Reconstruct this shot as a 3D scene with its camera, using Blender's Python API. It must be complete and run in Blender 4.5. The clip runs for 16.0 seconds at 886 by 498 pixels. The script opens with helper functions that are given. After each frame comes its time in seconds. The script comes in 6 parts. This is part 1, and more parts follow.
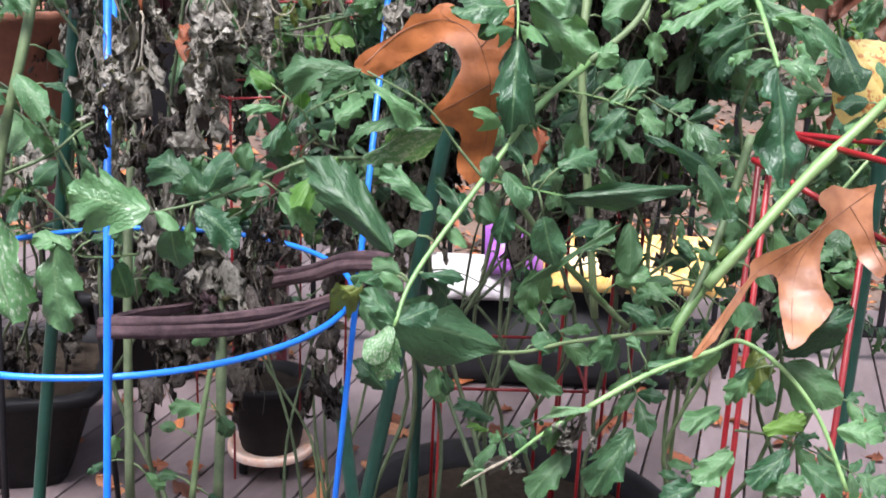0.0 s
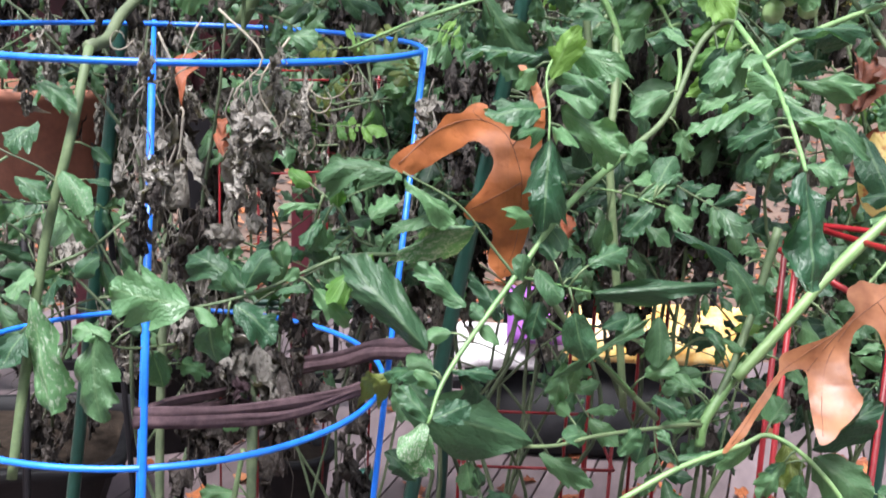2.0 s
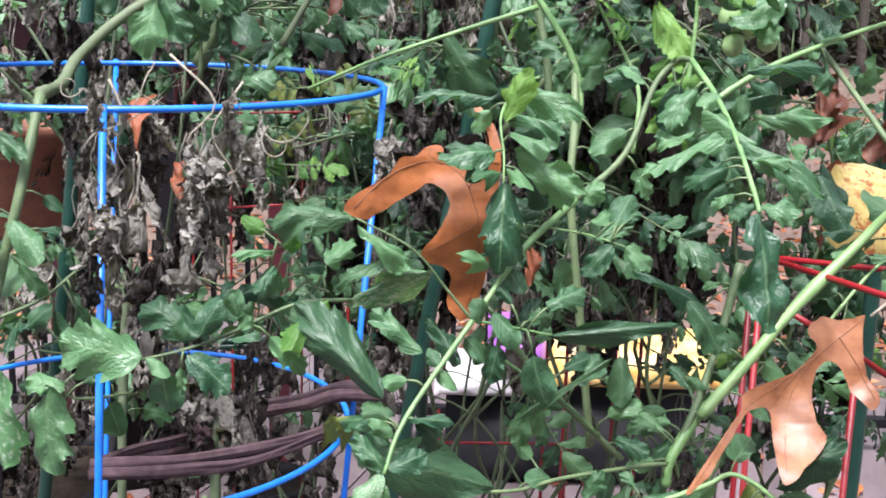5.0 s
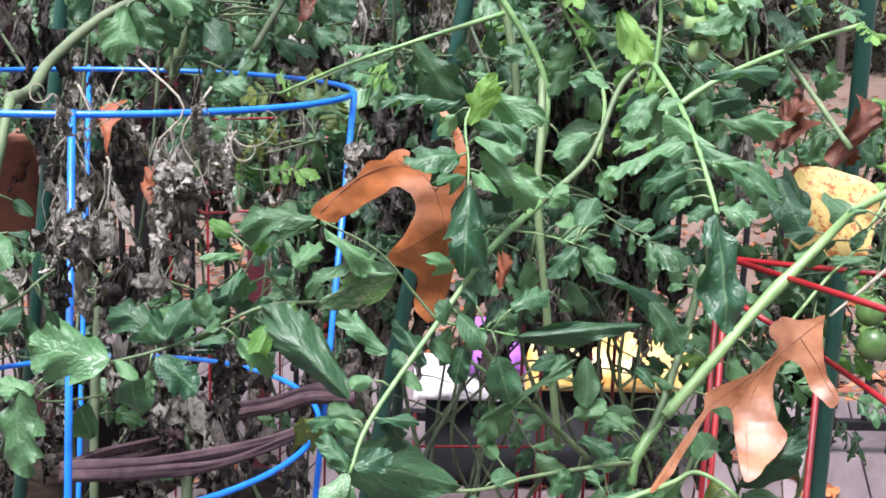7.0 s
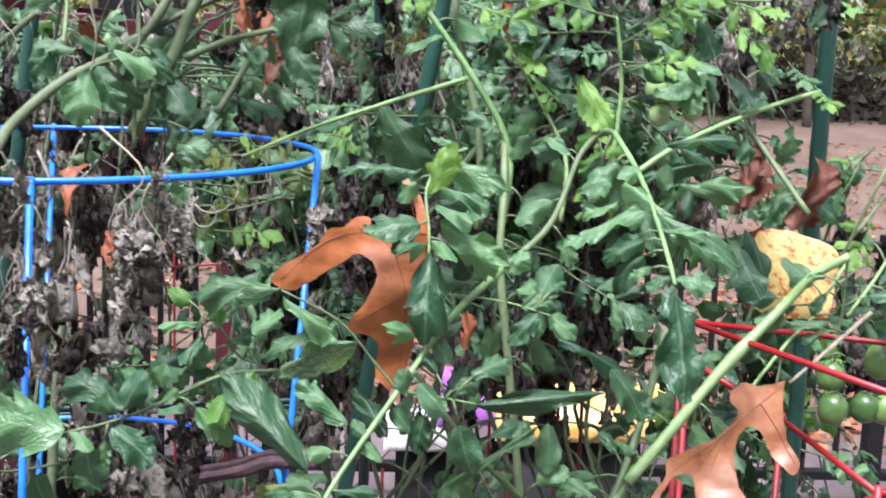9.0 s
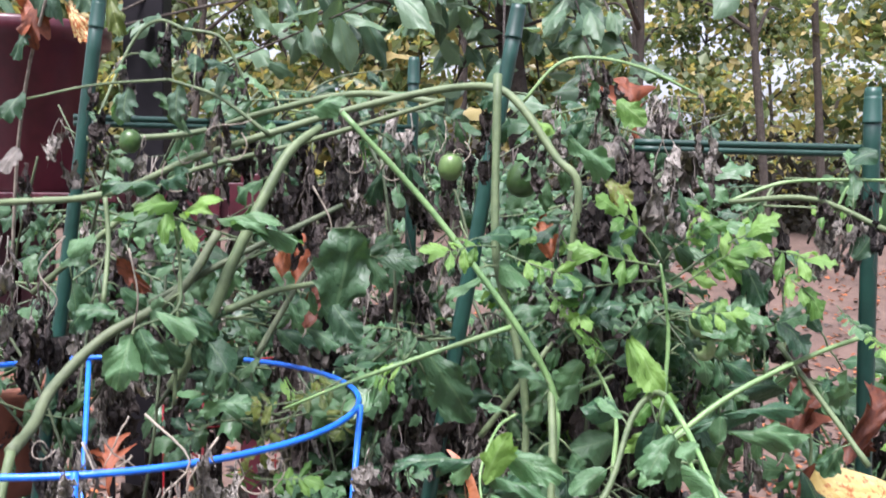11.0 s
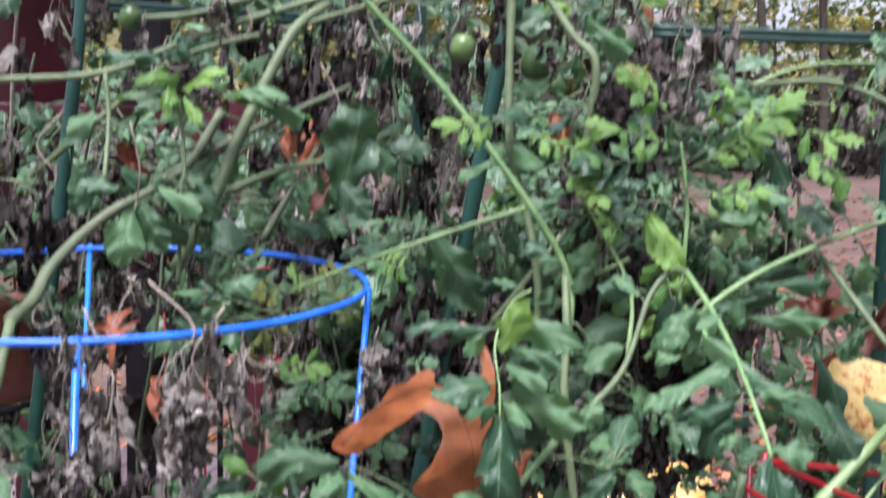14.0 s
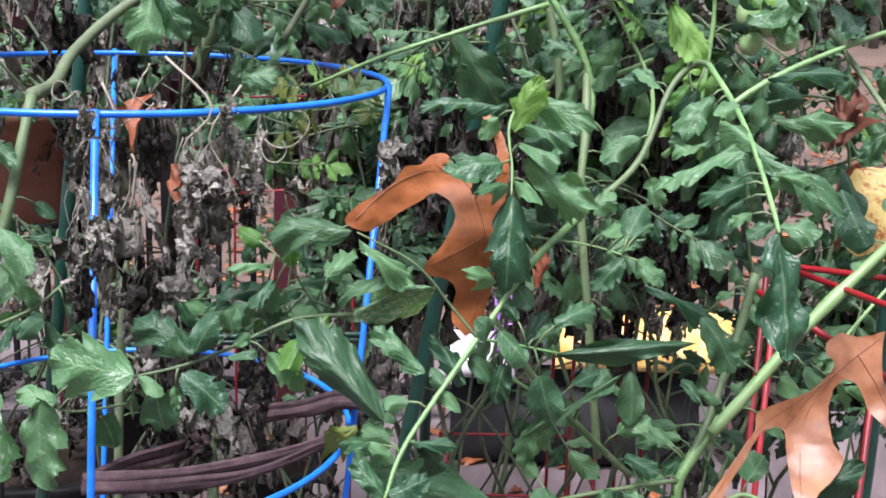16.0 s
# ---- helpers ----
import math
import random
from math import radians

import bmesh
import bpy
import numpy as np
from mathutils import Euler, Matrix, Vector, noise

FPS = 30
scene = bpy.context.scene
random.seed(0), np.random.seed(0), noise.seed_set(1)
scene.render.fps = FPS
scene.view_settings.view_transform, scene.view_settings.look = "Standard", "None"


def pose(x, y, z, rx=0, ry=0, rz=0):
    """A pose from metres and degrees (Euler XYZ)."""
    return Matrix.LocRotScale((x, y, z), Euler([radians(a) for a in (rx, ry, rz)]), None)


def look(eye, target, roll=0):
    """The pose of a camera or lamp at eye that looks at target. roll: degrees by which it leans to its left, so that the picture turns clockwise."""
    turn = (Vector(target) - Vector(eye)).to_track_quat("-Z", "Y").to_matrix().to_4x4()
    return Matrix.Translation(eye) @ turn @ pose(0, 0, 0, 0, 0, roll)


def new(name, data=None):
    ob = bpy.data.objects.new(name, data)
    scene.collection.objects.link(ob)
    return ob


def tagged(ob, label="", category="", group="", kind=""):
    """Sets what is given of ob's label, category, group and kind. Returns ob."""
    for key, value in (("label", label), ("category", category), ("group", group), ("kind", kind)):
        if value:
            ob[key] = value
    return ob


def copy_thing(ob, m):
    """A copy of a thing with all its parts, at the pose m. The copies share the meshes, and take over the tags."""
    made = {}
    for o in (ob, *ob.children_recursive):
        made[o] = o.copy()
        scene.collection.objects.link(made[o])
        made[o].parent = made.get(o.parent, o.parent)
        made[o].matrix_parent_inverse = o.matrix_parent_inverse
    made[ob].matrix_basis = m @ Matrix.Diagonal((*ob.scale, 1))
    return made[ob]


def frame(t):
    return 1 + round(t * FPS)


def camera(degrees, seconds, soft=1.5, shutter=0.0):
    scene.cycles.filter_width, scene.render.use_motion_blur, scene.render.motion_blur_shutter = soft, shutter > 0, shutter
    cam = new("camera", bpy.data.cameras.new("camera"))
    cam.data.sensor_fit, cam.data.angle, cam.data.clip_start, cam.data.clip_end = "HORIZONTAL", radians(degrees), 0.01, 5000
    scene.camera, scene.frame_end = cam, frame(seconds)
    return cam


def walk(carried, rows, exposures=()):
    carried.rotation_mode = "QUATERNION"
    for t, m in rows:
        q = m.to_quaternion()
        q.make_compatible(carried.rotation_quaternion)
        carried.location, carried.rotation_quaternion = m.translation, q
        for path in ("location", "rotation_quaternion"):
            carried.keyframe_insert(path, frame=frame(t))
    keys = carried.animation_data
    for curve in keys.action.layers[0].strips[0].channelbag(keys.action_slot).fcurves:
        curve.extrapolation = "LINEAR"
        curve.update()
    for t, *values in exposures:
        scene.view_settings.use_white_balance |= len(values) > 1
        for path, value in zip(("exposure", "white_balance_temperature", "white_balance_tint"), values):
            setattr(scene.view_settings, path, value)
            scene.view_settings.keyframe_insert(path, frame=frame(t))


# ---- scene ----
from mathutils import geometry

cam = camera(45.0, 16.0, soft=1.7, shutter=0.8)
PATH = [
    (0, (0.0000, 0.0000, 1.4000), (0.0096, 0.9614, 1.1252), 2.48),
    (0.5, (0.0036, -0.0018, 1.4041), (0.0083, 0.9629, 1.1410), 2.47),
    (1, (-0.0098, -0.0061, 1.4077), (-0.0109, 0.9622, 1.1579), 2.87),
    (1.5, (-0.0114, -0.0069, 1.4186), (-0.0189, 0.9639, 1.1787), 2.76),
    (2, (-0.0108, -0.0071, 1.4286), (-0.0221, 0.9682, 1.2080), 2.45),
    (2.5, (-0.0055, -0.0011, 1.4338), (-0.0162, 0.9758, 1.2203), 2.25),
    (3, (-0.0058, -0.0021, 1.4348), (-0.0178, 0.9760, 1.2269), 2.14),
    (3.5, (-0.0017, -0.0020, 1.4350), (-0.0142, 0.9763, 1.2280), 1.94),
    (4, (0.0033, 0.0021, 1.4371), (-0.0062, 0.9807, 1.2317), 1.74),
    (4.5, (0.0000, 0.0017, 1.4400), (-0.0034, 0.9810, 1.2373), 1.84),
    (5, (0.0107, 0.0045, 1.4444), (0.0121, 0.9842, 1.2439), 1.64),
    (7.5, (0.0303, -0.0090, 1.4441), (0.0526, 0.9727, 1.2552), 1.44),
    (8, (0.0420, -0.0065, 1.4475), (0.0725, 0.9768, 1.2679), 1.13),
    (8.5, (0.0477, 0.0014, 1.4517), (0.0951, 0.9857, 1.2818), 1.43),
    (9, (0.0327, -0.0046, 1.4622), (0.0739, 0.9828, 1.3095), 1.92),
    (9.5, (0.0200, -0.0018, 1.4627), (0.0465, 0.9877, 1.3206), 2.02),
    (10, (0.0045, 0.0155, 1.5162), (0.0338, 1.0085, 1.4012), 2.01),
    (10.2, (0.0078, 0.0186, 1.5584), (0.0369, 1.0137, 1.4643), 1.71),
    (12.3, (-0.0030, 0.0309, 1.5940), (0.0161, 1.0303, 1.5652), -0.30),
    (12.5, (-0.0028, 0.0319, 1.5920), (0.0195, 1.0311, 1.5598), -0.10),
    (13, (-0.0058, 0.0398, 1.5829), (0.0218, 1.0386, 1.5429), 0.00),
    (13.5, (-0.0039, 0.0466, 1.5710), (0.0241, 1.0444, 1.5099), 0.20),
    (14, (-0.0062, 0.0526, 1.5279), (0.0199, 1.0472, 1.4272), 1.01),
    (14.5, (0.0032, 0.0621, 1.4942), (0.0210, 1.0495, 1.3372), 1.22),
    (15, (0.0030, 0.0581, 1.4752), (0.0125, 1.0389, 1.2804), 1.74),
    (15.5, (0.0049, 0.0475, 1.4702), (0.0040, 1.0234, 1.2521), 2.15),
    (16, (0.0117, 0.0409, 1.4685), (0.0070, 1.0149, 1.2417), 2.05),
]
LIGHTNESS = [(0, 1.27, 6100, 15), (9.5, 1.38, 5950, 19), (12.3, 1.06, 6050, 28), (14.0, 1.0, 5900, 27), (16.0, 1.1, 5950, 18)]
walk(cam, [(t, look(eye, target, roll)) for t, eye, target, roll in PATH], LIGHTNESS)

# ---- world and light: overcast autumn afternoon ----
world = bpy.data.worlds.new("sky")
scene.world = world
world.use_nodes = True
wn = world.node_tree
sky = wn.nodes.new("ShaderNodeTexSky")
sky.sky_type = "NISHITA"
sky.sun_disc = False
sky.sun_elevation, sky.sun_rotation = radians(66), radians(200)
sky.dust_density, sky.ozone_density = 4.5, 1.0
wn.nodes["Background"].inputs["Strength"].default_value = 0.145
pale = wn.nodes.new("ShaderNodeHueSaturation")
pale.inputs["Saturation"].default_value = 0.35
wn.links.new(sky.outputs[0], pale.inputs["Color"])
wn.links.new(pale.outputs[0], wn.nodes["Background"].inputs["Color"])
sun_data = bpy.data.lights.new("sun", "SUN")
sun_data.energy, sun_data.angle, sun_data.color = 3.6, radians(20), (1.0, 0.96, 0.9)
sun = new("sun", sun_data)
sun.matrix_world = look((-1.7, -3.7, 12), (0, 1, 1))


# ---- materials ----
def nodes_of(name):
    m = bpy.data.materials.new(name)
    m.use_nodes = True
    return m, m.node_tree.nodes, m.node_tree.links, m.node_tree.nodes["Principled BSDF"]


def ramp(nodes, links, source, stops):
    r = nodes.new("ShaderNodeValToRGB")
    while len(r.color_ramp.elements) < len(stops):
        r.color_ramp.elements.new(0.5)
    for e, (at, c) in zip(r.color_ramp.elements, stops):
        e.position, e.color = at, (*c, 1)
    links.new(source, r.inputs[0])
    return r.outputs[0]


def noise_of(nodes, links, scale, detail=4.0, coords="Object", rough=0.55):
    n = nodes.new("ShaderNodeTexNoise")
    n.inputs["Scale"].default_value, n.inputs["Detail"].default_value, n.inputs["Roughness"].default_value = scale, detail, rough
    tc = nodes.new("ShaderNodeTexCoord")
    links.new(tc.outputs[coords], n.inputs["Vector"])
    return n.outputs["Fac"]


def calc(nodes, links, op, a, b=None):
    n = nodes.new("ShaderNodeMath")
    n.operation = op
    for k, v in enumerate((a, b)):
        if v is None:
            continue
        if isinstance(v, (int, float)):
            n.inputs[k].default_value = v
        else:
            links.new(v, n.inputs[k])
    return n.outputs[0]


def blend(nodes, links, fac, a, b, mode="MIX"):
    n = nodes.new("ShaderNodeMix")
    n.data_type, n.blend_type = "RGBA", mode
    for key, v in ((0, fac), (6, a), (7, b)):
        if isinstance(v, (int, float)):
            n.inputs[key].default_value = v
        elif isinstance(v, tuple):
            n.inputs[key].default_value = (*v, 1)
        else:
            links.new(v, n.inputs[key])
    return n.outputs[2]


def relief(nodes, links, bsdf, height, strength, distance):
    b = nodes.new("ShaderNodeBump")
    b.inputs["Strength"].default_value, b.inputs["Distance"].default_value = strength, distance
    links.new(height, b.inputs["Height"])
    links.new(b.outputs[0], bsdf.inputs["Normal"])


def surface(name, c1, c2, scale=20, rough=0.6, bump=0.3, distance=0.002, metallic=0.0, fine=6.0, spread=0.25, spec=0.5, c3=None):
    """A surface with two scales of mottling, a little change from piece to piece, and relief."""
    m, nodes, links, bsdf = nodes_of(name)
    big, small = noise_of(nodes, links, scale), noise_of(nodes, links, scale * fine)
    both = calc(nodes, links, "ADD", calc(nodes, links, "MULTIPLY", big, 0.65), calc(nodes, links, "MULTIPLY", small, 0.35))
    info = nodes.new("ShaderNodeObjectInfo")
    shifted = calc(nodes, links, "ADD", both, calc(nodes, links, "MULTIPLY", calc(nodes, links, "SUBTRACT", info.outputs["Random"], 0.5), spread))
    stops = [(0.3, c1), (0.7, c2)] if c3 is None else [(0.3, c1), (0.5, c2), (0.7, c3)]
    links.new(ramp(nodes, links, shifted, stops), bsdf.inputs["Base Color"])
    links.new(calc(nodes, links, "ADD", calc(nodes, links, "MULTIPLY", small, 0.25), rough - 0.12), bsdf.inputs["Roughness"])
    bsdf.inputs["Metallic"].default_value, bsdf.inputs["Specular IOR Level"].default_value = metallic, spec
    relief(nodes, links, bsdf, both, bump, distance)
    return m


def leaf_surface(name, dark, light, vein, rough=0.42, through_light=0.3, spots=None, spot_at=0.62, spec=0.5, scale=25, edge=None, midrib=0.055, vein_share=0.55, crimp=0.4, blotch=0.4):
    """A leaf: mottled blade, pale midrib and side veins along the leaf's own coordinates, light passing through the blade."""
    m, nodes, links, bsdf = nodes_of(name)
    info = nodes.new("ShaderNodeObjectInfo")
    geo = nodes.new("ShaderNodeNewGeometry")
    uv = nodes.new("ShaderNodeTexCoord")
    sep = nodes.new("ShaderNodeSeparateXYZ")
    links.new(uv.outputs["UV"], sep.inputs[0])
    across = calc(nodes, links, "ABSOLUTE", calc(nodes, links, "SUBTRACT", calc(nodes, links, "MULTIPLY", sep.outputs[0], 2.0), 1.0))
    rib = calc(nodes, links, "LESS_THAN", across, midrib)
    drift = calc(nodes, links, "MULTIPLY", calc(nodes, links, "ADD", noise_of(nodes, links, scale * 1.3, 3.0), info.outputs["Random"]), 0.3)
    run = calc(nodes, links, "MULTIPLY", calc(nodes, links, "ADD", drift, calc(nodes, links, "SUBTRACT", sep.outputs[1], calc(nodes, links, "MULTIPLY", across, 0.3))), 22.0)
    quilt = calc(nodes, links, "ABSOLUTE", calc(nodes, links, "SINE", run))
    side_vein = calc(nodes, links, "MULTIPLY", calc(nodes, links, "LESS_THAN", quilt, 0.1), 0.22)
    veins = calc(nodes, links, "MAXIMUM", rib, side_vein)
    mottle = noise_of(nodes, links, scale, 5.0)
    change = calc(nodes, links, "MULTIPLY", calc(nodes, links, "SUBTRACT", calc(nodes, links, "FRACT", calc(nodes, links, "ADD", info.outputs["Random"], geo.outputs["Random Per Island"])), 0.5), 0.75)
    tone = ramp(nodes, links, calc(nodes, links, "ADD", calc(nodes, links, "ADD", calc(nodes, links, "MULTIPLY", mottle, blotch), 0.5 - blotch / 2), change), [(0.2, dark), (0.8, light)])
    colour = blend(nodes, links, calc(nodes, links, "MULTIPLY", veins, vein_share), tone, vein)
    if spots:
        blots = noise_of(nodes, links, scale * 2.2, 6.0, rough=0.7)
        mask = ramp(nodes, links, calc(nodes, links, "ADD", blots, calc(nodes, links, "MULTIPLY", change, 0.25)), [(spot_at, (0, 0, 0)), (spot_at + 0.06, (1, 1, 1))])
        colour = blend(nodes, links, mask, colour, spots)
    if edge:
        rim = ramp(nodes, links, calc(nodes, links, "ADD", across, calc(nodes, links, "MULTIPLY", mottle, 0.5)), [(0.95, (0, 0, 0)), (1.25, (1, 1, 1))])
        colour = blend(nodes, links, rim, colour, edge)
    links.new(colour, bsdf.inputs["Base Color"])
    links.new(calc(nodes, links, "ADD", calc(nodes, links, "MULTIPLY", mottle, 0.3), rough - 0.15), bsdf.inputs["Roughness"])
    bsdf.inputs["Specular IOR Level"].default_value = spec
    puckers = calc(nodes, links, "MULTIPLY", noise_of(nodes, links, scale * 2.6, 2.5), 1.2)
    crinkle = calc(nodes, links, "ADD", calc(nodes, links, "MULTIPLY", quilt, 0.34), calc(nodes, links, "SUBTRACT", puckers, calc(nodes, links, "MULTIPLY", rib, 0.6)))
    relief(nodes, links, bsdf, crinkle, crimp, 0.003)
    glow = nodes.new("ShaderNodeBsdfTranslucent")
    links.new(blend(nodes, links, 1.0, colour, (1.25, 1.3, 0.6), "MULTIPLY"), glow.inputs["Color"])
    both = nodes.new("ShaderNodeMixShader")
    both.inputs[0].default_value = through_light
    links.new(bsdf.outputs[0], both.inputs[1])
    links.new(glow.outputs[0], both.inputs[2])
    links.new(both.outputs[0], nodes["Material Output"].inputs["Surface"])
    return m


LEAF = leaf_surface("tomato_leaf", (0.022, 0.076, 0.034), (0.1, 0.215, 0.092), (0.2, 0.32, 0.16), rough=0.38, spec=0.55, scale=7, crimp=0.42, vein_share=0.34)
# darker copy of the tomato leaf, with the shade of inner foliage in its colour
LEAF_SHADE = leaf_surface("shaded_tomato_leaf", (0.016, 0.052, 0.026), (0.07, 0.148, 0.066), (0.12, 0.2, 0.1), rough=0.42, spec=0.42, scale=7, crimp=0.42, vein_share=0.42)
LEAF_YOUNG = leaf_surface("young_tomato_leaf", (0.062, 0.17, 0.032), (0.175, 0.33, 0.072), (0.27, 0.44, 0.17), rough=0.5, through_light=0.4, scale=7, crimp=0.42, vein_share=0.42)
LEAF_OLIVE = leaf_surface("yellowing_tomato_leaf", (0.05, 0.085, 0.018), (0.13, 0.17, 0.03), (0.22, 0.26, 0.08), spots=(0.1, 0.06, 0.02), scale=7, crimp=0.42, vein_share=0.42)
LEAF_BLIGHT = leaf_surface("mildewed_tomato_leaf", (0.04, 0.12, 0.05), (0.1, 0.22, 0.09), (0.2, 0.3, 0.16), spots=(0.3, 0.36, 0.28), spot_at=0.58, scale=7, crimp=0.42, vein_share=0.42)
LEAF_DEAD = leaf_surface("withered_leaf", (0.066, 0.061, 0.052), (0.33, 0.31, 0.275), (0.3, 0.27, 0.23), rough=0.8, through_light=0.15, spec=0.25, scale=9, spots=(0.04, 0.036, 0.026), spot_at=0.6, crimp=0.9)
LEAF_DEAD_DARK = leaf_surface("blackened_leaf", (0.013, 0.011, 0.01), (0.074, 0.062, 0.055), (0.11, 0.095, 0.08), rough=0.75, through_light=0.1, spec=0.3, scale=9, spots=(0.15, 0.13, 0.12), spot_at=0.64, crimp=1.0)
OAK = leaf_surface("dry_oak_leaf", (0.17, 0.05, 0.016), (0.45, 0.15, 0.05), (0.12, 0.045, 0.02), rough=0.5, through_light=0.25, spec=0.45, scale=6, blotch=1.5, midrib=0.006, vein_share=0.1, crimp=0.3)
OAK_PALE = leaf_surface("pale_dry_oak_leaf", (0.15, 0.05, 0.02), (0.42, 0.18, 0.085), (0.2, 0.08, 0.035), rough=0.42, through_light=0.25, spec=0.55, scale=6, blotch=1.5, midrib=0.006, vein_share=0.1, crimp=0.18)
OAK_RED = leaf_surface("rust_red_oak_leaf", (0.075, 0.021, 0.009), (0.25, 0.072, 0.028), (0.1, 0.03, 0.015), rough=0.6, through_light=0.25, scale=8, blotch=1.2, midrib=0.006, vein_share=0.1, crimp=0.3)
YELLOW = leaf_surface("yellow_leaf", (0.7, 0.5, 0.13), (0.86, 0.77, 0.48), (0.6, 0.4, 0.1), rough=0.4, spots=(0.5, 0.17, 0.06), spot_at=0.49, scale=5)
STEM = surface("green_stem", (0.045, 0.08, 0.032), (0.125, 0.175, 0.078), scale=55, rough=0.6, bump=0.5, distance=0.001)
# darker copy of the green stem: shade among the vines is in the colour
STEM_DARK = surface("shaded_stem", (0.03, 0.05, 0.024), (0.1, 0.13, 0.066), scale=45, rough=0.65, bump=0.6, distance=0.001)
STEM_PALE = surface("pale_green_stem", (0.075, 0.165, 0.055), (0.15, 0.265, 0.095), scale=45, rough=0.45, bump=0.2, distance=0.001, c3=(0.19, 0.29, 0.12))
STEM_DEAD = surface("dry_stalk", (0.11, 0.095, 0.07), (0.36, 0.32, 0.25), scale=70, rough=0.85, bump=0.5, distance=0.0015)
BLUE = surface("blue_coated_wire", (0.01, 0.13, 0.64), (0.022, 0.21, 0.84), scale=15, rough=0.33, bump=0.1, distance=0.0006)
RED = surface("red_coated_wire", (0.15, 0.004, 0.008), (0.29, 0.009, 0.014), scale=15, rough=0.4, bump=0.12, distance=0.0006)
GREEN_POLE = surface("green_plastic_coating", (0.004, 0.029, 0.02), (0.011, 0.06, 0.043), scale=22, rough=0.42, bump=0.2, distance=0.001)
BLACK_PLASTIC = surface("black_plastic", (0.006, 0.006, 0.007), (0.017, 0.016, 0.018), scale=14, rough=0.6, bump=0.15, distance=0.001, spec=0.16)
BLACK_METAL = surface("black_painted_metal", (0.004, 0.004, 0.005), (0.011, 0.01, 0.012), scale=20, rough=0.6, bump=0.1, distance=0.001, spec=0.15)
TERRACOTTA = surface("terracotta", (0.16, 0.06, 0.035), (0.3, 0.125, 0.075), scale=18, rough=0.75, bump=0.3, distance=0.0015)
CADDY = surface("bleached_orange_plastic", (0.5, 0.22, 0.12), (0.72, 0.42, 0.3), scale=22, rough=0.6, bump=0.2, distance=0.001, c3=(0.75, 0.6, 0.52))
MAROON = surface("maroon_glaze", (0.03, 0.006, 0.01), (0.085, 0.014, 0.022), scale=8, rough=0.35, bump=0.08, distance=0.002)
# oak leaf veins, coloured dark for the thin shadow along them
VEIN = surface("shadowed_leaf_vein", (0.1, 0.035, 0.015), (0.2, 0.075, 0.03), scale=50, rough=0.6)
SOIL = surface("potting_soil", (0.012, 0.009, 0.007), (0.045, 0.033, 0.024), scale=60, rough=0.95, bump=1.0, distance=0.008, spec=0.1)
CLOTH = surface("purple_brown_cloth", (0.035, 0.022, 0.027), (0.1, 0.063, 0.07), scale=90, rough=0.9, bump=0.6, distance=0.0015, spec=0.2)
BOARD = surface("weathered_deck_board", (0.066, 0.049, 0.051), (0.158, 0.122, 0.127), scale=9, rough=0.6, bump=0.3, distance=0.003, spread=0.4)
BARK = surface("tree_bark", (0.022, 0.018, 0.014), (0.075, 0.062, 0.048), scale=14, rough=0.9, bump=1.0, distance=0.03)
GROUND = surface("leaf_litter", (0.03, 0.019, 0.013), (0.085, 0.054, 0.04), scale=1.4, rough=0.95, bump=0.8, distance=0.05, fine=16, c3=(0.13, 0.086, 0.064))
TOMATO_PALE = surface("pale_tomato_skin", (0.16, 0.27, 0.09), (0.38, 0.5, 0.26), scale=25, rough=0.22, bump=0.03, distance=0.001, spread=0.3)
TOMATO = surface("green_tomato_skin", (0.035, 0.085, 0.022), (0.12, 0.2, 0.06), scale=25, rough=0.34, bump=0.03, distance=0.001, spread=0.4)
BAG_YELLOW = surface("yellow_printed_plastic", (0.4, 0.14, 0.03), (0.56, 0.33, 0.08), scale=20, rough=0.35, bump=0.2, distance=0.004, c3=(0.64, 0.5, 0.24), fine=3)
BAG_WHITE = surface("white_printed_plastic", (0.16, 0.13, 0.16), (0.52, 0.5, 0.5), scale=14, rough=0.35, bump=0.2, distance=0.004)
BAG_PURPLE = surface("purple_printed_plastic", (0.2, 0.06, 0.3), (0.38, 0.14, 0.5), scale=9, rough=0.35, bump=0.2, distance=0.004)
# woodland leaf colours, paled to include far haze and backlight from the sky
TREE_GREEN = leaf_surface("tree_leaf_green", (0.07, 0.11, 0.05), (0.25, 0.31, 0.18), (0.2, 0.28, 0.14), through_light=0.5, scale=0.6)
TREE_YELLOW = leaf_surface("tree_leaf_yellow", (0.26, 0.24, 0.1), (0.52, 0.44, 0.21), (0.5, 0.45, 0.22), through_light=0.5, scale=0.6)
SHRUB = leaf_surface("broad_shrub_leaf", (0.045, 0.1, 0.058), (0.13, 0.22, 0.13), (0.16, 0.24, 0.12), rough=0.45, scale=7, crimp=0.42, vein_share=0.42)
BRUSH = leaf_surface("dark_brush", (0.014, 0.014, 0.009), (0.06, 0.052, 0.035), (0.05, 0.045, 0.03), rough=0.8, scale=0.6)
# grey-brown paint for the added wall that keeps low sky light off
BLOCKER = surface("blocker_paint", (0.2, 0.17, 0.15), (0.28, 0.25, 0.22), scale=4, rough=0.7, bump=0.2)


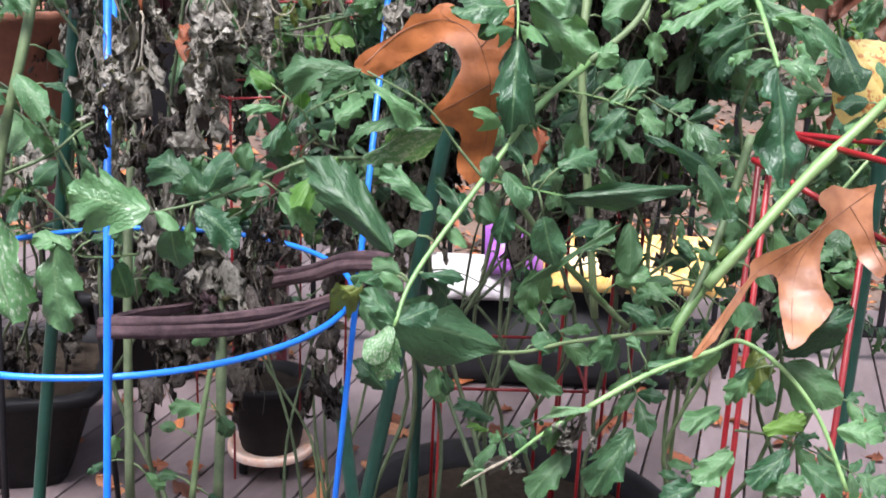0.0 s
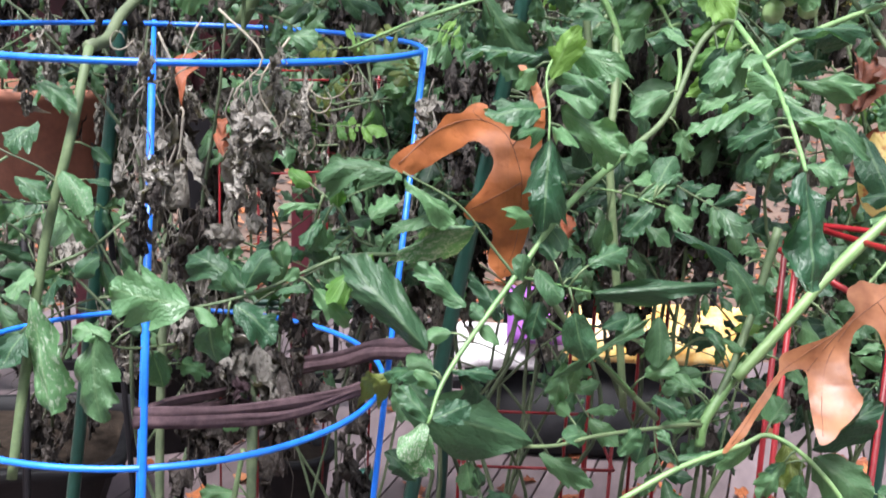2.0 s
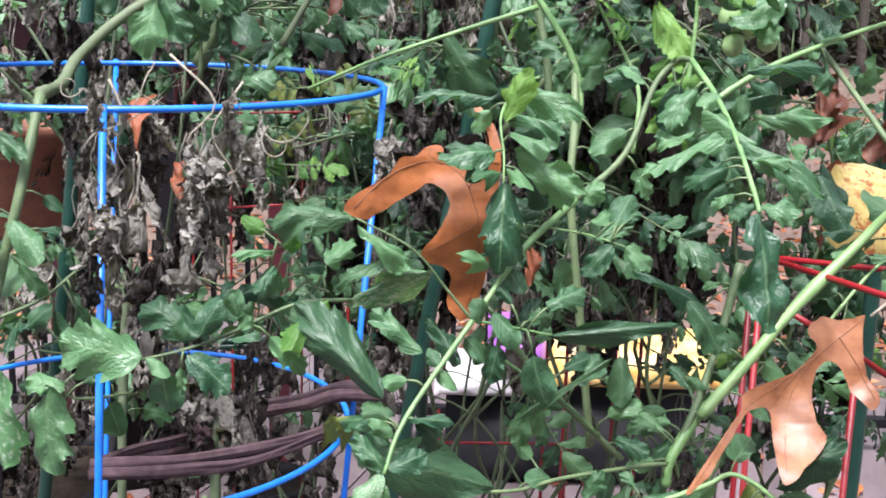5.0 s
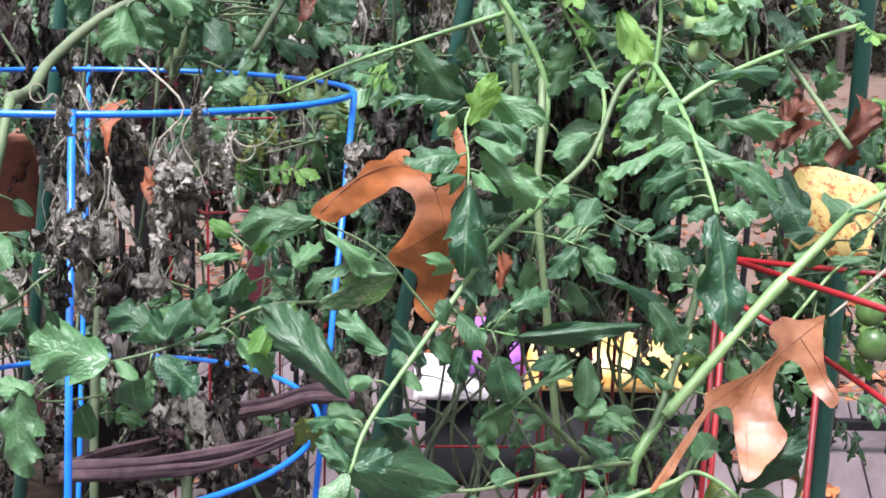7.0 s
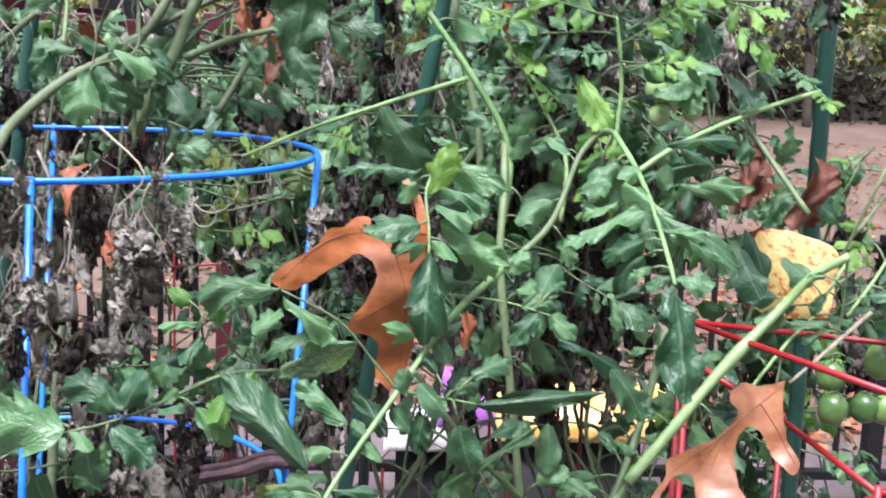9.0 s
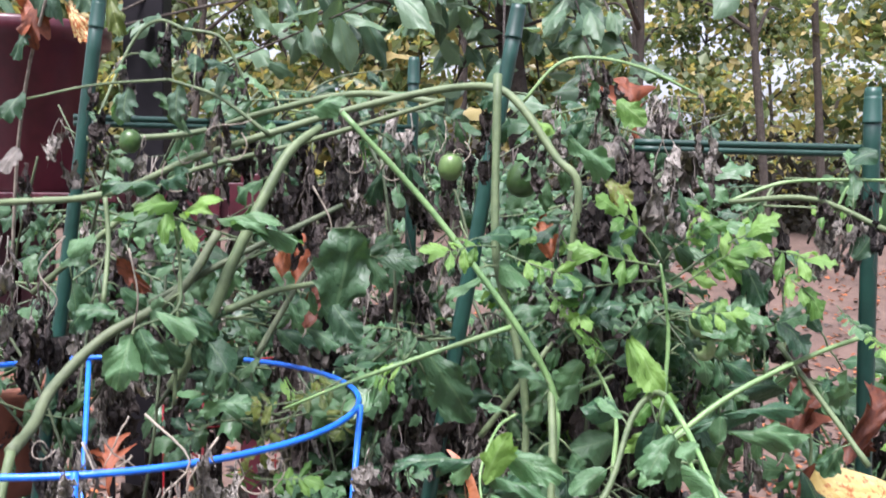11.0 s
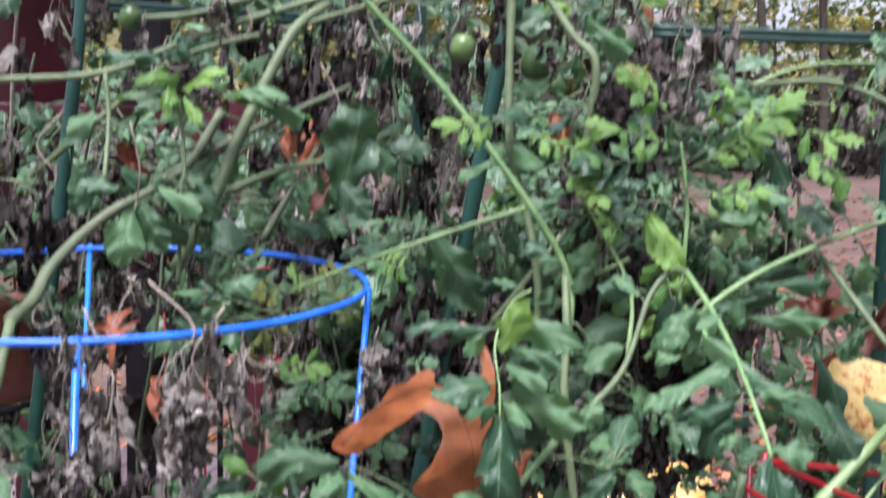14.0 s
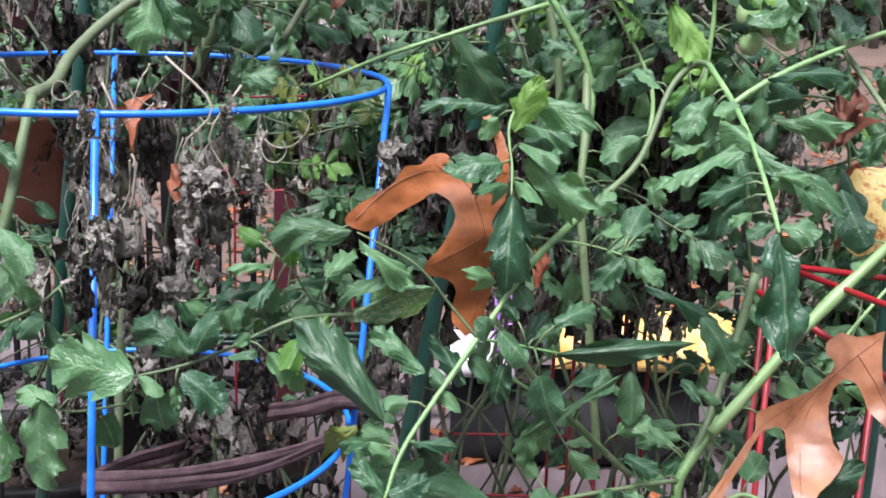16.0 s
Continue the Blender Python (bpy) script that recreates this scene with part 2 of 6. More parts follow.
# ---- mesh helpers ----
def mesh_of(name, verts, faces, material, smooth=True, uvs=None):
    me = bpy.data.meshes.new(name)
    me.from_pydata([tuple(v) for v in verts], [], faces)
    if uvs is not None:
        layer = me.uv_layers.new(name="leaf")
        idx = np.zeros(len(me.loops), dtype=np.int32)
        me.loops.foreach_get("vertex_index", idx)
        layer.data.foreach_set("uv", np.asarray(uvs, dtype=np.float32)[idx].ravel())
    if smooth:
        me.polygons.foreach_set("use_smooth", [True] * len(me.polygons))
    for one in material if isinstance(material, (list, tuple)) else [material]:
        me.materials.append(one)
    me.update()
    return me


def thing(name, base, label, category, group="", kind=""):
    """An Empty at the thing's base, to which its parts are parented."""
    ob = new(name)
    ob.empty_display_size = 0.05
    ob.location = base
    return tagged(ob, label, category, group, kind)


def origin_of(ob):
    p = Vector((0, 0, 0))
    while ob is not None:
        p += ob.matrix_basis.translation
        ob = ob.parent
    return p


def child(name, me, parent, m=None, label=""):
    """A mesh as a part under parent; m is its pose in the world."""
    ob = new(name, me)
    if parent is not None:
        ob.parent = parent
        ob.matrix_basis = Matrix.Translation(-origin_of(parent)) @ (m or Matrix())
    elif m:
        ob.matrix_basis = m
    return tagged(ob, label)


def part(name, bm, material, parent, label="", smooth=False, m=None):
    me = bpy.data.meshes.new(name)
    bm.to_mesh(me)
    bm.free()
    if smooth:
        me.polygons.foreach_set("use_smooth", [True] * len(me.polygons))
    me.materials.append(material)
    return child(name, me, parent, m, label)


def spline(points, per=5):
    """Points along a smooth line through the given ones."""
    p = [np.array(q, float) for q in points]
    if len(p) == 2:
        return [p[0] + (p[1] - p[0]) * k / per for k in range(per + 1)]
    p = [2 * p[0] - p[1]] + p + [2 * p[-1] - p[-2]]
    out = []
    for a, b, c, d in zip(p, p[1:], p[2:], p[3:]):
        for k in range(per):
            t = k / per
            out.append(0.5 * (2 * b + (c - a) * t + (2 * a - 5 * b + 4 * c - d) * t * t + (3 * b - a - 3 * c + d) * t ** 3))
    return out + [p[-2]]


def tube_data(points, r0, r1, sides=7, lumps=0.0, seed=0, knots=()):
    """Vertices and faces of a tapering round bar along points."""
    rng = np.random.RandomState(seed)
    pts = [np.array(q, float) for q in points]
    n = len(pts)
    verts, faces = [], []
    ref = np.array((0.31, 0.17, 0.93))
    side = None
    for i, p in enumerate(pts):
        d = pts[min(i + 1, n - 1)] - pts[max(i - 1, 0)]
        d = d / (np.linalg.norm(d) + 1e-9)
        if side is None:
            side = np.cross(d, ref)
        side = side - d * (side @ d)
        side /= np.linalg.norm(side) + 1e-9
        up = np.cross(d, side)
        r = r0 + (r1 - r0) * i / (n - 1)
        r *= 1 + lumps * (rng.rand() - 0.5)
        for k in knots:
            r *= 1 + 0.35 * math.exp(-((i / (n - 1) - k) * 30) ** 2)
        for k in range(sides):
            a = 2 * math.pi * k / sides
            verts.append(p + (side * math.cos(a) + up * math.sin(a)) * r)
    for i in range(n - 1):
        for k in range(sides):
            a, b = i * sides + k, i * sides + (k + 1) % sides
            faces.append((a, b, b + sides, a + sides))
    faces.append(tuple(range(sides))[::-1])
    faces.append(tuple(range((n - 1) * sides, n * sides)))
    return verts, faces


def join_data(pieces):
    verts, faces = [], []
    for v, f in pieces:
        k = len(verts)
        verts += list(v)
        faces += [tuple(i + k for i in g) for g in f]
    return verts, faces


def bar(name, parent, points, r0, material, r1=None, sides=8, per=1, lumps=0.0, label=""):
    """A straight or bent round bar through the points, as one part."""
    pts = spline(points, per) if per > 1 else points
    v, f = tube_data(pts, r0, r0 if r1 is None else r1, sides, lumps)
    return child(name, mesh_of(name, v, f, material), parent, None, label)


def box(bm, x0, x1, y0, y1, z0, z1, bevel=0.0):
    g = bmesh.ops.create_cube(bm, size=1)
    vs = g["verts"]
    bmesh.ops.scale(bm, vec=(x1 - x0, y1 - y0, z1 - z0), verts=vs)
    bmesh.ops.translate(bm, vec=((x0 + x1) / 2, (y0 + y1) / 2, (z0 + z1) / 2), verts=vs)
    if bevel:
        es = list({e for v in vs for e in v.link_edges})
        bmesh.ops.bevel(bm, geom=es, offset=bevel, segments=2, affect="EDGES", profile=0.5)
    return vs


def lathe(profile, sides=32, square=0.0):
    """Vertices and faces of a turned shape; profile rows are radius and height."""
    verts, faces = [], []
    for r, z in profile:
        for k in range(sides):
            a = 2 * math.pi * k / sides
            c, s = math.cos(a), math.sin(a)
            q = (abs(c) ** 8 + abs(s) ** 8) ** (-1 / 8) if square else 1.0
            q = 1 + (q - 1) * square
            verts.append((r * c * q, r * s * q, z))
    for i in range(len(profile) - 1):
        for k in range(sides):
            a, b = i * sides + k, i * sides + (k + 1) % sides
            faces.append((a, b, b + sides, a + sides))
    return verts, faces


# ---- leaves ----
def blade(seed, lobes=6, cut=0.3, fold=0.25, droop=0.5, curl=0.2, crinkle=0.03, n=14, m=4, peak=0.75, point=1.0, twist=0.0, sweep=0.42):
    """A leaf blade one long and one wide at most, from its stalk at the origin along y, facing z: lobes that point forwards, folded
    along the midrib, drooping towards the tip. Gives vertices, faces and leaf coordinates."""
    rng = np.random.RandomState(seed)
    ph = rng.rand(8)
    off = Vector(rng.rand(3) * 50)
    lean = (ph[6] - 0.5) * 0.35
    rows, uvs = [], []
    y = z = ang = 0.0
    for i in range(n + 1):
        s = i / n
        w = 0.5 * max(0.0, math.sin(math.pi * s ** peak)) ** (0.75 * point) + 0.012
        if i:
            ang = droop * s ** 1.3
            y += math.cos(ang) / n
            z -= math.sin(ang) / n
        for j in range(-m, m + 1):
            u = j / m
            k = 0 if u < 0 else 1
            f = (s * lobes + ph[k]) % 1.0
            swell = min((f / 0.72) ** 0.7, (1 - f) / 0.28)
            depth = cut * (0.45 + 0.55 * math.sin(5 * s + 6 * ph[2 + k]) ** 2) * (1 - s * 0.5)
            nick = 0.09 * abs(math.sin(math.pi * (s * lobes * 2.7 + ph[4]))) * (cut > 0.1)
            tooth = 1 - (depth * (1 - swell) + nick) * max(0.0, (abs(u) - 0.3) / 0.7)
            x = u * w * tooth * (1 + 0.18 * (ph[5] - 0.5) * (1 if u < 0 else -1))
            lift = -fold * abs(x) + curl * x * abs(x) * math.sin(4 * s + 6 * ph[3]) * 2
            wob = noise.noise(Vector((x * 3.5, s * 4, 0)) + off) * crinkle * (0.3 + abs(u)) * 2
            tw = twist * s
            px, pz = x * math.cos(tw) + lean * s * s, x * math.sin(tw)
            rows.append((px, y - lift * math.sin(ang) * 0.5 + sweep * abs(x) * (1 - s * s) * min(1.0, 5 * s), z + lift + wob + pz))
            uvs.append((0.5 + u / 2, s))
    k = 2 * m + 1
    faces = [(i * k + j, i * k + j + 1, (i + 1) * k + j + 1, (i + 1) * k + j) for i in range(n) for j in range(k - 1)]
    return rows, faces, uvs


def posed(data, m):
    v, f, u = data
    return [tuple(m @ Vector(p)) for p in v], f, u


def join_leaves(pieces):
    verts, faces, uvs = [], [], []
    for v, f, u in pieces:
        k = len(verts)
        verts += list(v)
        faces += [tuple(i + k for i in g) for g in f]
        uvs += list(u)
    return verts, faces, uvs


def frame_of(base, tip, width, face):
    """The pose and size that lays a unit blade from base to tip, turned towards face."""
    b, t, f = Vector(base), Vector(tip), Vector(face)
    y = t - b
    ln = max(y.length, 1e-4)
    y = y / ln
    x = y.cross(f)
    if x.length < 1e-3:
        x = y.cross(Vector((1, 0.2, 0.1)))
    x.normalize()
    z = x.cross(y)
    return Matrix(((x.x * width, y.x * ln, z.x * ln, b.x), (x.y * width, y.y * ln, z.y * ln, b.y), (x.z * width, y.z * ln, z.z * ln, b.z), (0, 0, 0, 1)))


SHAPES = {
    "lobed": dict(lobes=3.4, cut=0.62, fold=0.4, droop=0.7, curl=0.5, crinkle=0.09, n=30, m=5, peak=0.72, point=1.05, sweep=0.5),
    "broad": dict(lobes=3.8, cut=0.38, fold=0.4, droop=0.7, curl=0.5, crinkle=0.09, n=28, m=5, peak=0.74, point=1.05, sweep=0.4),
    "oval": dict(lobes=2.5, cut=0.1, fold=0.35, droop=0.45, curl=0.5, crinkle=0.05, n=14, m=3, peak=0.8, point=0.9, sweep=0.2),
    "narrow": dict(lobes=4.6, cut=0.36, fold=0.45, droop=0.7, curl=0.4, crinkle=0.08, n=28, m=4, peak=0.76, point=1.15, sweep=0.45),
    "hanging": dict(lobes=4.4, cut=0.24, fold=0.3, droop=0.35, curl=0.3, crinkle=0.1, n=32, m=5, peak=1.0, point=0.65, sweep=0.14),
    "oak": dict(lobes=3.2, cut=0.85, fold=0.35, droop=0.9, curl=1.2, crinkle=0.12, n=26, m=5, peak=0.85, point=0.8, sweep=0.6),
    "curled": dict(lobes=4, cut=0.3, fold=0.7, droop=1.3, curl=1.2, crinkle=0.12, n=14, m=4, twist=0.8),
    "smooth": dict(lobes=2, cut=0.04, fold=0.25, droop=0.4, curl=0.25, crinkle=0.04, n=18, m=4, peak=0.82, point=1.25, sweep=0.15),
}
LEAF_MESHES = {}


def leaf_mesh(shape, material, variant):
    key = (shape, material.name, variant)
    if key not in LEAF_MESHES:
        v, f, u = blade(sum(map(ord, shape)) + 17 * variant, **SHAPES[shape])
        LEAF_MESHES[key] = mesh_of("leaflet", v, f, material, True, u)
    return LEAF_MESHES[key]


leaf_rng = random.Random(7)


def leaflet(parent, base, tip, width, material, shape="lobed", face=(0, -0.75, 0.65), label=""):
    """One leaflet as a part, from its stalk at base to its tip."""
    own = random.Random(round(base[0] * 1000) * 7919 + round(base[1] * 1000) * 31 + round(base[2] * 1000))
    f = Vector(face) + Vector((own.uniform(-0.2, 0.2), own.uniform(-0.1, 0.1), own.uniform(-0.15, 0.15)))
    return child("leaflet", leaf_mesh(shape, material, own.randrange(5)), parent, frame_of(base, tip, width, f), label)


def stem(parent, points, r0, r1, material, name="stem", per=6, knots=(), label="", leafy=0, droopy=0):
    """A stem through the points, with leafy small leaflets on short stalks along it."""
    line = spline(points, per)
    v, f = tube_data(line, r0, r1, 8, 0.16, len(points), knots)
    ob = child(name, mesh_of(name, v, f, material), parent, None, label)
    for k in range(droopy):
        p = Vector(line[leaf_rng.randrange(1, len(line) - 1)])
        ln = leaf_rng.uniform(0.03, 0.075)
        withered(parent, p, ln, ln * leaf_rng.uniform(0.22, 0.4), leaf_rng.choice((LEAF_DEAD, LEAF_DEAD_DARK, LEAF_DEAD_DARK)), swing=(leaf_rng.uniform(-0.4, 0.4), leaf_rng.uniform(-0.4, 0.4)))
    for k in range(leafy):
        i = leaf_rng.randrange(1, len(line) - 1)
        p = Vector(line[i])
        along = (Vector(line[i + 1]) - p).normalized()
        away = (along.cross(Vector((0, -1, 0.2))) * leaf_rng.choice((-1, 1)) + along * leaf_rng.uniform(-0.6, 0.8) + Vector((0, leaf_rng.uniform(-0.3, 0.5), leaf_rng.uniform(-0.5, 0.3)))).normalized()
        q = p + away * leaf_rng.uniform(0.008, 0.025)
        sv, sf = tube_data([p, p.lerp(q, 0.5) + Vector((0, 0, 0.002)), q], 0.0011, 0.0008, 5)
        child("leaf_stalk", mesh_of("leaf_stalk", sv, sf, STEM), parent)
        ln = leaf_rng.uniform(0.016, 0.042)
        leaflet(parent, q, q + (away + Vector((0, 0, -0.35))).normalized() * ln, ln * leaf_rng.uniform(0.45, 0.75), leaf_rng.choice((LEAF, LEAF, LEAF, LEAF, LEAF_SHADE, LEAF_SHADE)), leaf_rng.choice(("oval", "broad", "narrow", "lobed")))
    return ob


def compound_data(seed, pairs=3, shape="lobed", small=True, droop=0.5, n=13, m=2):
    """A whole pinnate tomato leaf one long, along y, facing z; blades only and stalk apart."""
    rng = random.Random(seed)
    pts = []
    for k in range(9):
        s = k / 8
        pts.append(np.array((0.06 * math.sin(3 * s + seed), s * math.cos(droop * s * 0.6), -0.35 * droop * s * s)))
    par = dict(SHAPES[shape])
    par.update(n=n, m=m, lobes=3.2, cut=0.5, peak=0.7, point=1.45, sweep=0.35, curl=0.35, fold=0.35)
    leaves = []

    def at(s):
        i = min(int(s * 8), 7)
        return Vector(pts[i] + (pts[i + 1] - pts[i]) * (s * 8 - i))

    def one(s, ang, ln, wd, k):
        d = blade(seed * 31 + k, **par)
        m4 = Matrix.Translation(at(s)) @ Euler((rng.uniform(-0.5, 0.2), rng.uniform(-0.4, 0.4), ang)).to_matrix().to_4x4() @ Matrix.Diagonal((wd, ln, ln, 1))
        leaves.append(posed(d, m4))

    one(0.86, rng.uniform(-0.2, 0.2), 0.42, 0.25, 0)
    for k in range(pairs):
        s = 0.78 - 0.22 * k
        for sg in (-1, 1):
            one(s, sg * rng.uniform(0.8, 1.3), rng.uniform(0.26, 0.4), rng.uniform(0.13, 0.19), 2 + 2 * k + sg)
            if small and rng.random() < 0.6:
                one(s - 0.1, sg * rng.uniform(0.9, 1.5), rng.uniform(0.07, 0.12), rng.uniform(0.06, 0.09), 30 + 2 * k + sg)
    stalk = tube_data(pts, 0.014, 0.006, 5)
    return join_leaves(leaves), stalk


COMPOUND = {}


def compound_mesh(seed, material, stalk_material, droop=0.5, shape="lobed"):
    key = (seed, material.name, shape, droop)
    if key not in COMPOUND:
        (v, f, u), (sv, sf) = compound_data(seed, 2 + seed % 2, shape, True, droop)
        k = len(v)
        me = mesh_of("leaf", v + [tuple(p) for p in sv], f + [tuple(i + k for i in g) for g in sf], [material, stalk_material], True, u + [(0.5, 0.5)] * len(sv))
        ids = np.zeros(len(me.polygons), dtype=np.int32)
        ids[len(f):] = 1
        me.polygons.foreach_set("material_index", ids)
        COMPOUND[key] = me
    return COMPOUND[key]


def leaf(parent, base, tip, width, material, seed=None, face=(0, -0.6, 0.8), droop=0.5, stalk=None):
    """A whole compound leaf as one part."""
    s = leaf_rng.randrange(6) if seed is None else seed
    return child("leaf", compound_mesh(s, material, stalk or STEM, droop), parent, frame_of(base, tip, width, face))


def withered_data(seed, bits=7):
    """Dead blades hanging in shrivelled, twisted strips from thin wandering dry stalks, one long below the origin."""
    rng = random.Random(seed)
    out = []
    stalks = []
    for k in range(3):
        pts = [np.array((rng.uniform(-0.08, 0.08), rng.uniform(-0.08, 0.08), 0.0))]
        drift = np.array((rng.uniform(-0.06, 0.06), rng.uniform(-0.06, 0.06), 0))
        for i in range(6):
            pts.append(pts[-1] + drift + np.array((rng.uniform(-0.09, 0.09), rng.uniform(-0.09, 0.09), -rng.uniform(0.08, 0.2))))
        stalks.append(spline(pts, 2))
        v, f = tube_data(stalks[-1], 0.013, 0.005, 4)
        out.append(([tuple(q) for q in v], [tuple(g) for g in f], [(0.5, 0.5)] * len(v)))
    for k in range(bits):
        line = stalks[k % 3]
        o = Vector(line[rng.randrange(1, len(line) - 2)])
        off = Vector((rng.random() * 40, rng.random() * 40, seed))
        n, m = 13, 3
        ln, wd = rng.uniform(0.22, 0.6), rng.uniform(0.06, 0.17)
        turn = Euler((rng.uniform(-0.85, 0.85), rng.uniform(-0.85, 0.85), rng.uniform(0, 6.28))).to_matrix()
        spin, roll, a0 = rng.uniform(-3.5, 3.5), rng.uniform(0.6, 2.0), rng.uniform(0, 6.28)
        verts, uvs = [], []
        for i in range(n + 1):
            s = i / n
            half = wd * (0.12 + math.sin(math.pi * (0.04 + s * 0.93)) ** 0.7) * (0.75 + 0.9 * noise.noise(off + Vector((s * 4, 3, 0))))
            turn_z = a0 + spin * s
            for j in range(-m, m + 1):
                u = j / m
                ang = roll * u * (1.0 + 0.5 * math.sin(5 * s + a0))
                ragged = 1 + (0.9 * noise.noise(off + Vector((9, u * 2, s * 9)))) * abs(u)
                x, y = half * ragged * math.sin(ang) / max(roll, 1.0) * 1.5, half * (1 - math.cos(ang)) * 0.8
                p = Vector((x * math.cos(turn_z) - y * math.sin(turn_z), x * math.sin(turn_z) + y * math.cos(turn_z), -ln * s))
                p += noise.noise_vector(off + Vector((u * 1.5, 0, s * 3.5))) * wd * 0.8 + noise.noise_vector(off + Vector((u * 3, 9, s * 9))) * wd * 0.5
                verts.append(tuple(o + turn @ p))
                uvs.append((0.5 + u / 2, s))
        q = 2 * m + 1
        faces = [(i * q + j, i * q + j + 1, (i + 1) * q + j + 1, (i + 1) * q + j) for i in range(n) for j in range(q - 1)]
        out.append((verts, faces, uvs))
    return join_leaves(out)


WITHERED = {}


def withered(parent, top, length, width, material=None, seed=None, swing=(0, 0)):
    """A clump of dead leaves hanging from top."""
    material = material or LEAF_DEAD
    if -0.24 < top[0] < 0.04 and 1.0 < top[1] < 1.36 and 1.36 < top[2] < 1.58:
        # outside the blue cage's top ring, behind it
        top = (top[0], 1.38 + 0.2 * (top[1] - 1.0), top[2])
    s = leaf_rng.randrange(12) if seed is None else seed
    if (s, material.name) not in WITHERED:
        v, f, u = withered_data(s, 5 + s % 3)
        WITHERED[(s, material.name)] = mesh_of("withered_leaf", v, f, material, True, u)
    m = Matrix.Translation(top) @ Euler((swing[0], swing[1], leaf_rng.uniform(0, 6.28))).to_matrix().to_4x4() @ Matrix.Diagonal((max(width * 1.9, length * 0.62), max(width * 1.9, length * 0.62), length, 1))
    return child("withered_leaf", WITHERED[(s, material.name)], parent, m)


def curly_twigs(parent, top, length, count, seed):
    """Thin dry tendrils that wander and curl up at the end."""
    rng = random.Random(seed)
    for k in range(count):
        p = Vector(top) + Vector((rng.uniform(-0.03, 0.03), rng.uniform(-0.01, 0.01), rng.uniform(-0.02, 0.02)))
        ang, bend = rng.uniform(-2.6, -0.5), rng.uniform(-0.5, 0.5)
        ln = length * rng.uniform(0.7, 1.6)
        pts = [p.copy()]
        for i in range(9):
            ang += bend * (1 + 0.35 * i) * 0.6 + rng.uniform(-0.25, 0.25)
            p = p + Vector((math.cos(ang), rng.uniform(-0.3, 0.3), math.sin(ang))) * ln / 9
            pts.append(p.copy())
        stem(parent, pts, 0.0008, 0.0004, STEM_DEAD, "tendril", 3)


def outline_mesh(name, outline, material, cells, shape):
    """A flat outline, cut into small cells and bent by shape(x, y) -> z. Leaf coordinates run from the midrib, x = 0."""
    bm = bmesh.new()
    vs = [bm.verts.new((x, y, 0)) for x, y in outline]
    for tri in geometry.tessellate_polygon([[Vector((x, y, 0)) for x, y in outline]]):
        bm.faces.new([vs[i] for i in tri])
    lo = [min(p[k] for p in outline) for k in (0, 1)]
    hi = [max(p[k] for p in outline) for k in (0, 1)]
    for k, no in ((0, (1, 0, 0)), (1, (0, 1, 0))):
        at = lo[k] + cells
        while at < hi[k]:
            bmesh.ops.bisect_plane(bm, geom=bm.verts[:] + bm.edges[:] + bm.faces[:], plane_co=(at if k == 0 else 0, at if k else 0, 0), plane_no=no)
            at += cells
    bmesh.ops.remove_doubles(bm, verts=bm.verts[:], dist=0.002)
    uv = bm.loops.layers.uv.new("leaf")
    for f in bm.faces:
        f.smooth = True
        for lp in f.loops:
            lp[uv].uv = (0.5 + lp.vert.co.x * 0.9, lp.vert.co.y)
    for v in bm.verts:
        v.co.z = shape(v.co.x, v.co.y)
    bmesh.ops.recalc_face_normals(bm, faces=bm.faces[:])
    me = bpy.data.meshes.new(name)
    bm.to_mesh(me)
    bm.free()
    me.materials.append(material)
    return me


def ragged_outline(corners, seed):
    """A closed leaf edge drawn smoothly through its corners, with small uneven nicks."""
    loop = spline([(x, y, 0) for x, y in corners + corners[:1]], 4)[:-1]
    out = []
    for p in loop:
        k = noise.noise(Vector((p[0] * 22, p[1] * 22, seed))) * 0.009
        out.append((p[0] + k, p[1] + noise.noise(Vector((p[0] * 22, p[1] * 22, seed + 9))) * 0.009))
    return out


def oak_leaf(base, tip, face, material, label, outline, bend=0.25, seed=1, stalk=None, veins=(), group="fallen oak leaves"):
    """A dry oak leaf, cupped and wavy, lodged among the stems."""
    if outline is None:
        ob = thing("oak_leaf", base, label, "leaf", group)
        size = (Vector(tip) - Vector(base)).length
        child("blade", leaf_mesh("oak", material, seed % 5), ob, frame_of(base, tip, size * 0.46, face))
        q = Vector(base) - (Vector(tip) - Vector(base)).normalized() * size * 0.2
        stem(ob, [base, (Vector(base) + q) / 2 + Vector((0.002, 0, 0.001)), q], 0.0012, 0.0009, STEM_DEAD, "stalk", 3)
        return ob
    off = Vector((seed * 3.7, 1.3, 0))
    def height(x, y):
        return bend * (x * x * 1.2 - 0.9 * (y - 0.6) ** 2) + 0.09 * noise.noise(Vector((x * 3, y * 3, 0)) + off) + 0.025 * noise.noise(Vector((x * 9, y * 9, 4)) + off)
    me = outline_mesh("oak_leaf", outline, material, 0.06, height)
    m = frame_of(base, tip, (Vector(tip) - Vector(base)).length, face)
    ob = thing("oak_leaf", base, label, "leaf", group)
    child("blade", me, ob, m)
    for line in veins:
        pts = [m @ Vector((p[0], p[1], height(p[0], p[1]) + 0.001)) for p in spline([(x, y, 0) for x, y in line], 7)]
        v, f = tube_data(pts, 0.0005, 0.0002, 5)
        child("vein", mesh_of("vein", v, f, VEIN), ob)
    if stalk:
        stem(ob, stalk, 0.0012, 0.0018, STEM_DEAD, "stalk", 4)
    return ob


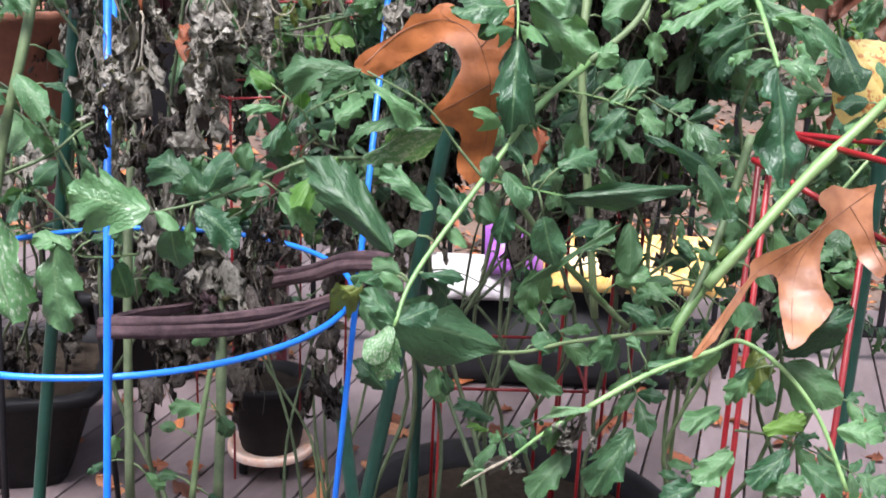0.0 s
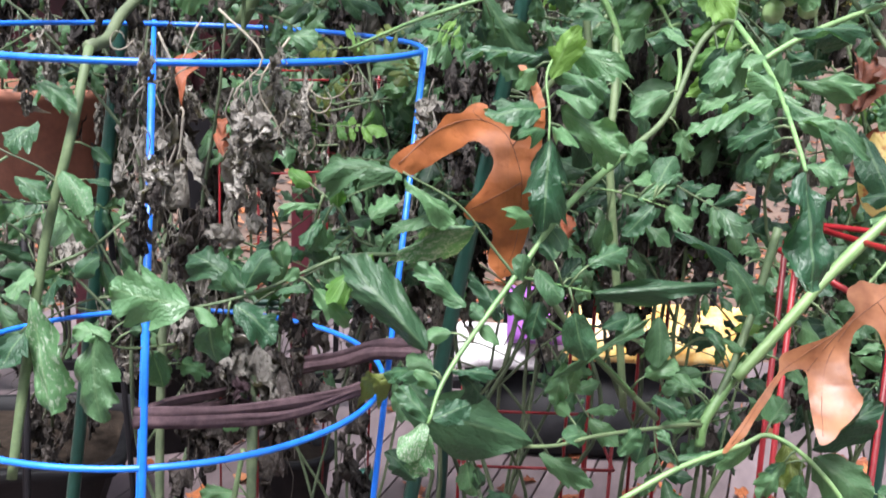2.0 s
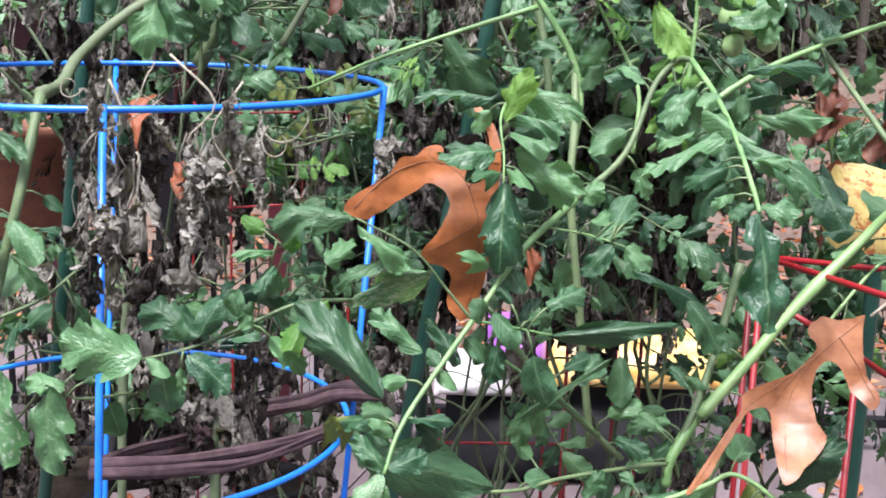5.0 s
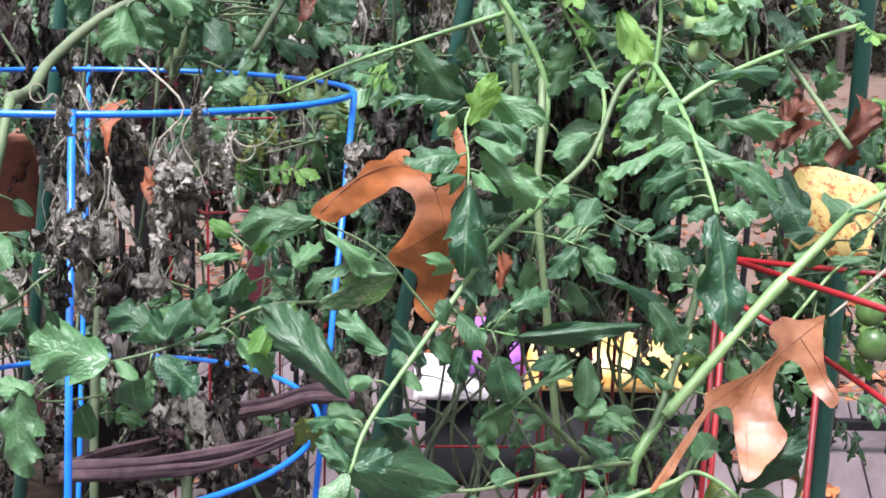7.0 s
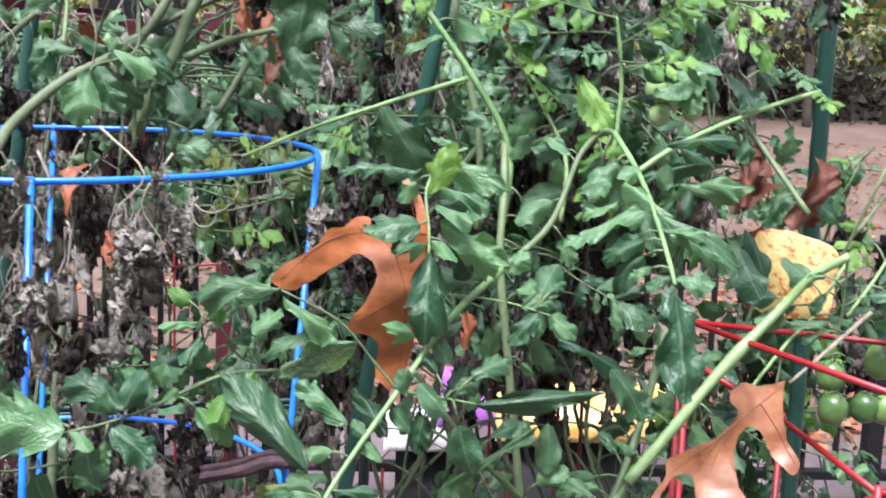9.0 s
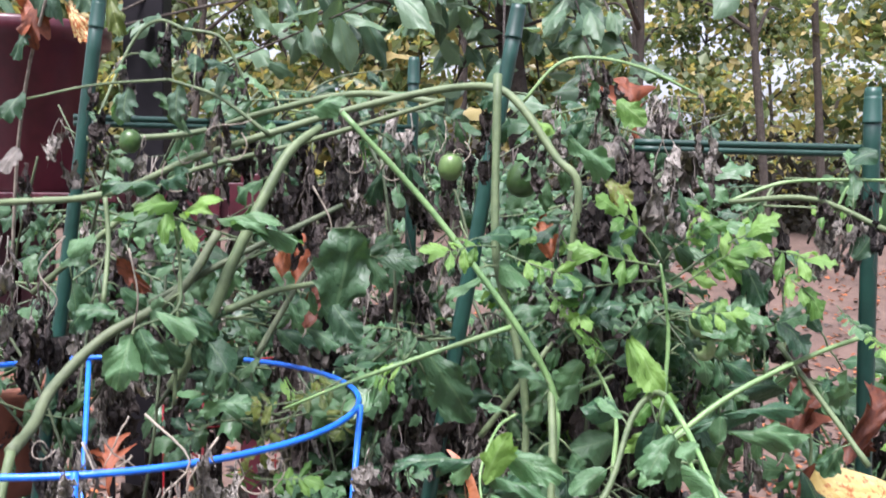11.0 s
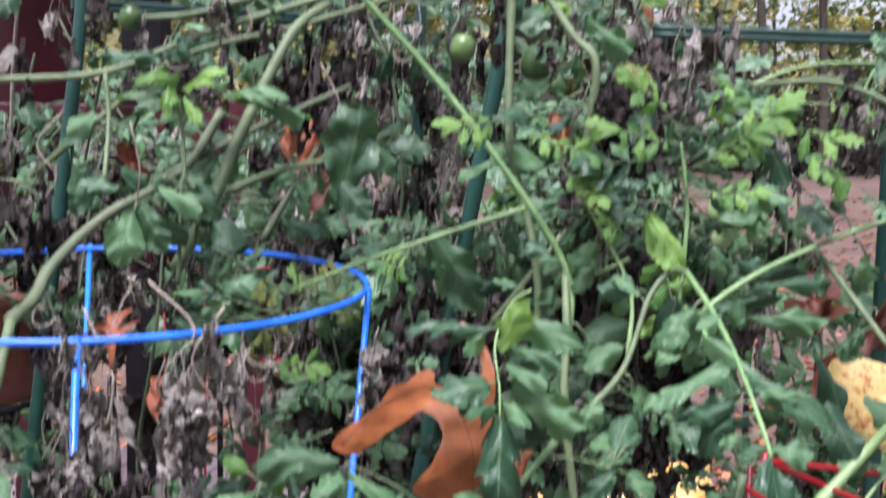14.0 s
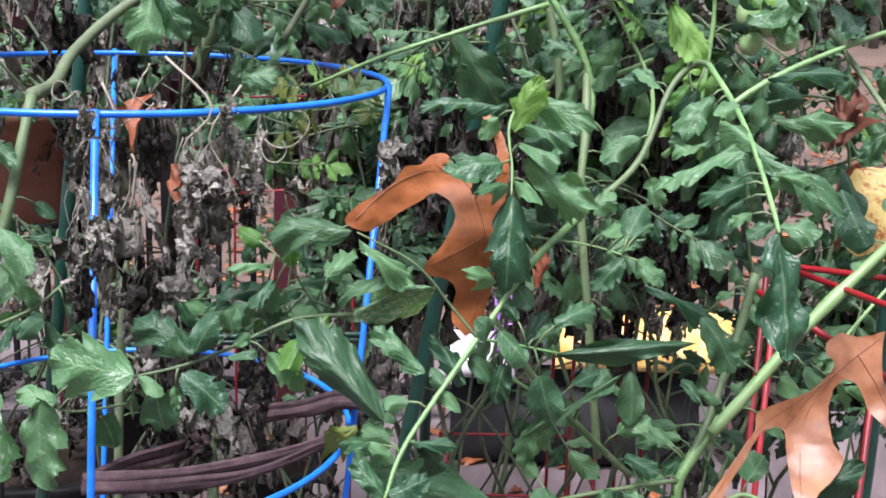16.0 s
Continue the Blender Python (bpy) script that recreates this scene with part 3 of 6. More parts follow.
def in_gap(q):
    """The gap in the vines through which the bag by the railing shows."""
    k = 3.3 / q.y
    return -0.1 < q.x * k < 1.0 and 0.16 < 1.42 + (q.z - 1.42) * k < 0.72


def vine_stems(plant, base, count, top, spread, seed, material, leaves, mats, dead, floor_z, size=(0.085, 0.155), r=0.0042, yclip=1.12, reach=None):
    """Stems that wander upwards from the base and fork above, with leaves and withered clumps along them above floor_z(y)."""
    rng = random.Random(seed)
    for k in range(count):
        p = Vector(base) + Vector((rng.uniform(-0.1, 0.1), rng.uniform(-0.1, 0.1), 0))
        at = reach or base
        goal = Vector((at[0] + rng.uniform(-spread[0], spread[0]) * 0.7, at[1] + rng.uniform(-spread[1], spread[1]) * 0.7, top * rng.uniform(0.85, 1.0)))
        pts = [p.copy()]
        n = 7
        for i in range(1, n + 1):
            s = i / n
            q = p.lerp(goal, s) + Vector((rng.uniform(-0.05, 0.05), rng.uniform(-0.04, 0.04), 0))
            q.y = max(q.y, yclip)
            pts.append(q)
        stem(plant, pts, r, r * 0.5, material, "stem", 4)
        line = spline(pts, 6)
        lines = [[Vector(q) for q in line]]
        for i in range(5):
            a = Vector(line[rng.randrange(len(line) // 3, len(line) - 1)])
            e = a + Vector((rng.uniform(-0.75, 0.75) * spread[0], rng.uniform(-0.6, 0.6) * spread[1], rng.uniform(-0.05, 0.3)))
            e.y, e.z = max(e.y, yclip), min(e.z, top)
            if e.z < floor_z(e.x, e.y) + 0.05:
                continue
            mid = (a + e) / 2 + Vector((0, 0, 0.05))
            stem(plant, [a, mid, e], r * 0.6, r * 0.3, material, "branch", 5)
            lines += [[Vector(q) for q in spline([a, mid, e], 8)]] * 2
        for i in range(leaves):
            one = lines[rng.randrange(len(lines))]
            q = one[int(len(one) * (0.25 + 0.75 * rng.random())) - 1]
            a = rng.uniform(0, 6.28)
            ln = rng.uniform(*size)
            if q.z - ln * 0.4 < floor_z(q.x, q.y) or (in_gap(q) and rng.random() < 0.94):
                continue
            if rng.random() < dead:
                if q.z - ln * 1.2 < floor_z(q.x, q.y):
                    continue
                withered(plant, q, ln * rng.uniform(0.8, 1.5), ln * rng.uniform(0.2, 0.36), LEAF_DEAD_DARK if rng.random() < 0.55 else LEAF_DEAD)
                continue
            d = Vector((math.cos(a), math.sin(a) * 0.7, rng.uniform(-0.7, 0.35))).normalized() * ln
            t = q + d
            if t.y < yclip:
                t.y = yclip + (yclip - t.y) * 0.5
            leaf(plant, q, t, ln * rng.uniform(0.85, 1.1), rng.choice(mats), face=(rng.uniform(-0.4, 0.4), -0.7, rng.uniform(0.2, 0.9)), droop=rng.choice((0.4, 0.9)))


# ---- setting: yard, woods, deck ----
def rise(x, y):
    """The yard's height: level by the deck, climbing towards the wood."""
    s = min(max((y - 6) / 20, 0), 1)
    return -0.6 + 1.55 * s * s * (3 - 2 * s) + 0.05 * noise.noise(Vector((x * 0.4, y * 0.4, 0))) * min(1, max(0, y - 4.5))


gx = [-300, -120, -60] + [-40 + 2 * k for k in range(41)] + [60, 120, 300]
gy = [-60, -20, -6] + [-4 + 1.2 * k for k in range(36)] + [45, 60, 100, 300]
gv = [(x, y, rise(x, y)) for y in gy for x in gx]
gf = [(j * len(gx) + i, j * len(gx) + i + 1, (j + 1) * len(gx) + i + 1, (j + 1) * len(gx) + i) for j in range(len(gy) - 1) for i in range(len(gx) - 1)]
ground = tagged(new("ground", mesh_of("ground", gv, gf, GROUND)), "brown yard covered with fallen leaves rising to woods", "ground", kind="structure")

DECK_TURN = Matrix.Rotation(radians(-17), 4, "Z")
DECK_Y = 3.75
deck = thing("deck_floor", (0, 0, 0), "grey-purple weathered wooden deck strewn with fallen leaves", "deck", kind="structure")

# unseen plain wall added behind the camera: closes the deck, blocks low sky light
bm = bmesh.new()
box(bm, -4.5, 4.5, -2.95, -2.75, -0.6, 3.0)
wall = part("wall_house", bm, BLOCKER, None)
tagged(wall, "plain grey-brown wall added unseen behind the camera to block sky light", "wall", kind="structure")

# railing along the far edge of the deck
railing = thing("deck_railing", (0, DECK_Y - 0.12, 0), "black metal deck railing with slim upright balusters", "railing", kind="structure")
for z in (0.1, 0.93):
    bm = bmesh.new()
    box(bm, -3.4, 3.4, DECK_Y - 0.14, DECK_Y - 0.10, z, z + 0.035, 0.004)
    part("rail", bm, BLACK_METAL, railing)
bm = bmesh.new()
box(bm, -0.009, 0.009, -0.009, 0.009, 0.135, 0.93, 0.002)
baluster_mesh = bpy.data.meshes.new("baluster")
bm.to_mesh(baluster_mesh)
bm.free()
baluster_mesh.materials.append(BLACK_METAL)
for k in range(56):
    child("baluster", baluster_mesh, railing, Matrix.Translation((-3.3 + 0.12 * k, DECK_Y - 0.12, 0)))
for x in (-3.4, -1.7, 1.75, 3.4):
    bm = bmesh.new()
    box(bm, x - 0.03, x + 0.03, DECK_Y - 0.15, DECK_Y - 0.09, -0.6, 0.99, 0.004)
    part("post", bm, BLACK_METAL, railing)


# ---- woods ----
def crown_data(seed, count, radius, height, size, yellow):
    """Many small leaf clumps round the limbs of a crown, in two materials."""
    rng = np.random.RandomState(seed)
    centres = [np.array((rng.uniform(-0.7, 0.7) * radius, rng.uniform(-0.7, 0.7) * radius, rng.uniform(0.0, 1) * height)) for _ in range(34)]
    verts, faces, uvs, ids = [], [], [], []
    for k in range(count):
        c = centres[rng.randint(len(centres))]
        p = c + rng.normal(0, 0.2, 3) * radius * np.array((1, 1, 0.45))
        a, b = rng.normal(0, 1, 3), rng.normal(0, 1, 3)
        a /= np.linalg.norm(a)
        b = np.cross(a, b)
        b /= np.linalg.norm(b)
        s = size * rng.uniform(0.5, 1.3)
        i = len(verts)
        n = np.cross(a, b) * s * 0.25
        verts += [p - a * s, p + b * s * 0.8 + n, p + a * s, p - b * s * 0.8 + n]
        uvs += [(0.5, 0), (1, 0.5), (0.5, 1), (0, 0.5)]
        faces += [(i, i + 1, i + 2), (i, i + 2, i + 3)]
        y = rng.rand() < yellow * (1.6 if c[2] < height * 0.4 else 0.6)
        ids += [int(y)] * 2
    return verts, faces, uvs, ids


def tree(seed, height, radius, yellow, low, count=4600, size=0.18):
    rng = random.Random(seed)
    t = thing("tree", (0, 0, 0), "slender woodland tree with green and yellow autumn leaves", "tree", "trees of the wood")
    trunk = [Vector((0.25 * math.sin(k * 0.8 + seed), 0.2 * math.cos(k * 0.7 + seed), -0.3 + height * k / 6)) for k in range(7)]
    pieces = [tube_data(spline(trunk, 4), 0.1, 0.03, 9, 0.12, seed)]
    for k in range(9):
        s = trunk[2 + k % 4] + (trunk[3 + k % 4] - trunk[2 + k % 4]) * rng.random()
        d = Vector((rng.uniform(-1, 1), rng.uniform(-1, 1), rng.uniform(0.1, 0.7))) * radius * 0.8
        pieces.append(tube_data(spline([s, s + d * 0.5 + Vector((0, 0, 0.3)), s + d], 4), 0.05, 0.012, 6, 0.2, k))
    v, f = join_data(pieces)
    child("trunk", mesh_of("trunk", v, f, BARK), t)
    v, f, u, ids = crown_data(seed, count, radius, height - low, size, yellow)
    me = mesh_of("crown", [(p[0], p[1], p[2] + low) for p in v], f, [TREE_GREEN, TREE_YELLOW], False, u)
    me.polygons.foreach_set("material_index", np.array(ids, dtype=np.int32))
    child("crown", me, t)
    return t


tree_rng = random.Random(11)
kinds = [tree(3, 13, 3.2, 0.25, 1.6), tree(8, 15, 3.6, 0.4, 1.2), tree(14, 12, 3.0, 0.15, 1.0)]
thin = [tree(21, 12, 2.2, 0.3, 3.0, 900, 0.11), tree(22, 14, 2.6, 0.2, 3.6, 1100, 0.11)]
near_spots = [(6.7, 21), (8.4, 22.5), (3.9, 20), (0.5, 18), (-4.5, 22), (11.5, 24), (5.3, 25)]
spots = []
for row, y in enumerate((29, 37, 47)):
    for k in range(-5, 6):
        if row == 0 and k in (2, 4):
            continue
        x, y1 = k * (4.0 + row * 0.8) + tree_rng.uniform(-1.2, 1.2), y + tree_rng.uniform(-2, 2)
        if not (0.25 < x / y1 < 0.42 and row < 2):
            spots.append((x, y1))
for i, (x, y) in enumerate(spots):
    m = pose(x, y, rise(x, y), 0, 0, tree_rng.uniform(0, 360))
    if i < len(kinds):
        kinds[i].matrix_basis = m
    else:
        copy_thing(kinds[tree_rng.randrange(len(kinds))], m)

for i, (x, y) in enumerate(near_spots):
    m = pose(x, y, rise(x, y), 0, 0, 53 * i)
    if i < 2:
        thin[i].matrix_basis = m
    else:
        copy_thing(thin[i % 2], m)

# dark undergrowth at the wood's edge
hv, hf, hu, hid = [], [], [], []
hr = np.random.RandomState(5)
for k in range(30000):
    x, y = hr.uniform(-24, 24), hr.normal(25.5, 0.9)
    p = np.array((x, y, rise(x, y) + abs(hr.normal(0, 0.75)) * (1 + 0.35 * math.sin(x * 0.9))))
    a, b = hr.normal(0, 0.09, 3), hr.normal(0, 0.05, 3)
    i = len(hv)
    hv += [p - a, p + b, p + a, p - b]
    hf.append((i, i + 1, i + 2, i + 3))
    hu += [(0.5, 0), (1, 0.5), (0.5, 1), (0, 0.5)]
tagged(new("undergrowth", mesh_of("undergrowth", hv, hf, BRUSH, False, hu)), "dark tangled undergrowth along the wood's edge", "undergrowth", kind="stuff")


# the deep wood beyond the nearer trees
fv, ff, fu, fids = [], [], [], []
for k in range(36000):
    x = hr.uniform(-42, 42)
    p = np.array((x, hr.uniform(52, 62), 0.6 + abs(hr.normal(0, 1)) * (5.2 + 1.8 * math.sin(x * 0.35) + 0.9 * math.sin(x * 1.1 + 2)) * (0.6 if 12 < x < 24 else 1.0)))
    a, c = hr.normal(0, 0.17, 3), hr.normal(0, 0.1, 3)
    i = len(fv)
    fv += [p - a, p + c, p + a, p - c]
    ff.append((i, i + 1, i + 2, i + 3))
    fu += [(0.5, 0), (1, 0.5), (0.5, 1), (0, 0.5)]
    fids.append(1 if hr.rand() < 0.16 + 0.14 * math.sin(x * 0.7) * math.sin(p[2]) else 0)
far_me = mesh_of("woods", fv, ff, [TREE_GREEN, TREE_YELLOW], False, fu)
far_me.polygons.foreach_set("material_index", np.array(fids, dtype=np.int32))
tagged(new("woods", far_me), "dense green and yellow autumn woods beyond the yard", "woods", kind="stuff")


# fallen leaves over the yard
lv, lf, lu, lids = [], [], [], []
for k in range(15000):
    y = 3.9 + 16 * hr.rand() ** 1.8
    x = hr.uniform(-1, 1) * (1.5 + y * 0.7)
    p = np.array((x, y, rise(x, y) + 0.02))
    a, t2 = hr.uniform(0, 6.28), hr.uniform(0.035, 0.07)
    d, c = np.array((math.cos(a), math.sin(a), hr.uniform(-0.4, 0.4))) * t2, np.array((-math.sin(a), math.cos(a), hr.uniform(-0.5, 0.5))) * t2 * 0.55
    i = len(lv)
    lv += [p - d, p + c + (0, 0, 0.012), p + d, p - c + (0, 0, 0.012)]
    lf += [(i, i + 1, i + 2), (i, i + 2, i + 3)]
    lu += [(0.5, 0), (1, 0.5), (0.5, 1), (0, 0.5)]
    lids += [hr.choice(4, p=(0.25, 0.35, 0.15, 0.25))] * 2
litter_me = mesh_of("leaf_litter", lv, lf, [OAK, OAK_RED, OAK_PALE, LEAF_DEAD_DARK], False, lu)
litter_me.polygons.foreach_set("material_index", np.array(lids, dtype=np.int32))
tagged(new("leaf_litter", litter_me), "scattered brown and orange fallen leaves over the yard", "leaf litter", kind="stuff")


# ---- pots, planters and other things on the deck ----
def pot(name, x, y, z, r_top, r_bot, h, material, label, category="pot", square=0.0, rim=0.012, turn=0.0, group=""):
    """A tapered pot with a rolled rim, hollow, filled with soil."""
    p = thing(name, (x, y, z), label, category, group)
    m = pose(x, y, z, 0, 0, turn)
    prof = [(0.0, 0.0), (r_bot * 0.96, 0.0), (r_bot, 0.006), (r_bot + (r_top - r_bot) * 0.12, h * 0.12), (r_bot + (r_top - r_bot) * 0.13 + 0.002, h * 0.13), (r_top - 0.002, h * 0.88), (r_top + rim, h * 0.89), (r_top + rim * 1.2, h * 0.98), (r_top + rim * 0.9, h), (r_top - 0.006, h), (r_top - 0.012, h * 0.84)]
    v, f = lathe(prof, 40, square)
    child("pot_wall", mesh_of("pot_wall", v, f, material), p, m)
    v, f = lathe([(0.0, h * 0.9), (r_top * 0.5, h * 0.9), (r_top - 0.008, h * 0.87)], 24, square)
    v = [(a, b, c + 0.012 * noise.noise(Vector((a * 30, b * 30, 1)))) for a, b, c in v]
    child("soil", mesh_of("soil", v, f, SOIL), p, m)
    return p


# pot on its wheeled terracotta-coloured caddy
CX, CY = -0.42, 2.66
caddy = thing("plant_caddy", (CX, CY, 0), "orange round plant caddy on small black castors", "plant caddy")
v, f = lathe([(0.0, 0.052), (0.108, 0.052), (0.116, 0.056), (0.116, 0.075), (0.111, 0.078), (0.104, 0.068), (0.0, 0.066)], 40)
child("tray", mesh_of("tray", v, f, CADDY), caddy, Matrix.Translation((CX, CY, 0)))
for k in range(4):
    a = radians(35 + 90 * k)
    v, f = tube_data([(CX + 0.08 * math.cos(a) - 0.009, CY + 0.08 * math.sin(a), 0.024), (CX + 0.08 * math.cos(a) + 0.009, CY + 0.08 * math.sin(a), 0.024)], 0.024, 0.024, 14)
    child("castor", mesh_of("castor", v, f, BLACK_PLASTIC), caddy)
    bar("castor_stem", caddy, [(CX + 0.08 * math.cos(a), CY + 0.08 * math.sin(a), 0.03), (CX + 0.08 * math.cos(a), CY + 0.08 * math.sin(a), 0.054)], 0.008, BLACK_METAL)
pot("nursery_pot", CX, CY, 0.067, 0.104, 0.08, 0.2, BLACK_PLASTIC, "black plastic nursery pot standing on an orange caddy")
pot("planter", -1.124, 2.632, 0.0, 0.25, 0.165, 0.29, BLACK_PLASTIC, "large square black plastic planter on the deck", "planter", 1.0, 0.02, 12)
pot("planter", -0.95, 3.3, 0.0, 0.2, 0.15, 0.34, BLACK_PLASTIC, "black plastic planter beside the railing", "planter", 1.0, 0.015, 25)
pot("growing_tub", -0.3, 1.06, 0.0, 0.24, 0.19, 0.38, BLACK_PLASTIC, "black plastic tub that holds the blue cage", "tub", 0.0, 0.015)
pot("growing_tub", 0.52, 1.28, 0.0, 0.2, 0.16, 0.38, BLACK_PLASTIC, "black plastic tub under the bushy green vine", "tub", 0.0, 0.015)
pot("growing_tub", 0.16, 1.72, 0.0, 0.29, 0.23, 0.42, BLACK_PLASTIC, "wide black plastic tub that holds red cages", "tub", 0.0, 0.022)


# ---- cages and stakes ----
def ring(name, parent, cx, cy, cz, r, wire, material, ty=0.0):
    pts = [(cx + r * math.cos(a), cy + r * math.sin(a), cz + ty * r * math.sin(a)) for a in np.linspace(0, 2 * math.pi, 73)[:-1]]
    verts, faces = [], []
    for i, p in enumerate(pts):
        a = 2 * math.pi * i / 72
        out = np.array((math.cos(a), math.sin(a), 0))
        for k in range(8):
            b = 2 * math.pi * k / 8
            verts.append(np.array(p) + wire * (out * math.cos(b) + np.array((0, 0, 1)) * math.sin(b)))
    for i in range(72):
        for k in range(8):
            j = (i + 1) % 72
            faces.append((i * 8 + k, j * 8 + k, j * 8 + (k + 1) % 8, i * 8 + (k + 1) % 8))
    return child(name, mesh_of(name, verts, faces, material), parent)


blue_cage = thing("tomato_cage", (-0.3, 1.03, 0.38), "bright blue coated wire tomato cage with round rings", "tomato cage")
TOP, LOW = (-0.306, 1.075, 1.386, 0.254), (-0.298, 0.98, 1.068, 0.222)
ring("ring", blue_cage, *TOP, 0.0029, BLUE, 0.034)
ring("ring", blue_cage, *LOW, 0.0029, BLUE)
for at_top, at_low in ((-77.5, -76.5), (-5, 2), (109, 109), (176, 178)):
    a, b = radians(at_top), radians(at_low)
    t = Vector((TOP[0] + (TOP[3] + 0.004) * math.cos(a), TOP[1] + (TOP[3] + 0.004) * math.sin(a), TOP[2] + 0.034 * TOP[3] * math.sin(a) + 0.004))
    l = Vector((LOW[0] + (LOW[3] + 0.004) * math.cos(b), LOW[1] + (LOW[3] + 0.004) * math.sin(b), LOW[2]))
    bar("upright", blue_cage, [t, l, l + (l - t) * 2.25], 0.003, BLUE)


def square_cage(x, y, turn, side, levels, top, wire, label, z0=0.3):
    """A folding cage: four uprights, with square loops of wire."""
    c = thing("tomato_cage", (x, y, z0), label, "tomato cage", "red tomato cages")
    m = pose(x, y, 0, 0, 0, turn)
    h = side / 2
    for sx, sy in ((-1, -1), (1, -1), (1, 1), (-1, 1)):
        bar("upright", c, [m @ Vector((sx * h, sy * h, z0)), m @ Vector((sx * h, sy * h, top))], wire, RED)
    for z in levels:
        for (ax, ay), (bx, by) in (((-1, -1), (1, -1)), ((1, -1), (1, 1)), ((1, 1), (-1, 1)), ((-1, 1), (-1, -1))):
            bar("crossbar", c, [m @ Vector((ax * h * 1.04, ay * h * 1.04, z)), m @ Vector((bx * h * 1.04, by * h * 1.04, z))], wire * 0.85, RED)
    return c


near_cage = thing("tomato_cage", (0.45, 0.9, 0.38), "thick red coated wire tomato cage beside ripening tomatoes", "tomato cage", "red tomato cages")
HIGH = [(0.317, 1.0, 1.242), (0.412, 0.72, 1.246), (0.70, 0.64, 1.245), (0.62, 0.88, 1.24)]
LOWER = [(0.393, 0.74, 1.172), (0.388, 0.93, 1.168), (0.61, 0.78, 1.18)]
for a, b in zip(HIGH + LOWER[:1] + LOWER[:1], HIGH[1:] + HIGH[:1] + LOWER[1:]):
    bar("crossbar", near_cage, [a, b], 0.0028, RED)
for x, y, z in HIGH[:1] + HIGH[3:] + LOWER:
    bar("upright", near_cage, [(x, y, 0.02), (x, y, z + 0.006)], 0.003, RED)
bar("crossbar", near_cage, [(0.303, 1.01, 1.213), (0.352, 0.93, 1.19)], 0.003, RED)
ring("hook", near_cage, 0.394, 0.733, 1.166, 0.011, 0.003, RED)
bar("upright", near_cage, [(0.343, 1.12, 0.35), (0.343, 1.12, 1.2)], 0.0032, RED)
square_cage(0.262, 1.68, 9, 0.12, (1.010,), 1.16, 0.003, "narrow red coated wire folding tomato cage")
square_cage(0.134, 1.71, 2, 0.232, (0.715,), 0.78, 0.003, "short red coated wire folding tomato cage, overgrown")
square_cage(-0.35, 2.2, 30, 0.25, (1.1, 1.28), 1.3, 0.0026, "red coated wire tomato cage among withered vines")


def stake(x, y, z0, z1, lean=(0, 0), r=0.0085, label="green plastic-coated garden stake, upright"):
    """A ribbed plastic-coated stake with a cap."""
    s = thing("garden_stake", (x, y, z0), label, "stake", "green garden stakes")
    d = Vector((lean[0], lean[1], 1))
    n = 26
    pts = [Vector((x, y, z0)) + d * (z1 - z0) * k / n for k in range(n + 1)]
    v, f = tube_data(pts, r, r, 10, 0.1, int(abs(x) * 100))
    child("pole", mesh_of("pole", v, f, GREEN_POLE), s)
    v, f = tube_data([pts[-1] - d * 0.03, pts[-1] - d * 0.028, pts[-1] + d * 0.004, pts[-1] + d * 0.01], r * 1.22, r * 0.9, 10)
    child("cap", mesh_of("cap", v, f, GREEN_POLE), s)
    return s


def rail_bar(a, b, r=0.0039, label="green plastic-coated twin rods tied level as a crossbar"):
    s = thing("crossbar_stake", a, label, "stake", "green garden stakes")
    for dz in (-1, 1):
        up = Vector((0, 0, dz * r * 0.95))
        bar("rod", s, spline([Vector(a) + up, Vector(b) + up], 12), r, GREEN_POLE, sides=8, lumps=0.06)
    return s


stake(-0.133, 1.29, 0.35, 1.812, (0.175, 0.018), 0.0095, "green plastic-coated garden stake leaning among the vines")
stake(-0.565, 1.3, 0.3, 1.823, (0.119, 0.03), 0.0085, "green plastic-coated garden stake beside the blue cage")
stake(-0.02, 1.62, 0.3, 1.791, (0.012, 0.012), 0.0088)
stake(0.517, 1.225, 0.3, 1.708, (0.0, 0.0), 0.0095)
stake(-0.027, 1.13, 0.35, 0.87, (-0.15, 0.12), 0.009, "short green garden stake behind the blue cage")
rail_bar((0.25, 1.233, 1.651), (0.53, 1.236, 1.647))
rail_bar((-0.42, 1.36, 1.682), (0.0, 1.6, 1.69))
rail_bar((-0.5, 1.335, 1.025), (-0.07, 1.335, 1.05))

# a maroon board screen, with a glazed planter on its shelf and a black post beside it
screen = thing("board_screen", (-0.8, 3.0, 0), "dark maroon stained wooden screen of upright boards", "screen")
for x in (-1.62, -1.1, -0.46):
    bm = bmesh.new()
    box(bm, x - 0.03, x + 0.03, 3.03, 3.09, 0.0, 1.66, 0.005)
    part("post", bm, MAROON, screen)
for z in (1.16, 1.52):
    bm = bmesh.new()
    box(bm, -1.66, -0.42, 3.0, 3.026, z, z + 0.07, 0.004)
    part("rail", bm, MAROON, screen)
bm = bmesh.new()
box(bm, -0.045, 0.045, -0.009, 0.009, 1.12, 1.62, 0.003)
slat_mesh = bpy.data.meshes.new("slat")
bm.to_mesh(slat_mesh)
bm.free()
slat_mesh.materials.append(MAROON)
for k in range(11):
    child("slat", slat_mesh, screen, Matrix.Translation((-1.6 + 0.113 * k, 2.988, 0.015 * math.sin(k * 2.1))))
bm = bmesh.new()
box(bm, -1.32, -0.72, 2.62, 2.975, 1.575, 1.6, 0.004)
part("shelf", bm, MAROON, screen)
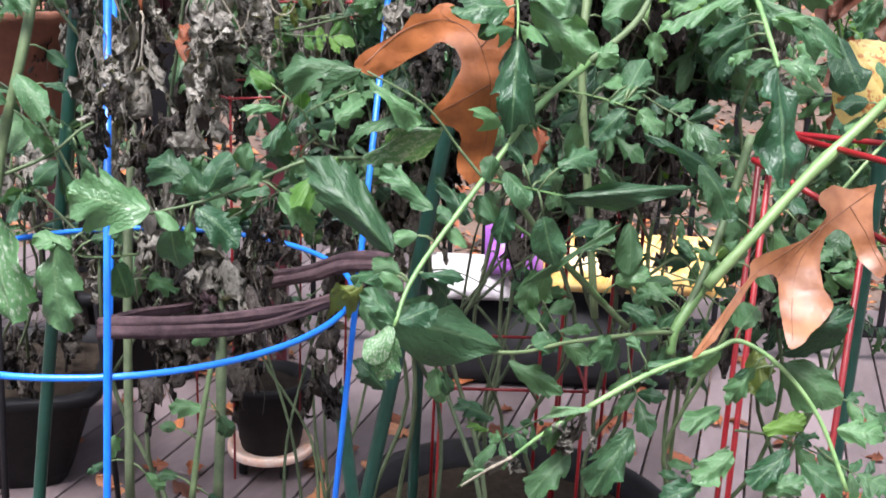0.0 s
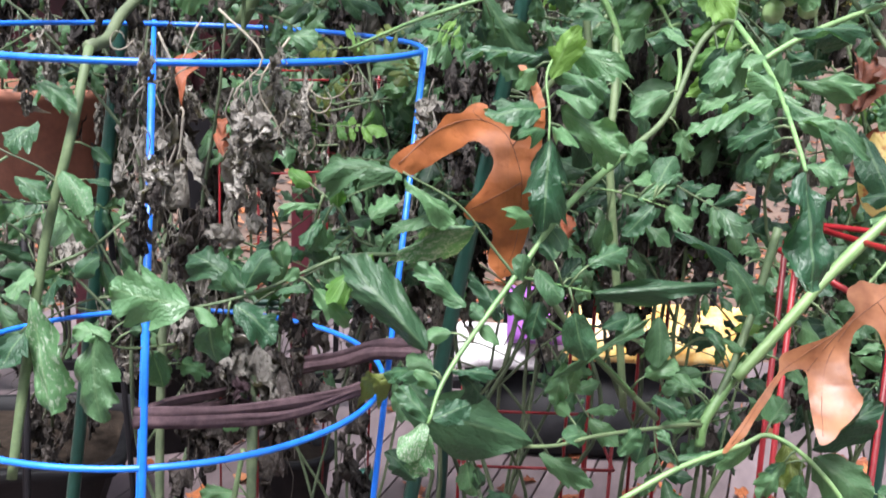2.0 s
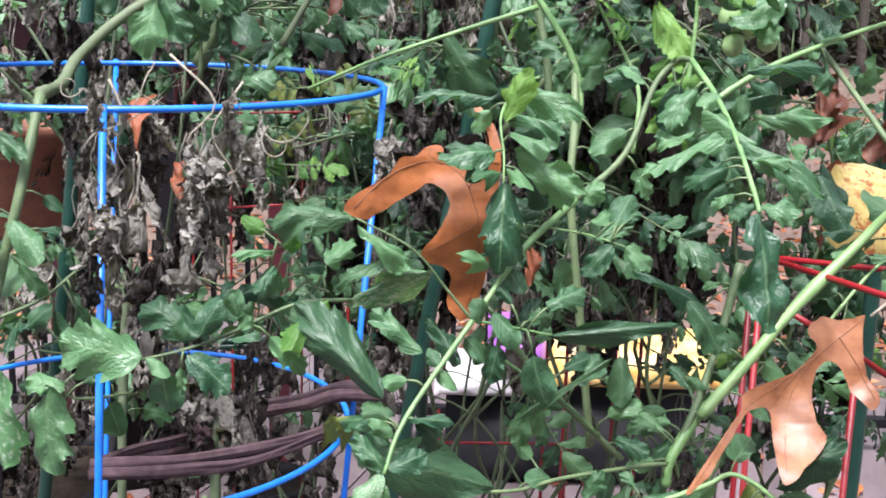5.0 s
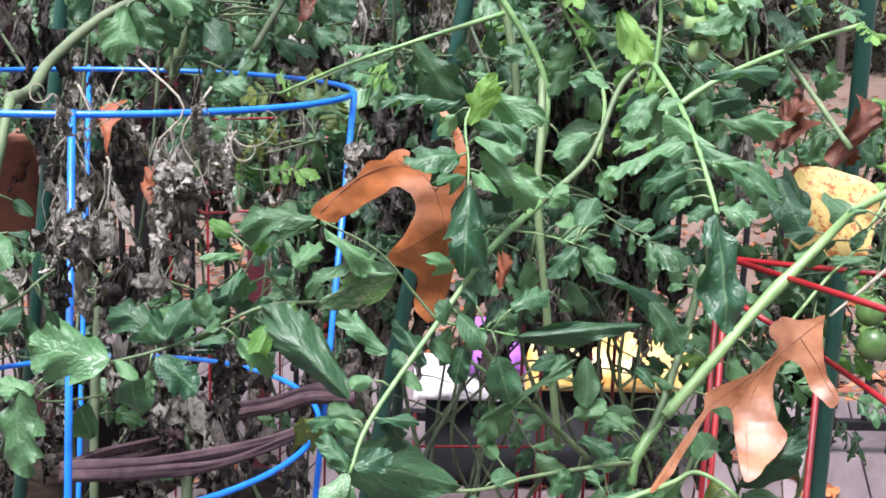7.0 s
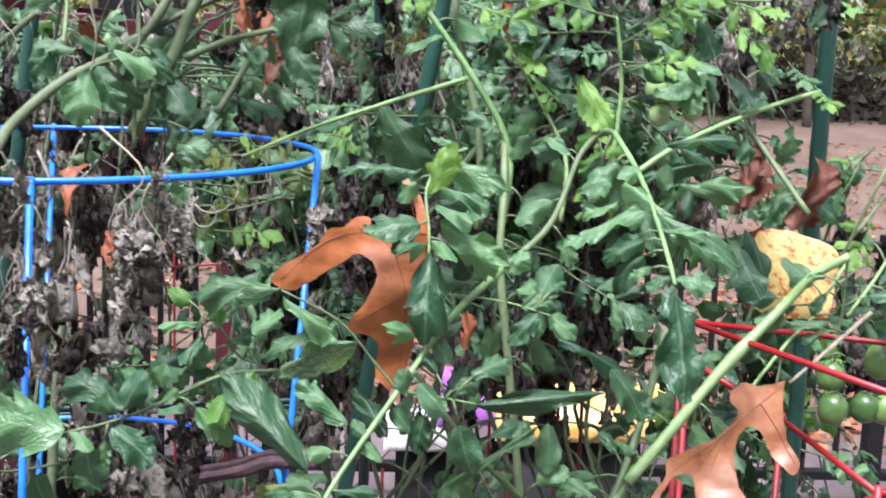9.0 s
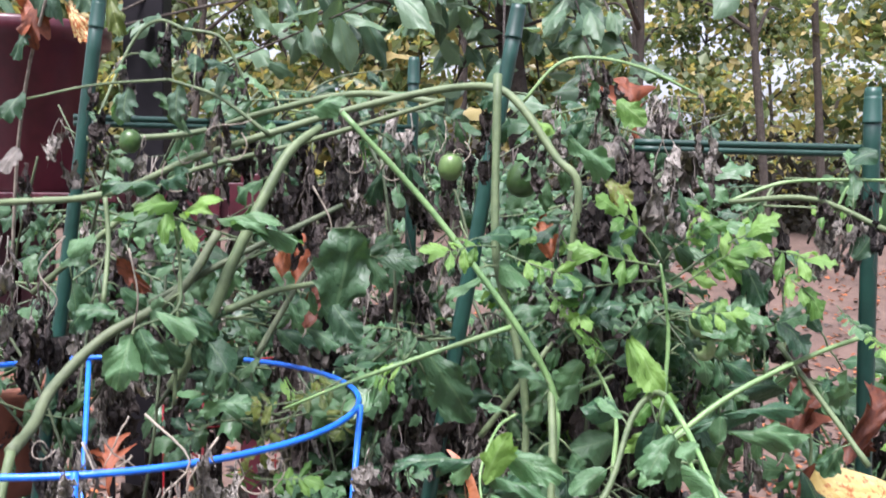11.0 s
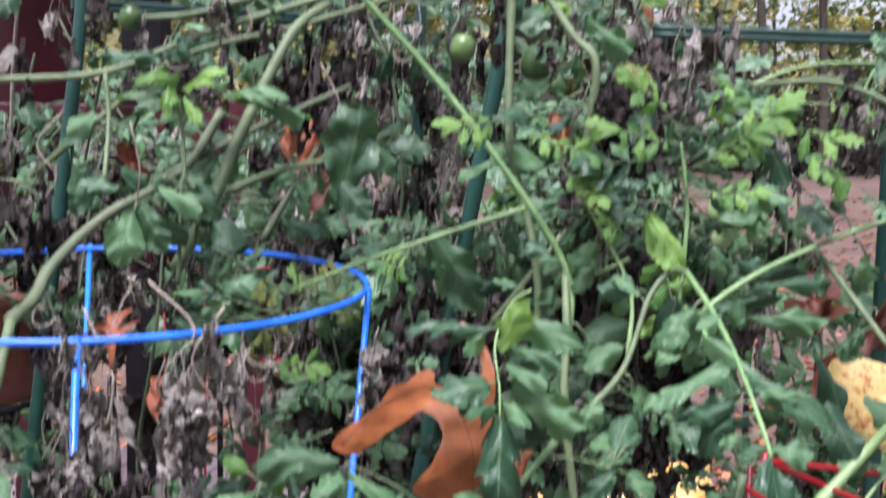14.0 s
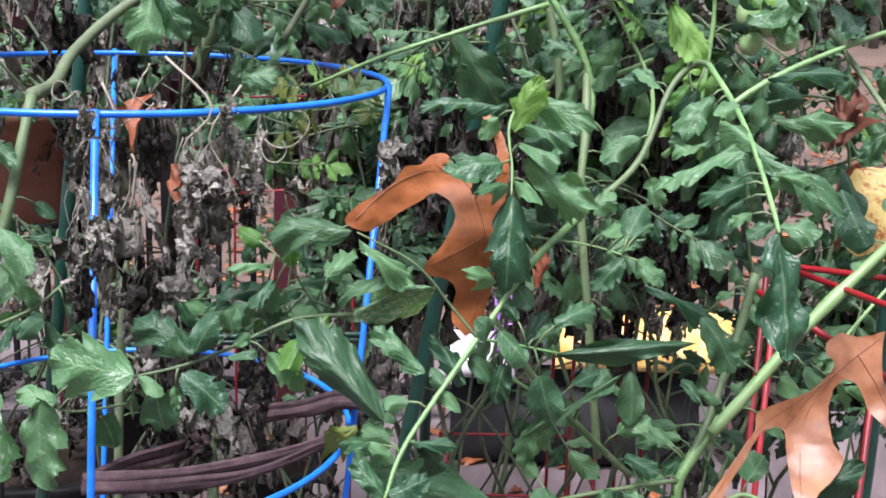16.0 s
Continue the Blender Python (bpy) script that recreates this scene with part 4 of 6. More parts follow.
for x in (-1.27, -0.77):
    bar("bracket", screen, [(x, 2.68, 1.572), (x, 2.97, 1.3)], 0.008, BLACK_METAL)

pot("glazed_planter", -1.01, 2.8, 1.6, 0.2, 0.13, 0.42, MAROON, "large glossy maroon glazed planter on a stand", "planter", 0.0, 0.02)
pot("clay_pot", -0.77, 1.95, 1.06, 0.13, 0.1, 0.2, TERRACOTTA, "terracotta clay pot half hidden by vines", "pot", 0.0, 0.012)
perch = thing("pot_stand", (-0.77, 1.95, 0.0), "black metal pot stand carrying a clay pot", "pot stand")
for k in range(3):
    a = 2.1 * k + 0.4
    bar("leg", perch, [(-0.77 + 0.16 * math.cos(a), 1.95 + 0.16 * math.sin(a), 0.0), (-0.77 + 0.1 * math.cos(a), 1.95 + 0.1 * math.sin(a), 1.06)], 0.006, BLACK_METAL)
ring("hoop", perch, -0.77, 1.95, 1.055, 0.105, 0.006, BLACK_METAL)
post = thing("post", (-0.901, 3.654, 0), "black painted square wooden post at the deck's edge", "post")
bm = bmesh.new()
box(bm, -0.967, -0.835, 3.588, 3.720, 0.0, 2.9, 0.006)
part("shaft", bm, BLACK_METAL, post)

# bag of potting mix leaning on the railing
bag = thing("soil_bag", (0.42, 3.35, 0), "plump printed plastic potting-mix bag, yellow, white and purple", "bag")
def pillow(x0, x1, z0, z1, y, depth):
    verts, faces = [], []
    n, m = 14, 10
    for side in (-1, 1):
        for j in range(m + 1):
            for i in range(n + 1):
                u, v2 = i / n, j / m
                b = (math.sin(math.pi * u) * math.sin(math.pi * v2)) ** 0.5
                w2 = 0.02 * noise.noise(Vector((u * 7 + x0 * 9, v2 * 6, side)))
                verts.append((x0 + (x1 - x0) * u, y + side * depth * b + w2 * b + 0.12 * v2, z0 + (z1 - z0) * v2))
    k = (n + 1) * (m + 1)
    for s in (0, 1):
        for j in range(m):
            for i in range(n):
                a = s * k + j * (n + 1) + i
                faces.append((a, a + 1, a + n + 2, a + n + 1))
    return verts, faces
for name, x0, x1, z0, z1, mt in (("yellow_panel", 0.36, 0.96, 0.33, 0.5, BAG_YELLOW), ("white_panel", 0.0, 0.28, 0.29, 0.41, BAG_WHITE), ("purple_panel", 0.17, 0.36, 0.38, 0.54, BAG_PURPLE), ("black_panel", 0.04, 0.86, 0.0, 0.3, BLACK_PLASTIC)):
    v, f = pillow(x0, x1, z0, z1, 3.3, 0.09)
    child(name, mesh_of(name, v, f, mt), bag)


# ---- the plants and what hangs in them ----
front_vine = thing("tomato_vine", (0.2, 1.1, 0.3), "sprawling green tomato vine with pinnate leaves and thick stems", "tomato plant")
cage_vine = thing("tomato_vine", (-0.3, 1.06, 0.3), "half-withered tomato vine tied inside the blue cage", "tomato plant")
back_vine = thing("tomato_vine", (0.25, 1.6, 0.3), "tangled tomato vine with drooping blackened leaves", "tomato plant")
stem(front_vine, [(0.117, 0.853, 1.314), (0.074, 0.805, 1.283), (0.035, 0.764, 1.236), (-0.011, 0.710, 1.179), (-0.024, 0.683, 1.149)], 0.0030, 0.0014, STEM_PALE, leafy=6)
stem(front_vine, [(0.117, 0.853, 1.314), (0.159, 0.881, 1.349), (0.186, 0.914, 1.404), (0.205, 0.918, 1.425), (0.212, 0.898, 1.426)], 0.0027, 0.0025, STEM, leafy=6)
stem(front_vine, [(0.212, 0.898, 1.426), (0.219, 0.842, 1.402), (0.221, 0.786, 1.378), (0.224, 0.738, 1.345), (0.224, 0.715, 1.330)], 0.0025, 0.0015, STEM_PALE, leafy=6)
stem(front_vine, [(-0.069, 1.067, 1.671), (0.018, 1.062, 1.577), (0.099, 1.026, 1.469), (0.134, 1.013, 1.403), (0.130, 0.991, 1.335)], 0.0029, 0.0037, STEM_PALE, leafy=6)
stem(front_vine, [(0.131, 1.016, 1.409), (0.129, 0.985, 1.359), (0.126, 0.963, 1.300), (0.138, 0.951, 1.197), (0.154, 0.945, 1.069)], 0.0038, 0.0038, STEM, leafy=6)
stem(front_vine, [(0.085, 1.115, 1.715), (0.082, 1.090, 1.558), (0.088, 1.078, 1.503), (0.103, 1.066, 1.444), (0.111, 1.053, 1.385), (0.109, 1.041, 1.321)], 0.0045, 0.0036, STEM, leafy=6)
stem(front_vine, [(0.134, 1.013, 1.401), (0.165, 1.023, 1.411), (0.191, 1.023, 1.423)], 0.0028, 0.0021, STEM_PALE, leafy=6)
stem(front_vine, [(0.094, 1.027, 1.468), (0.017, 1.027, 1.442), (-0.057, 1.028, 1.415), (-0.123, 1.049, 1.385)], 0.0026, 0.0014, STEM_PALE, leafy=6)
stem(front_vine, [(0.428, 0.909, 1.324), (0.401, 0.918, 1.304), (0.376, 0.924, 1.272), (0.321, 0.908, 1.218), (0.277, 0.892, 1.169), (0.237, 0.877, 1.125)], 0.0039, 0.0052, STEM_PALE, knots=(0.55,), leafy=6)
stem(front_vine, [(0.252, 0.899, 1.138), (0.214, 0.869, 1.093), (0.208, 0.863, 1.067)], 0.0049, 0.0048, STEM_PALE, leafy=6)
stem(front_vine, [(0.279, 0.942, 1.247), (0.261, 0.924, 1.184), (0.234, 0.887, 1.126), (0.209, 0.865, 1.086)], 0.0040, 0.0035, STEM, leafy=6)
stem(front_vine, [(0.049, 0.845, 1.227), (0.090, 0.849, 1.171), (0.137, 0.855, 1.122), (0.170, 0.866, 1.089)], 0.0027, 0.0029, STEM, leafy=6)
stem(front_vine, [(-0.010, 0.749, 1.109), (0.066, 0.776, 1.097), (0.114, 0.807, 1.096), (0.185, 0.846, 1.092), (0.209, 0.865, 1.086)], 0.0014, 0.0022, STEM, leafy=6)
stem(front_vine, [(0.128, 0.783, 1.050), (0.178, 0.800, 1.074), (0.230, 0.814, 1.090), (0.253, 0.816, 1.099), (0.283, 0.801, 1.084), (0.312, 0.781, 1.050), (0.333, 0.756, 0.999)], 0.0024, 0.0018, STEM_PALE, leafy=6)
stem(cage_vine, [(-0.316, 0.873, 1.385), (-0.322, 0.837, 1.311), (-0.337, 0.820, 1.236), (-0.349, 0.799, 1.134), (-0.357, 0.780, 1.046)], 0.0042, 0.0044, STEM, leafy=4)
stem(cage_vine, [(-0.056, 0.788, 1.243), (-0.097, 0.777, 1.241), (-0.144, 0.762, 1.221), (-0.174, 0.749, 1.212), (-0.205, 0.747, 1.204)], 0.0017, 0.0011, STEM, leafy=4)
stem(cage_vine, [(-0.300, 1.046, 1.227), (-0.298, 1.000, 1.067), (-0.287, 0.942, 0.864)], 0.0044, 0.0048, STEM_DARK, leafy=4)
stem(cage_vine, [(-0.201, 0.972, 1.080), (-0.196, 0.942, 0.977), (-0.195, 0.915, 0.882)], 0.0053, 0.0053, STEM_DARK, leafy=4)
stem(cage_vine, [(-0.198, 0.913, 1.023), (-0.206, 0.896, 0.963), (-0.211, 0.879, 0.902)], 0.0024, 0.0031, STEM, leafy=4)
stem(back_vine, [(-0.434, 1.142, 1.580), (-0.318, 1.140, 1.590), (-0.234, 1.159, 1.628), (-0.147, 1.168, 1.658), (-0.057, 1.167, 1.685), (0.032, 1.156, 1.704), (0.084, 1.134, 1.703), (0.111, 1.113, 1.680), (0.142, 1.091, 1.631), (0.163, 1.079, 1.603), (0.159, 1.087, 1.536), (0.156, 1.105, 1.466)], 0.0038, 0.0045, STEM, leafy=2, droopy=7)
stem(back_vine, [(-0.368, 1.243, 1.653), (-0.257, 1.241, 1.659), (-0.168, 1.239, 1.684), (-0.066, 1.218, 1.704), (0.033, 1.185, 1.692)], 0.0033, 0.0040, STEM, leafy=2, droopy=3)
stem(cage_vine, [(-0.230, 1.052, 1.404), (-0.193, 1.053, 1.474), (-0.173, 1.064, 1.527), (-0.142, 1.086, 1.598), (-0.122, 1.107, 1.637), (-0.097, 1.137, 1.661)], 0.0064, 0.0046, STEM, leafy=4)
stem(cage_vine, [(-0.179, 1.053, 1.479), (-0.133, 1.053, 1.498), (-0.088, 1.032, 1.508)], 0.0039, 0.0028, STEM, leafy=4)
stem(cage_vine, [(-0.316, 0.873, 1.385), (-0.327, 0.953, 1.389), (-0.327, 1.004, 1.413), (-0.295, 1.055, 1.453), (-0.229, 1.075, 1.494), (-0.194, 1.096, 1.553)], 0.0056, 0.0048, STEM_DARK, leafy=3, droopy=4)
stem(back_vine, [(-0.411, 1.188, 1.483), (-0.332, 1.189, 1.550), (-0.255, 1.199, 1.611), (-0.126, 1.197, 1.647), (0.033, 1.175, 1.694)], 0.0036, 0.0028, STEM, leafy=2, droopy=3)
leaflet(front_vine, (0.224, 0.715, 1.331), (0.232, 0.676, 1.258), 0.042, LEAF, "hanging", (0.2, -0.9, 0.3))
leaflet(front_vine, (0.216, 0.785, 1.373), (0.149, 0.762, 1.363), 0.028, LEAF, "broad")
leaflet(front_vine, (0.222, 0.775, 1.373), (0.284, 0.740, 1.351), 0.030, LEAF, "broad")
leaflet(cage_vine, (-0.201, 0.735, 1.210), (-0.258, 0.716, 1.222), 0.052, LEAF, "lobed", (0.1, -0.95, 0.3))
leaflet(front_vine, (-0.045, 0.732, 1.140), (0.064, 0.749, 1.117), 0.044, LEAF_SHADE, "smooth")
leaflet(cage_vine, (-0.269, 1.005, 1.482), (-0.299, 0.986, 1.493), 0.026, LEAF, "broad")
leaflet(cage_vine, (-0.253, 0.994, 1.463), (-0.265, 0.973, 1.416), 0.040, LEAF, "broad")
leaflet(back_vine, (-0.283, 1.102, 1.696), (-0.295, 1.092, 1.665), 0.036, SHRUB, "broad")
leaflet(back_vine, (-0.233, 1.101, 1.699), (-0.242, 1.090, 1.665), 0.031, SHRUB, "broad")
leaflet(cage_vine, (-0.246, 0.994, 1.468), (-0.226, 0.982, 1.426), 0.031, LEAF, "broad")
leaflet(cage_vine, (-0.234, 1.004, 1.484), (-0.191, 0.993, 1.470), 0.020, LEAF, "oval")
stem(cage_vine, [(-0.223, 1.037, 1.561), (-0.218, 1.035, 1.518), (-0.219, 1.024, 1.483), (-0.249, 1.004, 1.469), (-0.253, 0.994, 1.463)], 0.0017, 0.0010, STEM, leafy=4)
stem(cage_vine, [(-0.218, 1.035, 1.518), (-0.221, 1.033, 1.455), (-0.223, 1.031, 1.392)], 0.0017, 0.0021, STEM, leafy=4)
leaflet(cage_vine, (-0.236, 1.038, 1.597), (-0.283, 1.009, 1.610), 0.024, LEAF, "broad")
leaflet(cage_vine, (-0.235, 1.038, 1.599), (-0.214, 1.008, 1.617), 0.021, LEAF, "broad")
leaflet(cage_vine, (-0.220, 1.037, 1.582), (-0.252, 1.008, 1.585), 0.021, LEAF_YOUNG, "broad")
leaflet(cage_vine, (-0.218, 1.037, 1.571), (-0.187, 1.007, 1.596), 0.027, LEAF_YOUNG, "broad")
leaflet(cage_vine, (-0.183, 1.036, 1.567), (-0.127, 1.005, 1.579), 0.024, LEAF, "broad")
leaflet(cage_vine, (-0.175, 1.036, 1.565), (-0.102, 1.004, 1.559), 0.018, LEAF, "narrow")
leaflet(cage_vine, (-0.231, 1.037, 1.582), (-0.229, 1.006, 1.551), 0.016, LEAF_YOUNG, "narrow")
leaflet(cage_vine, (-0.218, 1.037, 1.566), (-0.198, 1.006, 1.549), 0.016, LEAF_YOUNG, "narrow")
leaflet(cage_vine, (-0.071, 1.011, 1.478), (-0.050, 0.993, 1.558), 0.054, LEAF_SHADE, "hanging", (0.3, -0.9, 0.3))
leaflet(cage_vine, (-0.072, 1.001, 1.491), (-0.047, 0.979, 1.462), 0.031, LEAF_SHADE, "broad")
leaflet(cage_vine, (-0.194, 1.033, 1.455), (-0.167, 1.011, 1.432), 0.029, LEAF_SHADE, "oval")
leaflet(cage_vine, (-0.184, 1.030, 1.392), (-0.152, 1.010, 1.403), 0.026, LEAF, "broad")
leaflet(cage_vine, (-0.346, 0.836, 1.359), (-0.308, 0.814, 1.347), 0.021, LEAF, "lobed")
leaflet(cage_vine, (-0.320, 0.812, 1.293), (-0.289, 0.787, 1.270), 0.022, LEAF_BLIGHT, "oval")
leaflet(cage_vine, (-0.355, 0.810, 1.286), (-0.327, 0.798, 1.276), 0.020, LEAF, "broad")
leaflet(cage_vine, (-0.343, 0.829, 1.327), (-0.362, 0.806, 1.313), 0.031, LEAF, "lobed")
leaflet(cage_vine, (-0.198, 0.735, 1.209), (-0.180, 0.723, 1.202), 0.011, LEAF, "oval")
leaflet(cage_vine, (-0.163, 0.748, 1.222), (-0.208, 0.754, 1.253), 0.033, LEAF_SHADE, "lobed")
leaflet(cage_vine, (-0.163, 0.748, 1.222), (-0.150, 0.745, 1.252), 0.021, LEAF, "oval")
leaflet(cage_vine, (-0.135, 0.752, 1.237), (-0.140, 0.745, 1.256), 0.016, LEAF, "oval")
leaflet(cage_vine, (-0.171, 0.748, 1.219), (-0.177, 0.740, 1.233), 0.012, LEAF, "oval")
leaflet(cage_vine, (-0.169, 0.736, 1.213), (-0.133, 0.722, 1.195), 0.030, LEAF, "lobed")
leaflet(cage_vine, (-0.139, 0.748, 1.221), (-0.120, 0.740, 1.231), 0.011, LEAF, "oval")
leaflet(cage_vine, (-0.125, 0.752, 1.238), (-0.135, 0.750, 1.227), 0.010, LEAF, "oval")
leaflet(front_vine, (-0.072, 0.775, 1.247), (-0.107, 0.739, 1.224), 0.03, LEAF_YOUNG, "broad")
stem(front_vine, [(-0.073, 0.786, 1.249), (-0.087, 0.787, 1.255), (-0.100, 0.781, 1.278), (-0.124, 0.785, 1.297)], 0.0011, 0.0007, STEM, leafy=6)
leaflet(front_vine, (-0.113, 0.782, 1.281), (-0.141, 0.762, 1.287), 0.015, LEAF, "broad")
leaflet(front_vine, (-0.112, 0.780, 1.271), (-0.126, 0.756, 1.259), 0.016, LEAF, "broad")
leaflet(front_vine, (-0.120, 0.785, 1.294), (-0.136, 0.776, 1.305), 0.014, LEAF_YOUNG, "oval")
leaflet(front_vine, (-0.100, 0.781, 1.278), (-0.102, 0.774, 1.293), 0.014, LEAF_YOUNG, "oval")
leaflet(front_vine, (-0.094, 0.779, 1.267), (-0.076, 0.771, 1.276), 0.009, LEAF, "oval")
stem(front_vine, [(0.035, 0.764, 1.236), (0.017, 0.768, 1.256), (-0.010, 0.764, 1.288), (-0.051, 0.758, 1.311)], 0.0012, 0.0008, STEM)
leaflet(front_vine, (-0.055, 0.758, 1.312), (-0.115, 0.749, 1.321), 0.030, LEAF_SHADE, "lobed")
leaflet(front_vine, (-0.050, 0.758, 1.306), (-0.006, 0.742, 1.281), 0.019, LEAF, "narrow")
leaflet(front_vine, (-0.010, 0.764, 1.288), (-0.070, 0.750, 1.274), 0.023, LEAF_SHADE, "narrow")
leaflet(front_vine, (0.003, 0.771, 1.272), (-0.072, 0.775, 1.247), 0.021, LEAF_BLIGHT, "narrow")
leaflet(front_vine, (-0.003, 0.739, 1.217), (-0.032, 0.737, 1.256), 0.025, LEAF, "lobed")
leaflet(front_vine, (-0.027, 0.713, 1.191), (-0.091, 0.717, 1.263), 0.036, LEAF_SHADE, "narrow", (-0.2, -0.9, 0.35))
leaflet(front_vine, (0.027, 0.747, 1.207), (0.002, 0.776, 1.245), 0.017, LEAF_SHADE, "narrow")
leaflet(front_vine, (-0.023, 0.684, 1.150), (-0.042, 0.679, 1.178), 0.018, LEAF, "broad")
leaflet(front_vine, (-0.019, 0.698, 1.169), (-0.032, 0.691, 1.185), 0.011, LEAF, "oval")
leaflet(front_vine, (-0.021, 0.684, 1.152), (0.006, 0.687, 1.165), 0.019, LEAF, "broad")
leaflet(front_vine, (-0.026, 0.684, 1.151), (-0.040, 0.660, 1.134), 0.018, LEAF_BLIGHT, "oval", (0, -0.5, 0.9))
leaflet(front_vine, (-0.025, 0.682, 1.144), (-0.031, 0.666, 1.114), 0.023, LEAF_BLIGHT, "lobed")
leaflet(front_vine, (-0.011, 0.710, 1.179), (0.022, 0.702, 1.184), 0.013, LEAF, "narrow")
leaflet(front_vine, (0.040, 0.763, 1.233), (0.039, 0.757, 1.253), 0.014, LEAF, "oval")
leaflet(front_vine, (0.030, 0.761, 1.224), (0.048, 0.758, 1.208), 0.013, LEAF, "oval")
leaflet(front_vine, (0.012, 0.737, 1.209), (0.002, 0.740, 1.221), 0.011, LEAF, "oval")
leaflet(front_vine, (0.010, 0.737, 1.205), (0.027, 0.734, 1.194), 0.011, LEAF, "oval")
leaflet(front_vine, (0.062, 0.801, 1.266), (0.075, 0.789, 1.254), 0.017, LEAF, "oval")
leaflet(front_vine, (0.074, 0.805, 1.283), (0.039, 0.794, 1.282), 0.013, LEAF, "oval")
stem(front_vine, [(0.035, 0.764, 1.236), (0.066, 0.773, 1.229), (0.097, 0.782, 1.221)], 0.0012, 0.0008, STEM_PALE, leafy=6)
leaflet(front_vine, (0.094, 0.782, 1.220), (0.192, 0.767, 1.241), 0.017, LEAF_SHADE, "smooth", (0.1, -0.75, 0.5))
leaflet(front_vine, (0.161, 0.823, 1.265), (0.219, 0.800, 1.250), 0.020, LEAF, "narrow")
leaflet(front_vine, (0.203, 0.809, 1.245), (0.235, 0.792, 1.209), 0.029, LEAF, "lobed")
leaflet(front_vine, (0.150, 0.827, 1.191), (0.070, 0.798, 1.151), 0.010, LEAF_SHADE, "smooth")
leaflet(front_vine, (0.160, 0.847, 1.187), (0.165, 0.829, 1.148), 0.022, LEAF_SHADE, "oval")
stem(front_vine, [(0.057, 0.807, 1.196), (0.116, 0.838, 1.147), (0.147, 0.852, 1.115)], 0.0013, 0.0014, STEM_PALE, leafy=6)
stem(front_vine, [(0.089, 0.914, 1.408), (0.070, 0.881, 1.402), (0.053, 0.816, 1.383), (0.055, 0.795, 1.355), (0.055, 0.785, 1.335)], 0.0013, 0.0008, STEM_PALE, leafy=6)
leaflet(front_vine, (0.045, 0.803, 1.395), (-0.007, 0.775, 1.412), 0.026, LEAF, "broad")
leaflet(front_vine, (0.064, 0.805, 1.403), (0.110, 0.773, 1.394), 0.021, LEAF, "narrow")
leaflet(front_vine, (0.054, 0.801, 1.386), (0.097, 0.771, 1.387), 0.017, LEAF, "narrow")
leaflet(front_vine, (0.050, 0.795, 1.358), (0.012, 0.764, 1.360), 0.035, LEAF, "lobed")
leaflet(front_vine, (0.064, 0.795, 1.357), (0.111, 0.761, 1.336), 0.027, LEAF, "broad")
leaflet(front_vine, (0.056, 0.790, 1.336), (0.051, 0.748, 1.282), 0.038, LEAF, "lobed", (0.1, -0.5, 0.85))
leaflet(front_vine, (0.053, 0.792, 1.342), (0.032, 0.762, 1.349), 0.013, LEAF, "oval")
leaflet(front_vine, (0.057, 0.792, 1.345), (0.070, 0.761, 1.342), 0.013, LEAF, "oval")
leaflet(front_vine, (0.047, 0.777, 1.274), (0.031, 0.750, 1.292), 0.015, LEAF, "oval")
leaflet(front_vine, (0.054, 0.800, 1.380), (0.065, 0.777, 1.418), 0.021, LEAF_YOUNG, "broad")
leaflet(front_vine, (0.059, 0.798, 1.372), (0.085, 0.767, 1.369), 0.016, LEAF, "oval")
leaflet(front_vine, (0.187, 0.928, 1.472), (0.214, 0.899, 1.427), 0.023, LEAF_YOUNG, "narrow")
leaflet(front_vine, (0.184, 0.928, 1.470), (0.195, 0.909, 1.431), 0.014, LEAF_YOUNG, "narrow")
leaflet(front_vine, (0.247, 0.857, 1.420), (0.304, 0.841, 1.437), 0.019, LEAF, "narrow")
leaflet(front_vine, (0.194, 1.028, 1.363), (0.152, 1.005, 1.356), 0.032, LEAF_SHADE, "oval")
leaflet(front_vine, (0.222, 0.832, 1.401), (0.204, 0.820, 1.396), 0.014, LEAF, "oval")
leaflet(front_vine, (0.236, 0.774, 1.370), (0.199, 0.800, 1.397), 0.012, LEAF, "oval")
leaflet(front_vine, (0.229, 0.762, 1.359), (0.256, 0.752, 1.361), 0.016, LEAF, "broad")
leaflet(front_vine, (0.227, 0.725, 1.332), (0.254, 0.716, 1.335), 0.023, LEAF, "lobed")
leaflet(front_vine, (0.223, 0.726, 1.334), (0.204, 0.724, 1.327), 0.015, LEAF, "broad")
leaflet(front_vine, (0.292, 0.801, 1.346), (0.302, 0.773, 1.312), 0.030, LEAF_SHADE, "oval")
leaflet(front_vine, (0.122, 0.852, 1.311), (0.137, 0.847, 1.331), 0.019, LEAF, "broad")
stem(front_vine, [(0.067, 0.828, 1.298), (0.120, 0.838, 1.290), (0.157, 0.836, 1.280)], 0.0010, 0.0006, STEM_PALE, leafy=6)
leaflet(front_vine, (0.147, 0.836, 1.282), (0.122, 0.821, 1.259), 0.023, LEAF, "lobed")
leaflet(front_vine, (0.156, 0.836, 1.280), (0.179, 0.824, 1.268), 0.023, LEAF, "lobed")
leaflet(front_vine, (0.133, 0.837, 1.285), (0.164, 0.841, 1.305), 0.018, LEAF, "broad")
stem(front_vine, [(0.229, 0.991, 1.382), (0.237, 1.003, 1.457), (0.234, 1.004, 1.498), (0.229, 1.005, 1.530)], 0.0024, 0.0014, STEM_PALE, leafy=6)
stem(front_vine, [(0.181, 0.970, 1.340), (0.186, 0.992, 1.397), (0.156, 1.005, 1.457), (0.123, 1.007, 1.509)], 0.0023, 0.0012, STEM_PALE, leafy=6)
